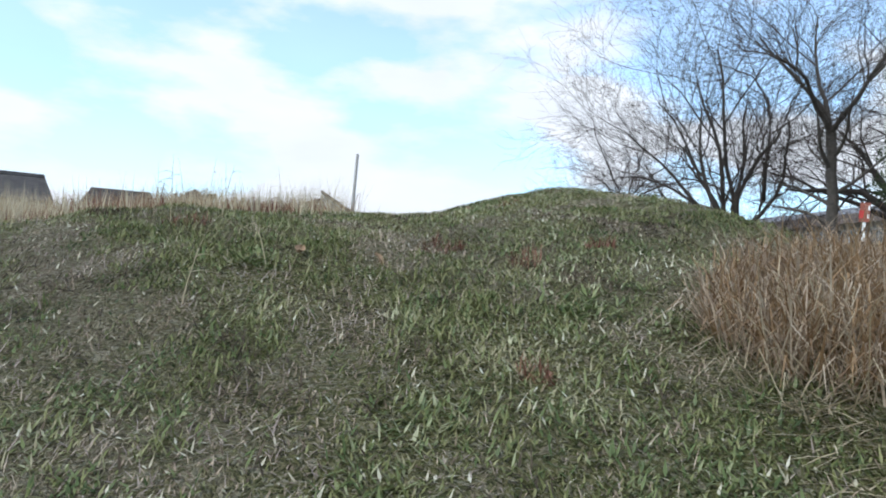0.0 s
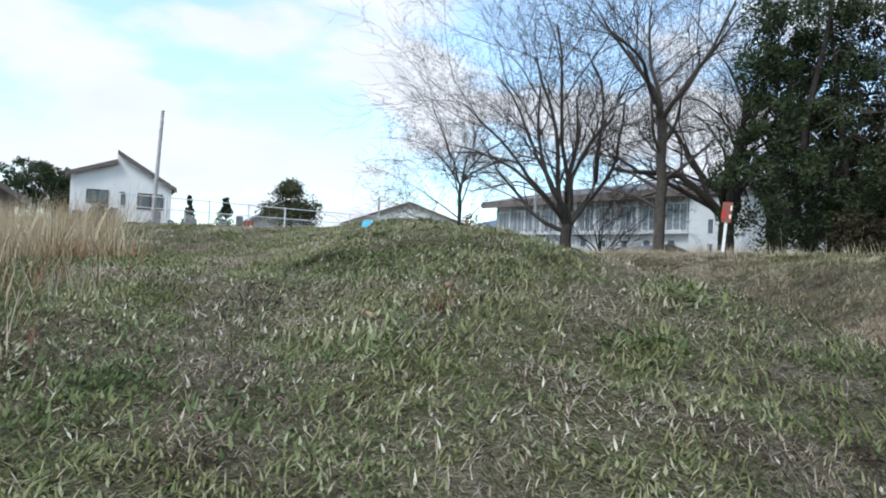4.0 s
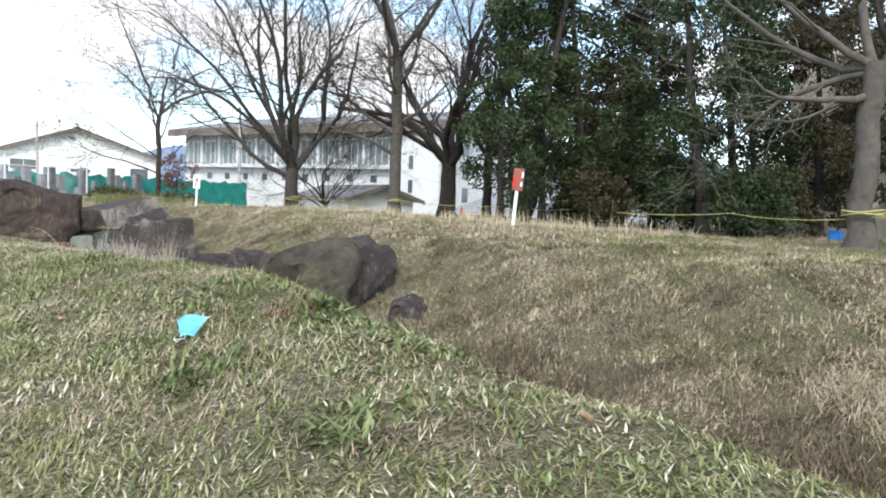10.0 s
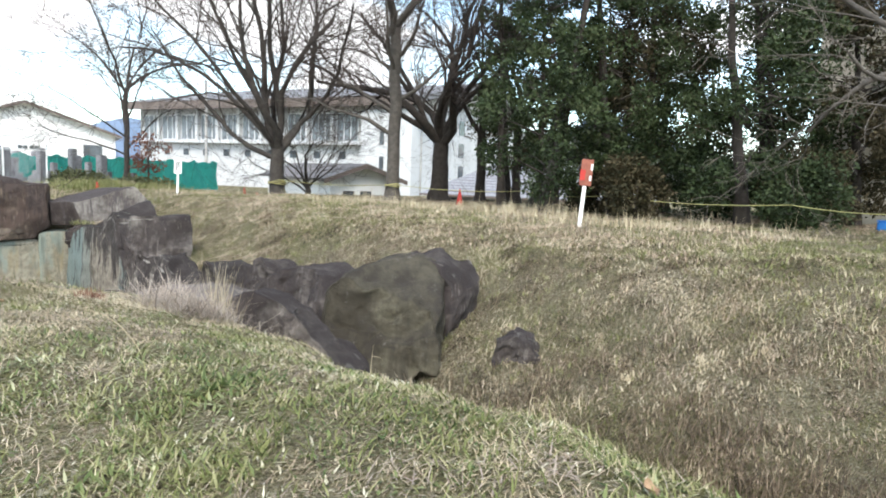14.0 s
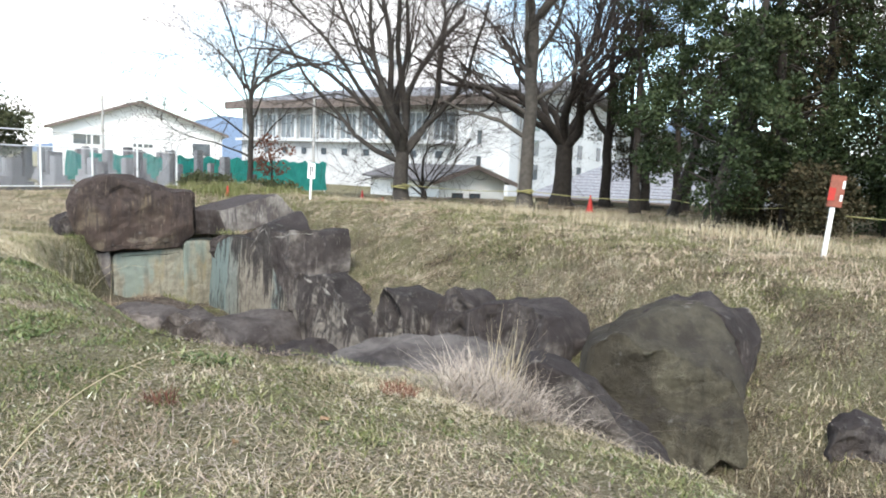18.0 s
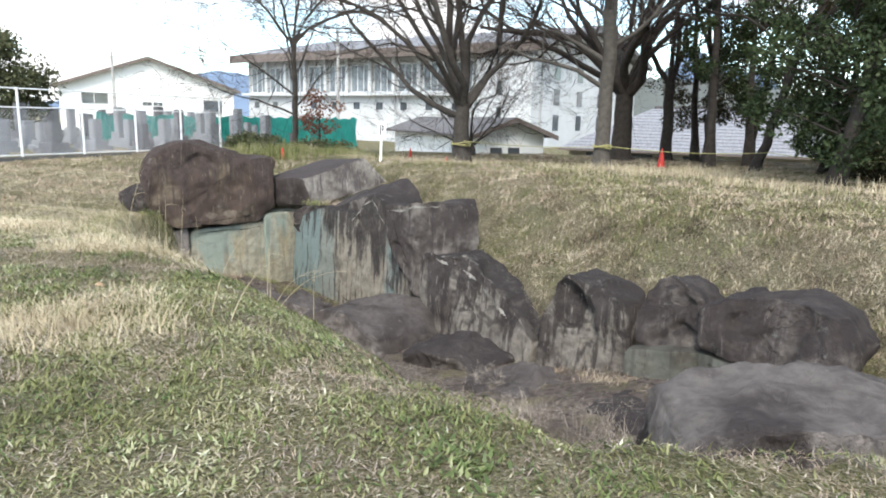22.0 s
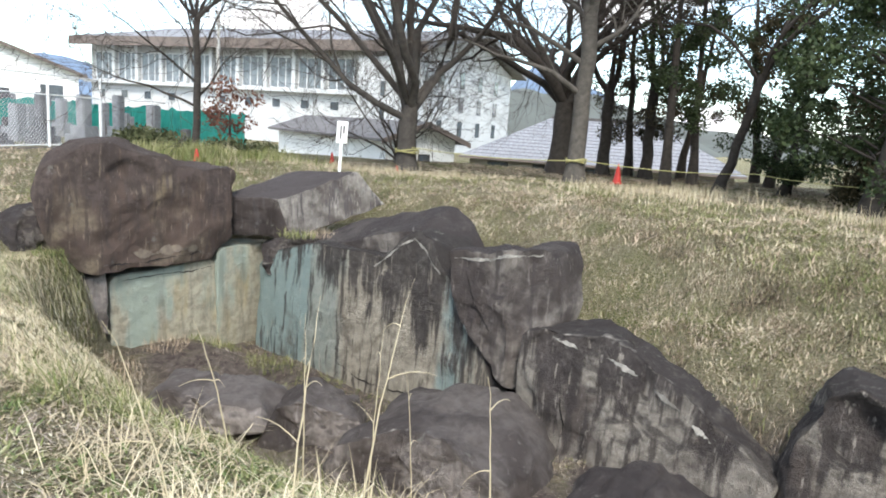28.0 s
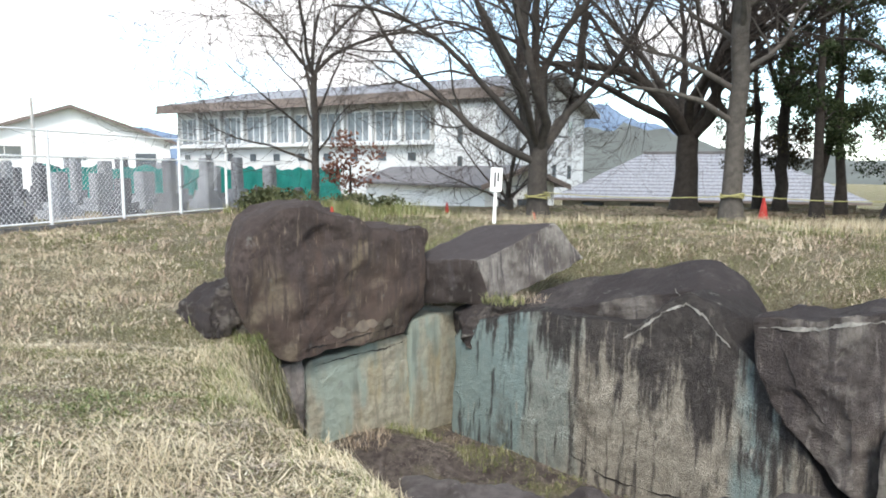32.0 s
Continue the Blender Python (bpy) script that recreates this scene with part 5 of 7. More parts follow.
eaves_house("grey_roofed_house", (40.5, 53.5), (49.0, 36.0), -0.2, 2.2, 5.6, 13, "beige_wall", "roof_pan", "low house with a wide pale grey roof", ((1.5, 3.0, 1.0, 1.8, 1), (5.0, 6.6, 0.9, 1.8, 1), (9.0, 10.6, 0.9, 1.8, 1)), 5.5)
gabled_house("dark_roofed_house", (-19.5, 42.0), (-13.6, 44.0), 2.6, 8, 2.2, 4.2, "soffit", "roof_dark", "old house with a dark tiled roof", ((0.8, 2.4, 0.8, 1.9, 1),), 0.7)
eaves_house("distant_house", (-28.5, 36.0), (-23.6, 38.8), 2.6, 2.9, 4.6, 6, "grey_wall", "roof_dark", "grey house with a broad dark roof", ((0.8, 2.2, 1.0, 2.0, 1),), 0.2, 0.4)
eaves_house("distant_house", (-21.9, 39.6), (-18.2, 41.5), 2.6, 2.6, 4.1, 6, "grey_wall", "roof_dark", "low house with a weathered brown-grey roof", ((0.8, 2.2, 0.8, 1.8, 1),), 0.3, 0.4)


def flats():
    m = turned(26.5, 18.5, 31.0, -2.0, 0.6)
    f = holder("apartment_block", m, "beige concrete block of flats with railed balconies", "building")
    L = 21.0
    part("wall", box_bm(0, L, 1.3, 10, -0.5, 9.0), MAT["beige_wall"], f)
    for k in range(4):
        z = -0.1 + 2.7 * k
        part("balcony_slab", box_bm(6.0, L, 0, 1.3, z + 2.3, z + 2.5), MAT["grey_wall"], f)
        if k:
            part("rail", box_bm(6.0, L, 0.02, 0.06, z + 0.75, z + 0.8), MAT["frame_dark"], f)
            for j in range(70):
                part("baluster", box_bm(6.05 + j * 0.21, 6.075 + j * 0.21, 0.03, 0.05, z - 0.2, z + 0.75), MAT["frame_dark"], f)
        for j in range(3):
            window(f, 7.0 + j * 4.6, 9.2 + j * 4.6, z + 0.1, z + 1.9, 1.28, "glass", "frame_light", 1)
    for j in range(4):
        part("partition", box_bm(6.0 + j * 4.7, 6.15 + j * 4.7, 0, 1.3, -0.4, 8.6), MAT["beige_wall"], f)
    return f


flats()


# ---- graveyard, fence, signs ----
def chain_fence():
    a, b = np.array([-6.6, 34.6]), np.array([7.4, 41.9])
    way = (b - a) / np.linalg.norm(b - a)
    z = 2.62
    L = float(np.linalg.norm(b - a))
    m = turned(*a, *b, z)
    f = holder("chain_link_fence", m, "galvanised chain-link fence on a dark concrete kerb", "fence")
    part("kerb", box_bm(-0.1, L + 0.1, -0.08, 0.08, -0.25, 0.07, 0.01), MAT["kerb"], f)
    n = 9
    for k in range(n):
        bm = bmesh.new()
        bmesh.ops.create_cone(bm, cap_ends=True, segments=10, radius1=0.036, radius2=0.036, depth=2.0, matrix=Matrix.Translation((L * k / (n - 1), 0, 1.0)))
        part("post", bm, MAT["galvanised"], f)
    for zz in (1.97, 1.45, 0.12):
        me = tubes_mesh("rail", [(np.array([[0, 0, zz], [L / 2, 0, zz], [L, 0, zz]]), np.full(3, 0.022))], 6)
        put("rail", me, MAT["galvanised"], f)
    wires, s = [], 0.11
    for k in range(int((L + 1.45) / s)):
        for d in (1, -1):
            x0, x1 = (k * s - 1.3, k * s) if d > 0 else (k * s, k * s - 1.3)
            p, q = np.array([x0, 0, 0.12]), np.array([x1, 0, 1.45])
            if min(x0, x1) < 0 or max(x0, x1) > L:
                continue
            wires.append((np.array([p, q]), np.full(2, 0.0035)))
    me = tubes_mesh("mesh_wire", wires, 3, False)
    tagged(put("mesh_wire", me, MAT["galvanised"], f), kind="stuff")
    return f


chain_fence()


def gravestone(x, y, w, h, mat, turn, label):
    z = float(height(x, y))
    g = holder("gravestone", pose(x, y, z, 0, 0, turn), label, "gravestone", "gravestones behind the fence")
    part("base", box_bm(-w * 1.1, w * 1.1, -w * 1.1, w * 1.1, -0.1, h * 0.18, 0.02), MAT[mat], g)
    part("plinth", box_bm(-w * 0.8, w * 0.8, -w * 0.8, w * 0.8, h * 0.18, h * 0.36, 0.02), MAT[mat], g)
    part("shaft", box_bm(-w * 0.5, w * 0.5, -w * 0.45, w * 0.45, h * 0.36, h, 0.03), MAT[mat], g)
    return g


grng = np.random.default_rng(5)
for r in range(7):
    for c in range(15):
        x, y = -9.0 + c * 1.5 + grng.uniform(-0.3, 0.3), 0
        base = 40.0 + 0.52 * (x + 3.0)
        y = base - 2.0 + r * 2.1 + grng.uniform(-0.3, 0.3)
        if 0.75 * x + 0.66 * y > 44 or grng.uniform() < 0.12:
            continue
        dark = grng.uniform() < 0.3
        gravestone(x, y, grng.uniform(0.24, 0.4), grng.uniform(0.9, 1.65), "tomb_dark" if dark else "tomb", 27 + grng.uniform(-4, 4),
                   "dark polished granite gravestone on a stepped plinth" if dark else "grey granite gravestone on a stepped plinth")


def sign_post(name, x, y, base_z, tall, width, board, lean, board_mat, label, marks, turn):
    s = holder(name, pose(x, y, base_z, 0, lean, turn), label, "sign")
    part("post", box_bm(-0.035, 0.035, -0.02, 0.02, -0.3, tall, 0.006), MAT["sign_white"], s)
    p = part("board", box_bm(-width / 2, width / 2, -0.045, -0.022, tall - board, tall, 0.008), MAT[board_mat], s)
    for x0, x1, z0, z1, mm in marks:
        part("print", box_bm(x0, x1, -0.049, -0.0452, tall - board + z0, tall - board + z1), MAT[mm], p)
    return s


sign_post("warning_sign", 10.25, 17.36, float(height(10.25, 17.36)), 1.3, 0.23, 0.5, 4, "sign_orange", "faded orange notice board on a white post", ((0.07, 0.11, 0.30, 0.42, "sign_white"), (0.06, 0.1, 0.1, 0.2, "sign_white"), (-0.12, -0.02, 0.1, 0.3, "red")), -42)
sign_post("notice_sign", 9.3, 33.4, float(height(9.3, 33.4)), 1.22, 0.26, 0.52, 2, "sign_white", "small white notice board on a white post", ((-0.05, -0.01, 0.1, 0.42, "ink"), (0.02, 0.06, 0.22, 0.42, "ink")), -40)
sign_post("warning_sign", -1.2, 34.0, float(height(-1.2, 34.0)), 1.3, 0.4, 0.6, -2, "sign_orange", "orange notice board on a white post in dry grass", ((0.04, 0.12, 0.12, 0.40, "sign_white"),), 0)


def net_screen():
    m = turned(4.2, 47.85, 21.8, 55.96, 2.0)
    s = holder("net_screen", m, "teal net screen slung between low posts", "screen")
    bm = bmesh.new()
    n, L = 90, 19.4
    rows = []
    for k in range(n + 1):
        x = L * k / n
        top = 2.0 - 0.12 * abs(math.sin(k * 0.32)) + 0.05 * math.sin(k * 1.3)
        rows.append([bm.verts.new((x, 0.1 * math.sin(k * 0.9 + j), top * j / 4)) for j in range(5)])
    for k in range(n):
        for j in range(4):
            bm.faces.new((rows[k][j], rows[k + 1][j], rows[k + 1][j + 1], rows[k][j + 1]))
    bmesh.ops.solidify(bm, geom=bm.faces[:], thickness=0.02)
    part("net", bm, MAT["teal"], s)
    for k in range(6):
        part("post", box_bm(L * k / 5 - 0.03, L * k / 5 + 0.03, 0.12, 0.18, -1.5, 1.9), MAT["galvanised"], s)


net_screen()


def utility_pole(x, y, z, tall, r, lean, arms, label, mat="pole"):
    p = holder("utility_pole", pose(x, y, z, 0, lean, 0), label, "pole")
    t = np.linspace(0, 1, 5)
    put("shaft", tubes_mesh("shaft", [(np.stack([0 * t, 0 * t, t * tall], 1), r * (1 - 0.35 * t))], 10), MAT[mat], p)
    for k in range(arms):
        part("crossarm", box_bm(-0.8, 0.8, -0.05, 0.05, tall - 0.5 - k * 0.8, tall - 0.4 - k * 0.8), MAT["galvanised"], p)
        for j in (-0.7, 0.0, 0.7):
            part("insulator", box_bm(j - 0.05, j + 0.05, -0.05, 0.05, tall - 0.4 - k * 0.8, tall - 0.2 - k * 0.8, 0.015), MAT["sign_white"], p)


utility_pole(-8.05, 52.7, 2.4, 9.3, 0.16, 2.5, 0, "tall bare grey pole beside the white house")
utility_pole(12.3, 81.5, 0.8, 8.4, 0.16, 0, 1, "utility pole with a crossarm in front of the hall")
utility_pole(24.2, 62.8, 0.7, 9.8, 0.15, 0, 1, "utility pole with a crossarm before the sports hall")


# ---- far hills ----
def hill(name, cx, cy, length, tall, turn, seed, mat):
    rng = np.random.default_rng(seed)
    n, k = 80, 8
    u = np.linspace(-1, 1, n)
    prof = (1 - u ** 2) * (0.75 + 0.25 * np.sin(u * 5 + seed) + 0.1 * np.sin(u * 13 + seed * 2)) * tall
    v = []
    for j in range(k + 1):
        s = j / k
        v.append(np.stack([u * length, -300 * (1 - s) + rng.normal(0, 6, n), prof * math.sin(s * math.pi / 2) + rng.normal(0, 2, n) * s - 20], 1))
    v = np.concatenate(v)
    i, j = np.meshgrid(np.arange(k), np.arange(n - 1), indexing="ij")
    f = np.stack([i * n + j, i * n + j + 1, (i + 1) * n + j + 1, (i + 1) * n + j], -1).reshape(-1, 4)
    ob = put(name, fast_mesh(name, v, f, True), MAT[mat], None, "distant wooded mountain ridge, tinted haze blue where far", category="mountain", kind="structure")
    ob.matrix_world = pose(cx, cy, 0, 0, 0, turn)


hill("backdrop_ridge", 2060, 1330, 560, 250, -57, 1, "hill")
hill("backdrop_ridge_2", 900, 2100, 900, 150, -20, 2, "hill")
hill("backdrop_ridge_3", 330, 240, 260, 62, -55, 3, "hill_near")
hill("backdrop_ridge_4", 400, 60, 300, 44, -85, 4, "hill_near")
hill("backdrop_ridge_5", 200, -330, 400, 40, -150, 5, "hill_near")
hill("backdrop_ridge_6", -420, 100, 400, 36, 80, 6, "hill_near")


# ---- graves' neighbours, shrubs ----
def leafy_bush(name, x, y, tall, wide, seed, leaf, label, clumps=30, per=160, size=0.13, low=0.1, taper=0.4, category="shrub", cone=False):
    rng = np.random.default_rng(seed)
    root = holder(name, pose(x, y, float(height(x, y))), label, category)
    t = np.linspace(0, 1, 5)
    put("trunk", tubes_mesh("trunk", [(np.stack([0 * t, 0 * t, -0.1 + t * tall * 0.7], 1), 0.03 * wide * (1.3 - t) + 0.02)], 7), MAT["bark_dark"], root)
    h = rng.uniform(0, 1, clumps)
    az = rng.uniform(0, 2 * np.pi, clumps)
    env = wide * ((1 - h) if cone else np.sqrt(np.clip(1 - (2 * h - 1) ** 2 * (0.6 + taper), 0.05, 1)))
    rr = env * np.sqrt(rng.uniform(0, 1, clumps)) * 0.8
    cen = np.stack([np.cos(az) * rr, np.sin(az) * rr, low + h * (tall - low)], 1)
    rad = wide * rng.uniform(0.25, 0.4, clumps) * ((1.2 - h) if cone else 1.0)
    v, f = leaf_cards(rng, cen, rad, per, size)
    put("crown", fast_mesh("crown", v, f), MAT[leaf], root, kind="stuff")
    return root


leafy_bush("round_tree", 1.0, 49.0, 4.0, 2.1, 60, "shrub_leaf", "round green tree behind the graveyard", 60, 200, 0.16, 0.8, category="tree")
leafy_bush("cypress", -5.9, 55.0, 3.4, 0.95, 61, "needle", "small pointed dark cypress", 40, 140, 0.12, 0.2, cone=True, category="tree")
leafy_bush("cypress", -3.4, 55.5, 3.7, 1.25, 62, "needle", "broad pointed dark cypress", 40, 140, 0.12, 0.2, cone=True, category="tree")
for k, (x, y, tall, wide) in enumerate([(-21.0, 62, 5.5, 2.4), (-19.2, 66, 6.2, 2.6), (-17.0, 64, 5.6, 2.3), (-24.5, 64, 6.6, 2.6), (-15.4, 63, 4.6, 2.0)]):
    evergreen((x, y), tall, 0.2, wide, tall * 0.35, 70 + k, "dark pine with a ragged crown behind the houses", "needle", 34, 170, 0.2, 0.35, group="distant pines")
leafy_bush("bush", -11.3, 53.5, 2.3, 1.1, 66, "needle", "clipped dark bush before the white house", 24, 120, 0.12)
leafy_bush("bush", 11.3, 41.2, 2.6, 1.3, 67, "red_leaf", "bush with withered reddish leaves", 16, 60, 0.13, 1.0)
for k, (x, y, tall, wide) in enumerate([(18.6, 20.9, 1.9, 1.5), (20.9, 20.2, 2.3, 1.7), (22.6, 17.4, 2.2, 1.8), (19.6, 16.4, 1.6, 1.3), (21.0, 23.9, 1.7, 1.4), (24.4, 20.8, 2.4, 1.9)]):
    leafy_bush("undergrowth_bush", x, y, tall, wide, 90 + k, "needle" if k % 2 else "needle_brown", "dark tangled undergrowth between the evergreen trunks", 30, 170, 0.12)
leafy_bush("low_hedge", 8.2, 40.6, 0.4, 1.3, 68, "shrub_leaf", "low tangled green hedge by the fence corner", 24, 140, 0.12)
leafy_bush("low_hedge", 10.6, 39.6, 0.4, 1.5, 69, "shrub_leaf", "low tangled green hedge by the sapling", 24, 140, 0.12)
gabled_house("distant_house", (-2.8, 62.0), (1.6, 62.6), 2.5, 6, 1.7, 3.0, "grey_wall", "roof_grey", "small grey house with a low roof behind the graves", (), 0.4)


# ---- grass ----
def blade_arrays(rng, x, y, length, width, lean, droop, z=None, follow=False):
    """Bent blades rooted on the ground: five corners and three faces each, or plain leaf-shaped ones that follow the ground."""
    n = len(x)
    z = (height(x, y) + 0.004) if z is None else z
    az = rng.uniform(0, 2 * np.pi, n)
    out = np.stack([np.cos(az), np.sin(az), np.zeros(n)], 1)
    side = np.stack([-np.sin(az), np.cos(az), np.zeros(n)], 1) * (width / 2)[:, None]
    up = np.array([0, 0, 1.0])
    p0 = np.stack([x, y, z], 1)
    a1, a2 = lean, np.minimum(lean + droop, 2.2)
    p1 = p0 + (out * np.sin(a1)[:, None] + up * np.cos(a1)[:, None]) * (length * 0.55)[:, None]
    p2 = p1 + (out * np.sin(a2)[:, None] + up * np.cos(a2)[:, None]) * (length * 0.45)[:, None]
    if follow:
        base = height(x, y)
        p1[:, 2] += height(p1[:, 0], p1[:, 1]) - base
        p2[:, 2] += height(p2[:, 0], p2[:, 1]) - base
    if follow:
        v = np.stack([p0, p0 * 0.45 + p1 * 0.55 + side, p2, p0 * 0.45 + p1 * 0.55 - side], 1).reshape(-1, 3)
        return v, np.arange(len(v)).reshape(-1, 4)
    v = np.stack([p0 - side, p0 + side, p1 + side * 0.85, p1 - side * 0.85, p2], 1).reshape(-1, 3)
    k = np.arange(n)[:, None] * 5
    f = np.concatenate([k + np.array([[0, 1, 2]]), k + np.array([[0, 2, 3]]), k + np.array([[3, 2, 4]])], 1).reshape(-1, 3)
    return v, f


def scatter(name, seed, n, x0, x1, y0, y1, long, wide, lean, droop, mat, label, keep=None, group="meadow", tuft=9, loose=0.035):
    rng = np.random.default_rng(seed)
    x, y = (np.repeat(rng.uniform(lo, hi, n // tuft), tuft) + rng.normal(0, loose, n // tuft * tuft) for lo, hi in ((x0, x1), (y0, y1)))
    n = len(x)
    if keep is not None:
        ok = rng.uniform(0, 1, n) < keep(x, y)
        x, y = x[ok], y[ok]
    n = len(x)
    tall = rng.uniform(*long, n) * (0.75 + 0.45 * wave(x, y, 0.9, seed))
    v, f = blade_arrays(rng, x, y, tall, rng.uniform(*wide, n), rng.uniform(*lean, n), rng.uniform(*droop, n), follow=True)
    return put(name, fast_mesh(name, v, f), MAT[mat], None, label, category="grass", kind="stuff", group=group)


def walk_x(y):
    return np.interp(y, [0, 8, 15, 24], [-0.4, -0.6, -1.5, -2.0])


def bare(x, y):
    """The dusty bare patch before the flat boulder."""
    u, w = (x - 1.9) * 0.71 - (y - 16.95) * 0.71, (x - 1.9) * 0.71 + (y - 16.95) * 0.71
    return np.exp(-(u / 0.95) ** 4 - ((w + 0.08 * wave(x, y, 3.1, 2.0)) / 0.3) ** 2)


def near_walk(x, y):
    """Share of blades kept: most beside the trodden line, fewer away from it and in the stony pit."""
    d = np.hypot(np.maximum(x - walk_x(y), 0) * 0.8, np.minimum(x - walk_x(y), 0) * 1.0)
    pit = smooth_step(2.2, 3.0, x) * smooth_step(16.6, 18.2, y)
    pit = np.maximum(pit, 1.1 * bare(x, y))
    return (np.exp(-(d / 2.4) ** 2) * 0.85 + 0.15) * (1 - 0.85 * pit)


def lush(x, y):
    """0 on dry matted turf and on the trodden line, 1 on green turf."""
    late = 0.16 * smooth_step(9, 14, y) + 0.34 * smooth_step(22, 27, y)
    g = 0.27 - late + 0.35 * wave(x, y, 0.55, 1.0) + 0.5 * wave(x + 0.3 * wave(x, y, 1.9, 2.0), y, 1.7, 3.0) + 0.55 * wave(x, y + 0.2 * wave(x, y, 2.3, 4.0), 3.7, 5.0) + 0.3 * wave(x, y, 8.3, 2.0)
    trod = np.exp(-((x - walk_x(y) + 0.18 + 0.12 * wave(x, y, 0.9, 6.0)) / 0.2) ** 2) * (1 - smooth_step(9, 11, y)) * np.clip(0.6 + 0.8 * wave(x, y, 1.5, 1.0), 0, 1)
    return smooth_step(-0.3, 0.4, g - 1.1 * trod)


def green_patch(x, y):
    return (0.06 + 0.8 * lush(x, y)) * near_walk(x, y)


def dry_patch(x, y):
    return (0.85 - 0.72 * lush(x, y)) * near_walk(x, y)


scatter("green_grass", 101, 760000, -4.5, 4.4, 0.8, 31.0, (0.035, 0.09), (0.004, 0.009), (0.3, 1.3), (0.2, 1.2), "grass", "short green meadow grass", green_patch, tuft=26, loose=0.045)
scatter("weed_leaves", 102, 420000, -4.2, 4.2, 0.8, 29, (0.026, 0.068), (0.006, 0.013), (0.4, 1.35), (0.1, 0.8), "leafy", "broad-leaved green weeds in the turf", green_patch, tuft=18, loose=0.045)
scatter("dry_grass", 103, 480000, -4.5, 4.4, 0.8, 31, (0.035, 0.10), (0.002, 0.0045), (0.7, 1.5), (0.0, 0.6), "straw", "flattened dry straw in the turf", dry_patch, tuft=14, loose=0.07)
scatter("pale_flecks", 104, 56000, -4.5, 4.4, 0.8, 31, (0.025, 0.065), (0.006, 0.012), (0.5, 1.5), (0.0, 0.5), "cream", "bleached old leaves lying in the turf", lambda x, y: near_walk(x, y) * (1 - 0.6 * smooth_step(8.5, 12, y)) * np.clip(0.6 + 0.8 * wave(x, y, 2.1, 7.0), 0.1, 1), tuft=3, loose=0.05)
scatter("turf_flecks", 130, 20000, -3.2, 2.6, 5.6, 13.5, (0.03, 0.062), (0.006, 0.012), (0.4, 1.4), (0.0, 0.6), "cream", "bleached leaf blades caught in the turf", lambda x, y: near_walk(x, y) * np.clip(0.35 + 1.0 * wave(x, y, 2.6, 3.0) + 0.6 * wave(x, y, 6.1, 1.0), 0.04, 1) * (1 - 0.5 * smooth_step(10, 13, y)), tuft=3, loose=0.06)
scatter("turf_shade_weeds", 131, 60000, -3.2, 2.6, 5.0, 12.5, (0.03, 0.075), (0.009, 0.016), (0.3, 1.2), (0.1, 0.8), "leafy", "low dark green weeds in the turf", lambda x, y: near_walk(x, y) * np.clip(0.1 + 1.0 * wave(x, y, 3.3, 5.0) + 0.8 * wave(x, y, 1.2, 2.0), 0.02, 1), tuft=30, loose=0.06)
scatter("thatch", 126, 220000, -4.5, 4.4, 0.8, 31, (0.04, 0.11), (0.0025, 0.0055), (0.8, 1.5), (0.0, 0.6), "thatch", "greyish matted thatch between the green tufts", dry_patch, tuft=24, loose=0.07)
scatter("brown_litter", 114, 130000, -4.5, 4.4, 0.8, 31, (0.025, 0.06), (0.003, 0.008), (0.8, 1.5), (0.0, 0.5), "litter", "brown withered leaves in the turf", dry_patch, tuft=5, loose=0.06)
for k, (x, y) in enumerate([(0.3, 3.2), (-1.3, 3.6), (0.9, 5.6), (-0.1, 5.9), (1.5, 6.2), (0.5, 8.9), (1.1, 9.4), (1.3, 10.6), (-0.1, 11.2), (0.7, 12.6), (1.4, 12.9), (-0.5, 13.6), (0.2, 16.4), (-0.6, 17.4), (0.0, 19.4), (-0.3, 20.8), (0.1, 23.4), (-1.9, 6.6), (-1.6, 9.0), (0.4, 25.4), (1.24, 9.5), (1.12, 9.75), (1.34, 9.2), (1.18, 9.28), (1.42, 8.95), (0.88, 10.85), (0.62, 10.6), (1.05, 10.0), (0.15, 10.3), (0.3, 9.8)]):
    scatter("weed_clump", 400 + k, 360, x - 0.22, x + 0.22, y - 0.2, y + 0.2, (0.06, 0.12), (0.013, 0.024), (0.5, 1.3), (0.2, 0.9), "leafy", "clump of broad green weed leaves in the turf", lambda a, b, x=x, y=y: np.exp(-((a - x) / 0.14) ** 2 - ((b - y) / 0.13) ** 2), group="weed clumps", tuft=6, loose=0.02)
scatter("bleached_turf", 116, 190000, -6, 2.4, 22.5, 39, (0.05, 0.14), (0.004, 0.009), (0.6, 1.45), (0.1, 0.7), "pale", "bleached matted grass of the field", lambda x, y: smooth_step(22.5, 26, y) * np.clip(0.7 + 0.5 * wave(x, y, 0.8, 3.0) + 0.4 * wave(x, y, 2.9, 1.0), 0.15, 1), tuft=9, loose=0.07)
scatter("slope_litter", 115, 140000, 3.6, 9.5, 3, 31, (0.06, 0.17), (0.006, 0.012), (0.4, 1.4), (0.2, 0.9), "litter", "brown withered tussocks on the slope", lambda x, y: np.clip(0.45 + 0.9 * wave(x, y, 1.3, 2.0) + 0.5 * wave(x, y, 3.7, 1.0), 0.03, 1) * (1 - 0.7 * smooth_step(7, 9, x)) * (1 - smooth_step(16, 18, y) * smooth_step(5.6, 5.0, x)), tuft=36, loose=0.09)
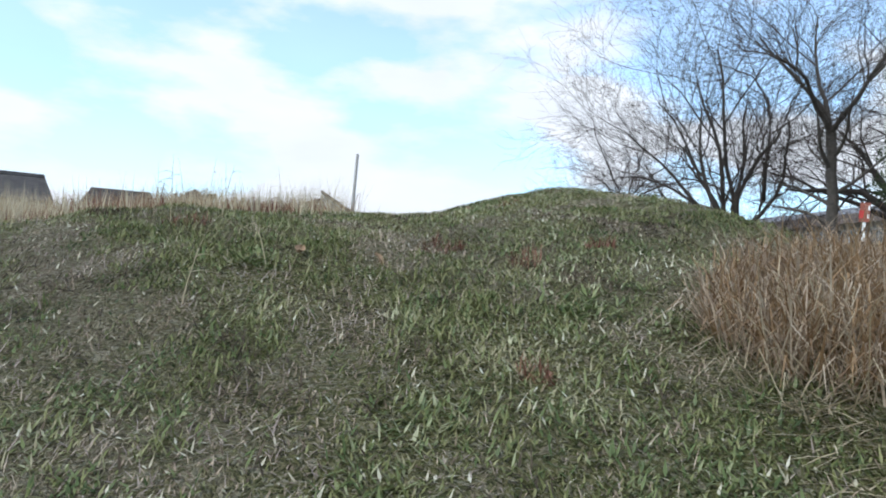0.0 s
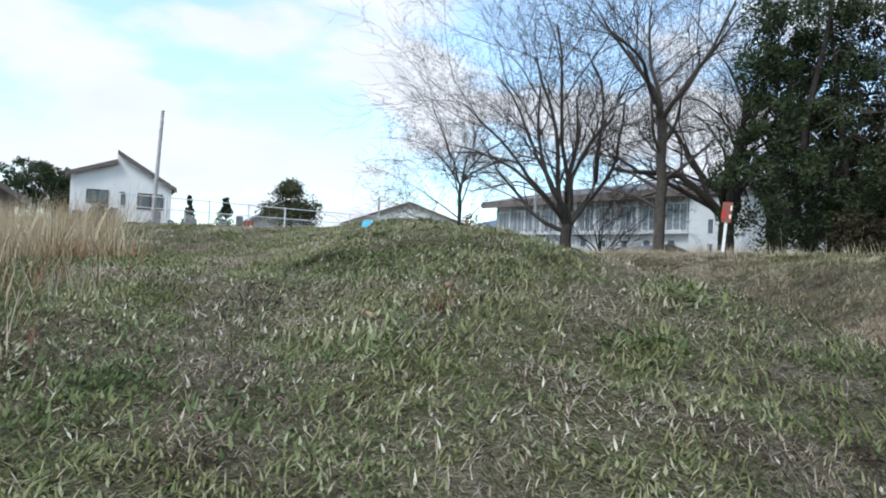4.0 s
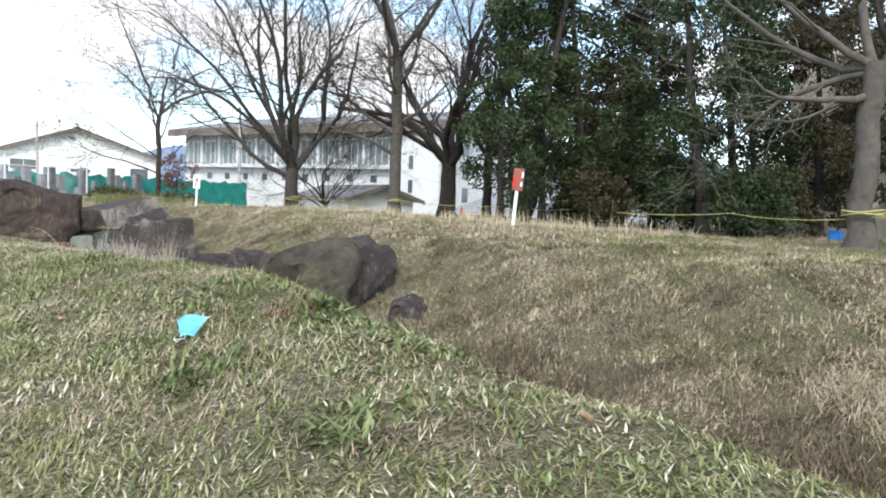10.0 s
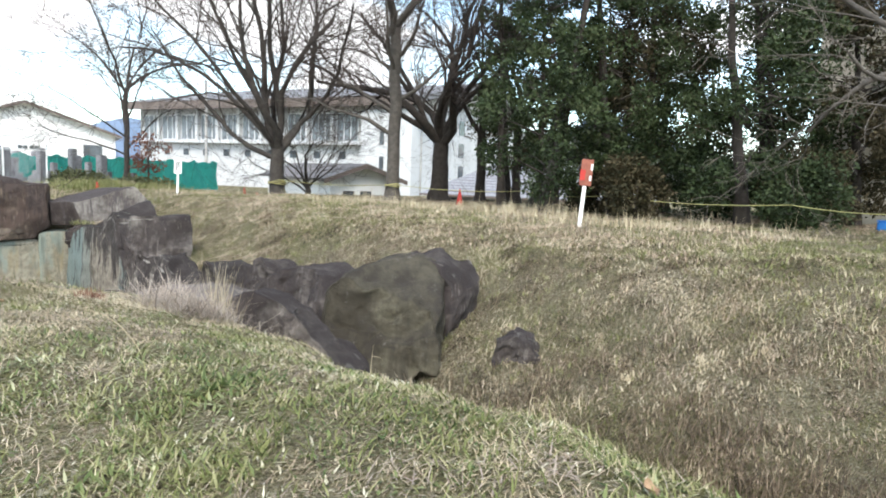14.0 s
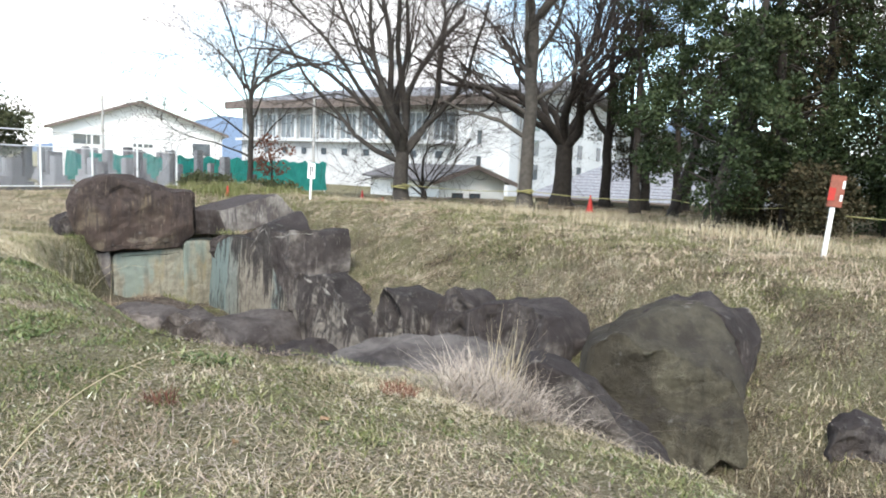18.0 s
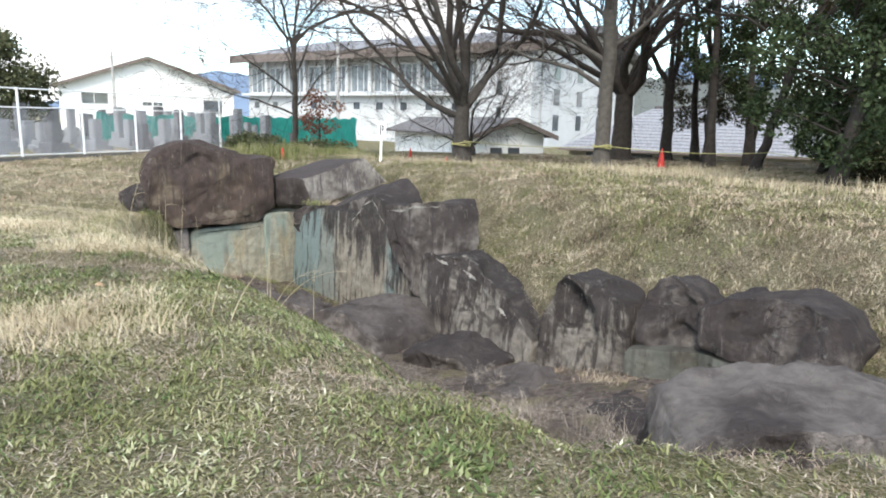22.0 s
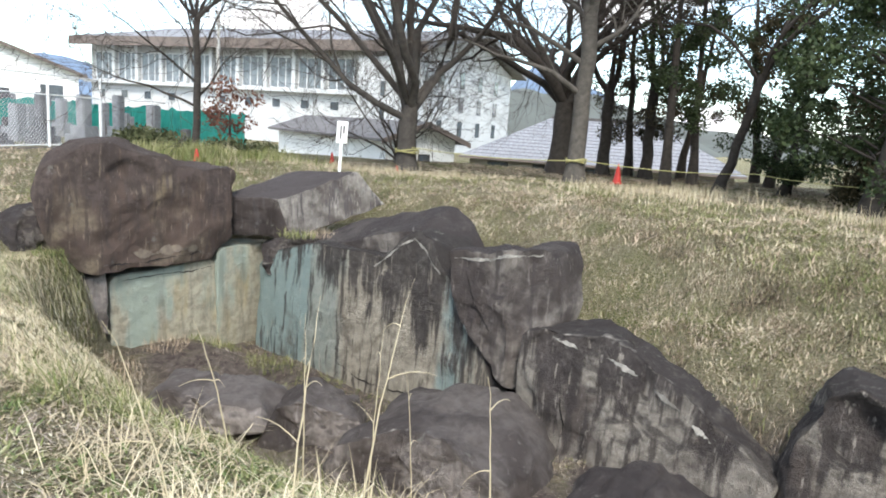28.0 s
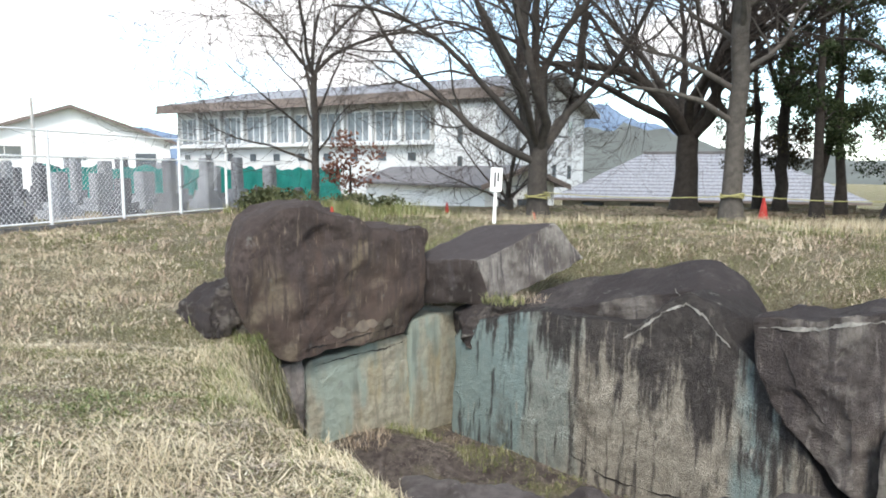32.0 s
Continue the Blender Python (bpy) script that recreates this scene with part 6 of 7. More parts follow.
scatter("slope_grass", 105, 125000, 4.4, 10.5, 3, 33, (0.05, 0.14), (0.004, 0.009), (0.3, 1.3), (0.2, 0.9), "straw", "dry tussocky grass on the slope", lambda x, y: np.clip(0.5 - 0.6 * wave(x, y, 0.5, 7.0) + 0.6 * wave(x, y, 2.3, 4.0), 0.06, 1), tuft=36, loose=0.09)
scatter("slope_straw", 123, 85000, 3.8, 10.0, 4, 31, (0.06, 0.18), (0.005, 0.012), (0.7, 1.5), (0.1, 0.9), "pale", "bleached tussocks on the slope", lambda x, y: np.clip(0.25 + 1.1 * wave(x, y, 2.9, 6.0) + 0.8 * wave(x, y, 0.8, 2.0), 0.02, 1) * (1 - smooth_step(16, 18, y) * smooth_step(5.6, 5.0, x)), tuft=45, loose=0.075)
scatter("slope_flecks", 127, 62000, 3.8, 9.8, 4, 25, (0.05, 0.13), (0.006, 0.013), (0.3, 1.4), (0.0, 0.8), "pale", "bleached curled leaves on the slope", lambda x, y: np.clip(0.35 + 0.9 * wave(x, y, 4.1, 3.0) + 0.7 * wave(x, y, 1.1, 5.0), 0.03, 1) * (1 - smooth_step(15, 17, y) * smooth_step(5.8, 5.2, x)), tuft=8, loose=0.05)
# Umber growth; its dark colour doubles as shade between the tufts.
scatter("turf_gap_stalks", 125, 90000, -3.5, 3.5, 0.8, 9.5, (0.03, 0.08), (0.005, 0.010), (0.5, 1.4), (0.1, 0.9), "umber", "dark withered growth in the turf, coloured to stand in for shaded gaps", lambda x, y: np.clip(0.15 + 0.9 * wave(x, y, 2.2, 4.0) + 0.6 * wave(x, y, 5.3, 1.0), 0.03, 1), tuft=30, loose=0.05)
scatter("slope_stalks", 124, 125000, 3.6, 10.0, 4, 24, (0.05, 0.14), (0.007, 0.014), (0.5, 1.5), (0.1, 0.9), "umber", "dark withered growth between the tussocks", lambda x, y: np.clip(0.2 - 1.0 * wave(x, y, 2.9, 6.0) - 0.5 * wave(x, y, 0.8, 2.0), 0.04, 1) * (1 - smooth_step(8.2, 9.8, x)) * (1 - smooth_step(15, 17, y) * smooth_step(5.8, 5.2, x)), tuft=40, loose=0.07)
scatter("slope_moss", 129, 95000, 5.2, 11.0, 4, 14, (0.02, 0.05), (0.006, 0.012), (0.5, 1.4), (0.0, 0.5), "moss", "yellow-green mossy patches on the slope", lambda x, y: np.clip(wave(x, y, 0.8, 4.0) + 0.5 * wave(x, y, 2.6, 1.0) - 0.05, 0, 1) * smooth_step(5.2, 6.4, x), tuft=30, loose=0.12)
scatter("slope_green", 106, 110000, 4.4, 11.5, 3, 36, (0.05, 0.13), (0.006, 0.012), (0.2, 0.9), (0.2, 0.9), "grass", "olive grass among the dry tussocks", lambda x, y: np.clip(0.5 + 0.8 * wave(x, y, 0.5, 7.0), 0.1, 1))
scatter("field_grass", 107, 120000, -9, 27, 14, 42, (0.08, 0.22), (0.010, 0.02), (0.3, 1.1), (0.2, 0.9), "straw", "pale dry grass of the field", lambda x, y: np.where((x > 7.5) | (y > 31) | (x < -4), 1.0, 0.0), loose=0.08)
scatter("field_green", 108, 90000, -9, 27, 12, 42, (0.06, 0.15), (0.012, 0.022), (0.1, 0.8), (0.2, 0.9), "grass", "green grass of the field", lambda x, y: np.where((x > 7.5) | (y > 31) | (x < -4), np.clip(0.5 + wave(x, y, 0.3, 2.0), 0, 1), 0.0), loose=0.08)


def edge_band(x, y):
    d = 0.75 * x + 0.66 * y
    rope_side = np.exp(-((d - 33.0) / 1.4) ** 2) * (y > 27)
    field_side = np.exp(-((x - 11.3 - 0.5 * wave(x, y, 0.5, 3.0)) / 0.9) ** 2) * smooth_step(13, 16, y) * (1 - smooth_step(27, 29, y))
    return np.maximum(rope_side, 0.6 * field_side) * (x > 7) * np.clip(0.55 + 0.9 * wave(x, y, 1.0, 2.0), 0.08, 1)


# Leaf litter whose dark colour also supplies the shade under the trees.
scatter("wood_shade_litter", 128, 110000, 11, 34, 8, 44, (0.07, 0.16), (0.03, 0.06), (0.9, 1.5), (0.0, 0.4), "litter", "brown leaf litter on the ground under the trees, also standing in for their shade", lambda x, y: smooth_step(33.6, 35.2, 0.75 * x + 0.66 * y + 0.4 * wave(x, y, 0.7, 2.0) + 7.0 * smooth_step(24, 14, y)) * (1 - smooth_step(48, 52, 0.75 * x + 0.66 * y)), tuft=6, loose=0.15)
scatter("tall_dry_grass", 109, 110000, 8, 24, 12, 40, (0.2, 0.52), (0.008, 0.016), (0.0, 0.35), (0.1, 0.6), "pale", "tall bleached grass along the rope", edge_band, tuft=14, loose=0.12)
scatter("tall_green_weeds", 110, 22000, 6.5, 13.5, 35.5, 41.5, (0.3, 0.65), (0.014, 0.03), (0.0, 0.4), (0.1, 0.6), "grass", "tall green weeds below the graveyard", lambda x, y: np.exp(-(((x - 9.5) / 2.3) ** 2) - ((y - 38.8) / 1.6) ** 2))
scatter("brown_reeds", 111, 36000, -9, -1.0, 8.2, 14.5, (0.34, 0.74), (0.004, 0.008), (0.05, 0.8), (0.1, 0.9), "reed", "stand of brown and straw-coloured reeds", lambda x, y: (1 - smooth_step(-1.6, -0.75, x - walk_x(y) + 0.5 * wave(x, y, 1.3, 2.0))) * (0.6 + 0.4 * wave(x, y, 1.1, 4.0)) * smooth_step(8.2, 9.4, y + 0.6 * wave(x, y, 1.7, 1.0)) * (1 - smooth_step(12, 14.5, y + 0.8 * wave(x, y, 0.9, 3.0))) * smooth_step(-9, -5.5, x + wave(x, y, 0.8, 5.0)), tuft=6, loose=0.12)
scatter("dry_reeds", 112, 30000, -9, -1.0, 8.2, 14.5, (0.34, 0.8), (0.003, 0.007), (0.0, 0.7), (0.1, 0.9), "pale", "bleached reeds among the brown ones", lambda x, y: (1 - smooth_step(-1.9, -0.9, x - walk_x(y) + 0.5 * wave(x, y, 1.3, 2.0))) * smooth_step(8.2, 9.4, y + 0.6 * wave(x, y, 1.7, 1.0)) * (1 - smooth_step(12, 14.5, y + 0.8 * wave(x, y, 0.9, 3.0))) * smooth_step(-9, -5.5, x + wave(x, y, 0.8, 5.0)), tuft=6, loose=0.12)
scatter("russet_weeds", 132, 9000, -6.0, -1.1, 5.4, 8.6, (0.12, 0.34), (0.004, 0.009), (0.0, 0.5), (0.0, 0.6), "russet", "reddish-brown withered weeds along the brow", lambda x, y: np.clip(0.25 + 1.0 * wave(x, y, 2.1, 3.0) + 0.5 * wave(x, y, 4.7, 1.0), 0.03, 1) * (1 - smooth_step(-2.2, -1.1, x)), tuft=8, loose=0.08)
scatter("brow_straw", 133, 2600, -6.0, -1.4, 5.0, 8.6, (0.2, 0.5), (0.004, 0.008), (0.0, 0.35), (0.0, 0.5), "pale", "thin bleached stems along the brow", lambda x, y: np.clip(0.3 + wave(x, y, 1.4, 6.0), 0.03, 1), tuft=4, loose=0.1)
scatter("behind_grass", 113, 12000, -6, 6, -5, 1, (0.08, 0.2), (0.008, 0.014), (0.2, 1.0), (0.2, 0.9), "grass", "meadow grass at the foot of the mound")


def clump(name, cx, cy, radius, n, long, wide, seed, mat, label, droop=(0.4, 1.3), lean=(0.0, 0.8), z=None):
    rng = np.random.default_rng(seed)
    r, a = radius * np.sqrt(rng.uniform(0, 1, n)), rng.uniform(0, 2 * np.pi, n)
    x, y = cx + r * np.cos(a), cy + r * np.sin(a)
    zz = None if z is None else np.full(n, z)
    v, f = blade_arrays(rng, x, y, rng.uniform(*long, n), rng.uniform(*wide, n), rng.uniform(*lean, n), rng.uniform(*droop, n), zz)
    return put(name, fast_mesh(name, v, f), MAT[mat], None, label, category="grass", kind="stuff", group="grass clumps")


STRAW = [(-1.76, 20.04, 0.3, 700), (-1.5, 20.0, 0.3, 700), (-1.5, 19.65, 0.3, 600), (-1.15, 19.9, 0.3, 700), (-1.1, 19.55, 0.25, 500), (-1.05, 20.2, 0.25, 350), (-0.9, 22.45, 0.35, 900), (-0.6, 22.2, 0.35, 800), (-0.35, 21.95, 0.3, 500), (-0.65, 23.1, 0.3, 250),
         (-1.15, 25.9, 0.4, 700), (-0.95, 25.45, 0.35, 600), (-1.28, 25.2, 0.35, 600), (-0.95, 24.95, 0.35, 500), (-0.6, 24.5, 0.35, 450), (-0.85, 26.8, 0.4, 450), (-0.55, 27.2, 0.35, 300)]
clump("reed_clump", 1.42, 2.92, 0.64, 3200, (0.22, 0.46), (0.004, 0.009), 201, "reed", "dense clump of arching brown reeds", lean=(0.1, 1.2), droop=(0.4, 1.5))
clump("reed_clump", 1.4, 2.9, 0.66, 2600, (0.24, 0.5), (0.003, 0.007), 204, "straw", "arching straw-coloured reeds in the clump", lean=(0.2, 1.2), droop=(0.4, 1.5))
clump("reed_clump", 1.0, 2.6, 0.3, 120, (0.3, 0.6), (0.003, 0.006), 202, "pale", "arching bleached stems at the clump's edge", lean=(0.4, 1.3), droop=(0.4, 1.3))
clump("reed_litter", 1.2, 2.25, 0.45, 900, (0.12, 0.4), (0.003, 0.007), 203, "pale", "fallen bleached reeds", lean=(1.2, 1.6), droop=(0.0, 0.2))
for k, (x, y, r, n) in enumerate(STRAW):
    clump("straw_clump", x, y, r, n, (0.06, 0.2) if y < 21 else (0.08, 0.30), (0.002, 0.0045), 210 + k, "pale", "matted clump of bleached straw", lean=(0.5, 1.6), droop=(0.1, 1.2))
clump("straw_clump", 2.5, 16.38, 0.13, 170, (0.4, 1.02), (0.005, 0.009), 230, "pale", "upright tuft of bleached grass between the stones", lean=(0.0, 0.35), droop=(0.05, 0.4))
clump("straw_clump", 2.15, 16.0, 0.5, 1300, (0.15, 0.5), (0.003, 0.0065), 231, "tangle", "tangled greyish dry stems beside the boulders", lean=(0.6, 1.5), droop=(0.1, 0.9))
clump("straw_clump", 1.8, 15.75, 0.4, 700, (0.15, 0.5), (0.003, 0.0065), 232, "tangle", "tangled greyish dry stems beside the boulders", lean=(0.8, 1.5), droop=(0.1, 0.6))
clump("straw_clump", 2.6, 15.7, 0.3, 220, (0.5, 1.0), (0.003, 0.006), 233, "tangle", "long stems hanging down over the bank", lean=(0.9, 1.4), droop=(0.5, 1.0))
# Dark brown weeds added in place of the shadow along the ditch.
scatter("ditch_shade_weeds", 118, 42000, 3.4, 6.2, 7, 14.5, (0.1, 0.26), (0.005, 0.011), (0.2, 1.2), (0.3, 1.1), "litter", "withered brown weeds standing in for shade at the foot of the slope", lambda x, y: np.clip(0.5 + 0.9 * wave(x, y, 1.4, 6.0), 0.05, 1) * np.exp(-((x - 4.7) / 0.8) ** 2), tuft=14, loose=0.07)
scatter("bank_straw", 119, 90000, -1.4, 2.8, 7.5, 16.5, (0.04, 0.11), (0.002, 0.0045), (0.6, 1.5), (0.0, 0.7), "pale", "bleached straw in the turf of the bank", lambda x, y: np.clip(0.45 + 0.8 * wave(x, y, 1.2, 8.0) + 0.4 * wave(x, y, 4.1, 2.0), 0.08, 1) * smooth_step(7.5, 9.5, y), tuft=12, loose=0.06)
for seed, mat, n in ((121, "grass", 60000), (122, "pale", 60000)):
    scatter("edge_grass", seed, n, -0.6, 3.2, 21.5, 31.2, (0.09, 0.26), (0.003, 0.008), (0.3, 1.4), (0.3, 1.1), mat, "rough grass overhanging the edge of the pit", lambda x, y: np.where((height(x, y) - height(x + 0.45, y) > 0.2) & (height(x, y) > 1.15), 0.75, 0.0) * np.clip(0.55 + 0.8 * wave(x, y, 1.6, 3.0), 0.1, 1), tuft=12, loose=0.06)
scatter("pit_litter", 117, 60000, 1.8, 4.9, 17.8, 30.2, (0.04, 0.13), (0.002, 0.005), (0.7, 1.5), (0.1, 0.7), "tangle", "dead stems strewn over the bare soil", lambda x, y: np.clip(0.4 + 0.8 * wave(x, y, 1.7, 2.0), 0.04, 1), tuft=8, loose=0.08)
for k, (x, y, r, n) in enumerate([(2.5, 21.6, 0.4, 300), (2.9, 20.6, 0.45, 350), (2.2, 22.6, 0.4, 260), (3.0, 19.6, 0.4, 300), (1.9, 23.6, 0.4, 240), (3.6, 21.9, 0.3, 200), (2.4, 25.9, 0.35, 160), (1.7, 27.4, 0.35, 160)]):
    clump("dead_stems", x, y, r, n, (0.12, 0.42), (0.002, 0.0045), 250 + k, "tangle", "tangle of dead brown stems over the soil", lean=(0.3, 1.5), droop=(0.2, 1.1))
for k, (x, y, r, n) in enumerate([(2.2, 8.75, 0.2, 500), (2.35, 8.5, 0.2, 500), (2.5, 8.3, 0.18, 350), (2.3, 11.3, 0.25, 350), (2.0, 11.0, 0.2, 300), (5.95, 9.1, 0.5, 700), (5.7, 8.6, 0.5, 600)]):
    clump("straw_clump", x, y, r, n, (0.15, 0.35), (0.004, 0.008), 240 + k, "straw", "dry straw matted on the trench's side", lean=(0.6, 1.5))


for k, (x, y, r, n) in enumerate([(3.3, 30.35, 0.35, 160), (4.1, 30.3, 0.4, 200), (4.4, 29.3, 0.4, 220), (2.3, 29.9, 0.4, 260), (1.9, 30.2, 0.4, 260), (5.1, 29.6, 0.3, 160), (5.5, 29.4, 0.3, 140), (3.9, 28.4, 0.4, 120)]):
    zz = 2.02 if y < 29.65 and x > 5 else None
    clump("grass_clump", x, y, r, n, (0.06, 0.2), (0.005, 0.011), 280 + k, "grass" if k % 3 else "straw", "tuft of rough grass at the stones' foot", z=zz)


# ---- small things ----
def face_mask():
    x, y = 0.43, 10.13
    m = holder("face_mask", pose(x, y, float(height(x, y)) + 0.05, 38, -8, -42), "crumpled light blue face mask lying in the grass", "mask")
    bm = bmesh.new()
    rows = []
    for i in range(13):
        u = i / 12
        row = []
        for j in range(9):
            w = j / 8
            half = 0.5 * (1 - 0.62 * w)
            row.append(bm.verts.new(((u - 0.5) * 0.142 * 2 * half, (0.5 - w) * 0.11, 0.035 * math.sin(u * math.pi) * (1 - w * 0.5) + 0.004 * math.sin(w * 26))))
        rows.append(row)
    for i in range(12):
        for j in range(8):
            bm.faces.new((rows[i][j], rows[i + 1][j], rows[i + 1][j + 1], rows[i][j + 1]))
    bmesh.ops.solidify(bm, geom=bm.faces[:], thickness=0.003)
    part("cloth", bm, MAT["mask"], m)
    for s, (cx, cy) in ((1, (0.075, 0.045)), (-1, (-0.02, -0.075))):
        t = np.linspace(0, 1, 14)
        pts = np.stack([cx + 0.022 * np.sin(t * np.pi * 1.7) * s, cy + 0.04 * (t - 0.5), 0.02 + 0.01 * np.sin(t * 7)], 1)
        put("ear_loop", tubes_mesh("ear_loop", [(pts, np.full(14, 0.0015))], 5), MAT["cord"], m)


face_mask()


def rope(points, sag, label):
    line = []
    for a, b in zip(points[:-1], points[1:]):
        for t in np.linspace(0, 1, 10, endpoint=False):
            p = np.array(a) * (1 - t) + np.array(b) * t
            p[2] -= sag * 4 * t * (1 - t)
            line.append(p)
    line.append(np.array(points[-1]))
    put("boundary_rope", tubes_mesh("boundary_rope", [(np.array(line), np.full(len(line), 0.013))], 5), MAT["rope"], None, label, category="rope")


rope([(15.0, 36.3, 3.2), (17.4, 31.2, 3.2), (20.6, 27.0, 3.15), (19.0, 22.2, 3.2), (17.6, 16.0, 3.25), (16.1, 12.0, 3.32), (18.3, 10.0, 3.1)], 0.12, "thin yellow rope tied from tree to tree")
for (x, y, r) in ((15.2, 36.7, 0.40), (17.6, 31.6, 0.32), (16.3, 12.35, 0.42)):
    a = np.linspace(0, 6 * math.pi, 60)
    z0 = float(height(x, y))
    pts = np.stack([x + r * np.cos(a), y + r * np.sin(a), z0 + 0.82 + 0.12 * a / (6 * math.pi) + 0.03 * np.sin(a * 2.3)], 1)
    put("rope_coil", tubes_mesh("rope_coil", [(pts, np.full(60, 0.02))], 5), MAT["rope"], None, "yellow rope wound round a tree trunk", category="rope")


def marker(x, y, tall, label):
    z = float(height(x, y))
    c = holder("marker_cone", pose(x, y, z), label, "cone", "red markers along the rope")
    bm = bmesh.new()
    bmesh.ops.create_cone(bm, cap_ends=True, segments=16, radius1=0.2 * tall + 0.02, radius2=0.025, depth=tall, matrix=Matrix.Translation((0, 0, tall / 2 + 0.03)))
    part("cone", bm, MAT["red"], c)
    part("foot", box_bm(-0.26 * tall, 0.26 * tall, -0.26 * tall, 0.26 * tall, 0, 0.03, 0.01), MAT["red"], c)


for x, y, h in ((22.6, 32.5, 0.75), (16.4, 41.9, 0.4), (8.0, 37.6, 0.36), (13.6, 35.6, 0.32)):
    marker(x, y, h, "faded red traffic cone by the rope")


def tub():
    x, y = 22.6, 15.0
    b = holder("plastic_bin", pose(x, y, float(height(x, y))), "blue plastic bin under the trees", "bin")
    part("bin", box_bm(-0.2, 0.2, -0.16, 0.16, 0, 0.3, 0.04), MAT["blue"], b)
    part("rim", box_bm(-0.22, 0.22, -0.18, 0.18, 0.28, 0.32, 0.015), MAT["blue"], b)


tub()


for k, (x, y, r, n) in enumerate([(-0.32, 4.13, 0.13, 130), (0.16, 3.89, 0.12, 110), (0.62, 4.2, 0.09, 140), (0.05, 2.6, 0.07, 90), (-1.9, 4.4, 0.14, 90), (0.25, 6.3, 0.12, 80), (0.9, 10.05, 0.12, 110), (1.1, 15.8, 0.12, 260), (-0.2, 15.9, 0.08, 90)]):
    clump("russet_weed", x, y, r, int(n * 0.8), (0.04, 0.12), (0.003, 0.007), 260 + k, "russet", "low clump of withered russet weed", lean=(0.1, 1.4), droop=(0.1, 1.2))


LEAVES = [(-1.02, 3.62, 0.075), (-0.62, 3.62, 0.07), (0.35, 6.55, 0.07), (-0.12, 6.2, 0.06), (0.98, 8.35, 0.06), (1.05, 10.9, 0.06), (0.1, 11.05, 0.05), (0.4, 15.4, 0.06), (-0.1, 15.2, 0.05), (-1.1, 20.6, 0.06)]


def dead_leaf(x, y, size, turn, seed):
    """A curled fallen leaf with a short stem."""
    rng = np.random.default_rng(seed)
    root = holder("dead_leaf", pose(x, y, float(height(x, y)) + 0.035, rng.uniform(-20, 30), rng.uniform(-25, 25), turn), "curled pale brown fallen leaf lying on the turf", "leaf", "fallen leaves")
    u, w = np.meshgrid(np.linspace(0, 1, 9), np.linspace(-1, 1, 7), indexing="ij")
    half = size * 0.36 * np.sin(np.pi * np.clip(u, 0.02, 0.98)) ** 0.8
    v = np.stack([half * w, size * (u - 0.5), size * (0.22 * w ** 2 + 0.15 * np.sin(u * 4 + seed)) + rng.normal(0, 0.001, u.shape)], -1).reshape(-1, 3)
    i, j = np.meshgrid(np.arange(8), np.arange(6), indexing="ij")
    f = np.stack([i * 7 + j, i * 7 + j + 1, (i + 1) * 7 + j + 1, (i + 1) * 7 + j], -1).reshape(-1, 4)
    put("blade", fast_mesh("blade", v, f, True), MAT["dead_leaf"], root)
    t = np.linspace(0, 1, 5)
    put("stem", tubes_mesh("stem", [(np.stack([0 * t, -size * (0.48 + 0.4 * t), size * 0.1 * t], 1), np.full(5, 0.0013))], 4), MAT["litter"], root)


for k, (x, y, size) in enumerate(LEAVES):
    dead_leaf(x, y, size, k * 67, 500 + k)


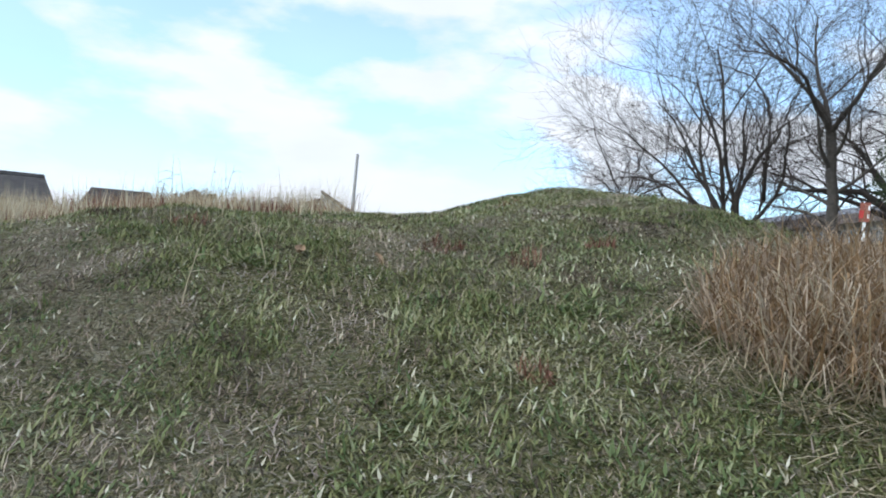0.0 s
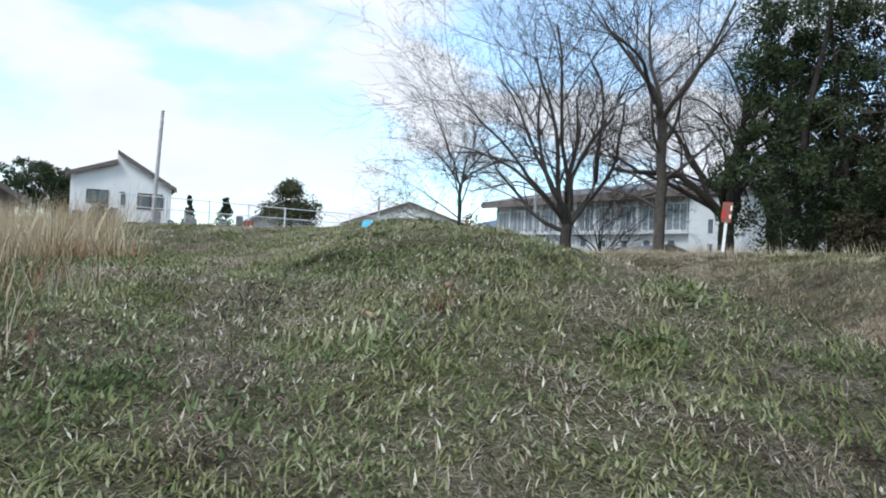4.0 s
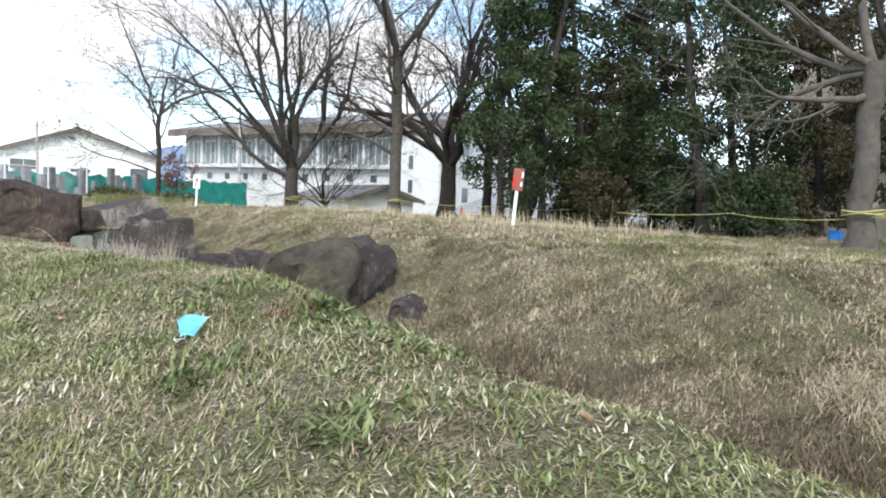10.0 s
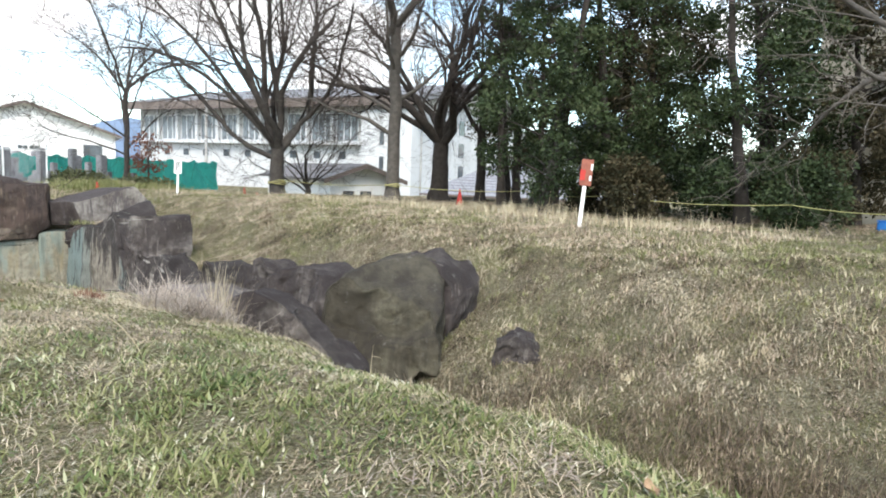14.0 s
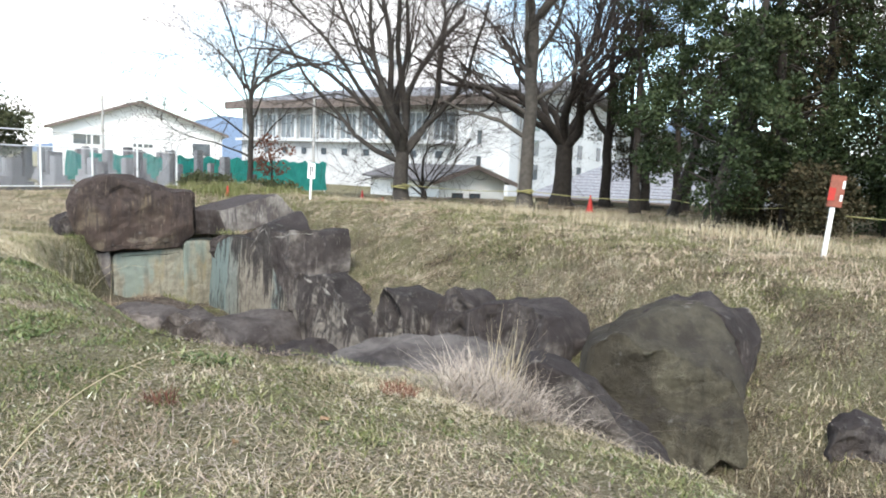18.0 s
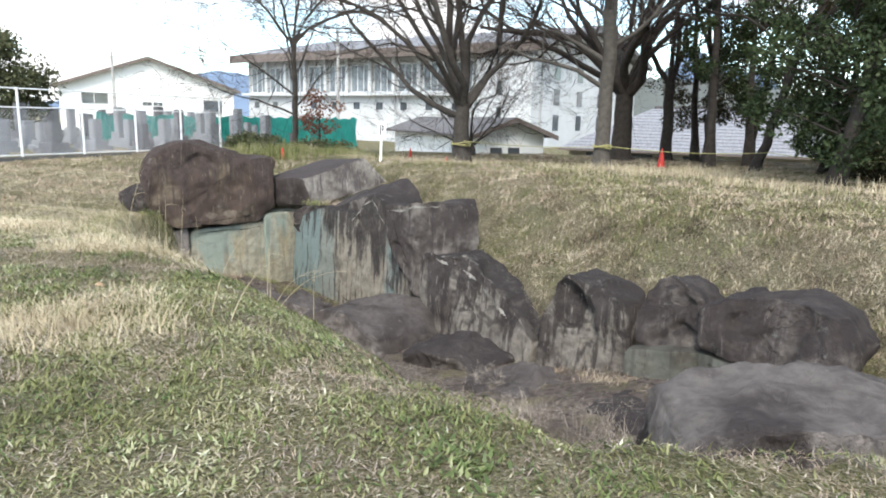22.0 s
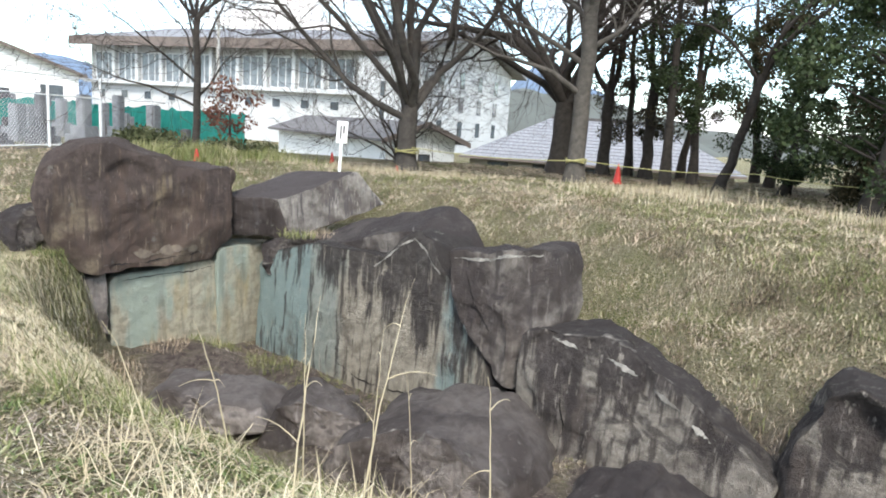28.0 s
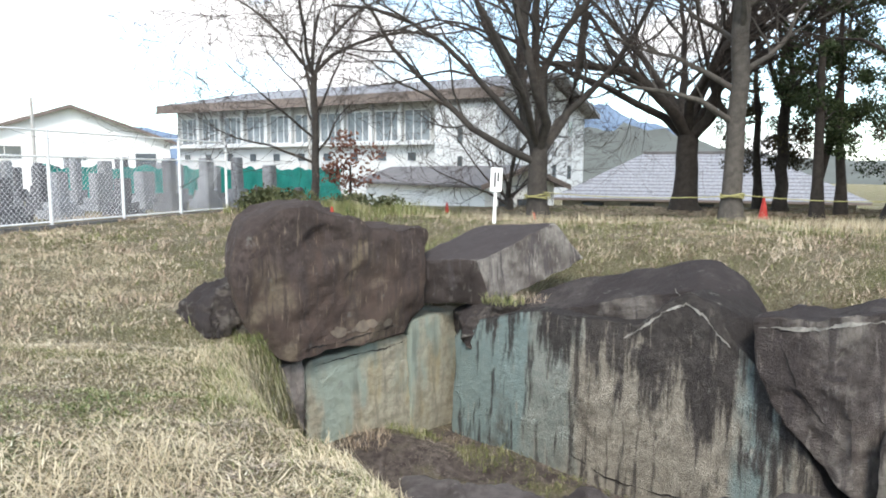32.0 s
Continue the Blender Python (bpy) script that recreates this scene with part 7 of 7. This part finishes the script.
def stalk(base, way, length, bend, seed, side_shoots=2):
    """A thin dry stem that arches over, with a few side shoots."""
    rng = np.random.default_rng(seed)
    z = float(height(base[0], base[1]))
    root = holder("dry_stalk", pose(base[0], base[1], z), "thin arching dry stem standing out of the grass", "plant", "dry stalks")
    t = np.linspace(0, 1, 12)
    w = np.array([math.cos(way), math.sin(way)])
    out = length * (t * math.sin(bend * 0.5) + 0.35 * t ** 2 * math.sin(bend))
    up = length * (t * math.cos(bend * 0.4) - 0.45 * t ** 2.4 * math.sin(bend))
    pts = np.stack([out * w[0], out * w[1], up], 1) + rng.normal(0, 0.004 * length, (12, 3)) * t[:, None]
    put("stem", tubes_mesh("stem", [(pts, 0.0028 * (1.25 - t))], 5), MAT["pale"], root)
    for k in range(side_shoots):
        i = int(rng.integers(4, 10))
        d = np.array([w[0] * 0.4 - w[1] * rng.choice([-1, 1]) * 0.7, w[1] * 0.4 + w[0] * rng.choice([-1, 1]) * 0.7, rng.uniform(0.1, 0.5)])
        u = np.linspace(0, 1, 6)[:, None]
        q = pts[i] + d * u * length * rng.uniform(0.12, 0.3) - np.array([0, 0, 0.06]) * u ** 2
        put("shoot", tubes_mesh("shoot", [(q, 0.0018 * (1.2 - u[:, 0]))], 4), MAT["pale"], root)


for k, (x, y, way, length, bend) in enumerate([(-0.86, 15.55, 0.0, 0.85, 1.35), (-0.87, 15.56, 3.05, 0.6, 1.1), (-0.88, 15.57, 1.6, 0.55, 0.2), (0.4, 21.2, -0.9, 0.62, 0.9), (0.42, 21.15, -0.7, 0.75, 1.2), (0.57, 20.8, 1.0, 0.6, 0.2),
                                                (-0.9, 22.3, 2.2, 0.75, 0.3), (-0.72, 22.2, 0.6, 0.8, 0.35), (-0.6, 22.1, 0.2, 0.85, 0.3), (-0.3, 21.9, 1.2, 0.6, 0.15), (-0.7, 19.6, 0.2, 0.6, 0.5), (-0.62, 19.5, 0.4, 0.55, 1.0), (0.1, 20.6, 1.2, 0.5, 0.15), (0.2, 20.9, 0.7, 0.55, 0.2),
                                                (-0.1, 22.9, 1.0, 0.7, 0.15), (0.05, 22.7, 0.3, 0.75, 0.1), (0.2, 22.6, 1.4, 0.7, 0.15), (-0.35, 23.0, 2.4, 0.6, 0.25), (2.6, 14.1, 0.6, 0.5, 0.3), (0.6, 13.4, 2.6, 0.4, 0.9), (1.9, 12.0, 0.4, 0.4, 0.5), (-1.6, 12.6, 1.4, 0.5, 0.8)]):
    stalk((x, y), way, length, bend, 300 + k)
for k, (x, y, length) in enumerate([(-2.5, 6.4, 0.6), (-2.9, 6.9, 0.7), (-2.2, 6.0, 0.5), (-3.3, 7.0, 0.75), (-1.9, 6.7, 0.5), (-2.65, 5.7, 0.5), (-1.35, 3.0, 0.4), (-1.15, 3.5, 0.3), (-2.0, 4.4, 0.45), (-1.75, 4.6, 0.4)]):
    stalk((x, y), 0.7 + k * 2.1, length, 0.12 + 0.09 * (k % 4), 360 + k, 3)
for k, (x, y) in enumerate([(10.9, 18.6), (11.4, 20.0), (9.9, 15.0), (12.0, 16.0), (10.4, 13.6), (9.6, 19.4), (13.0, 18.0), (10.0, 22.5)]):
    stalk((x, y), k * 1.3, 0.75, 0.12, 340 + k, 1)
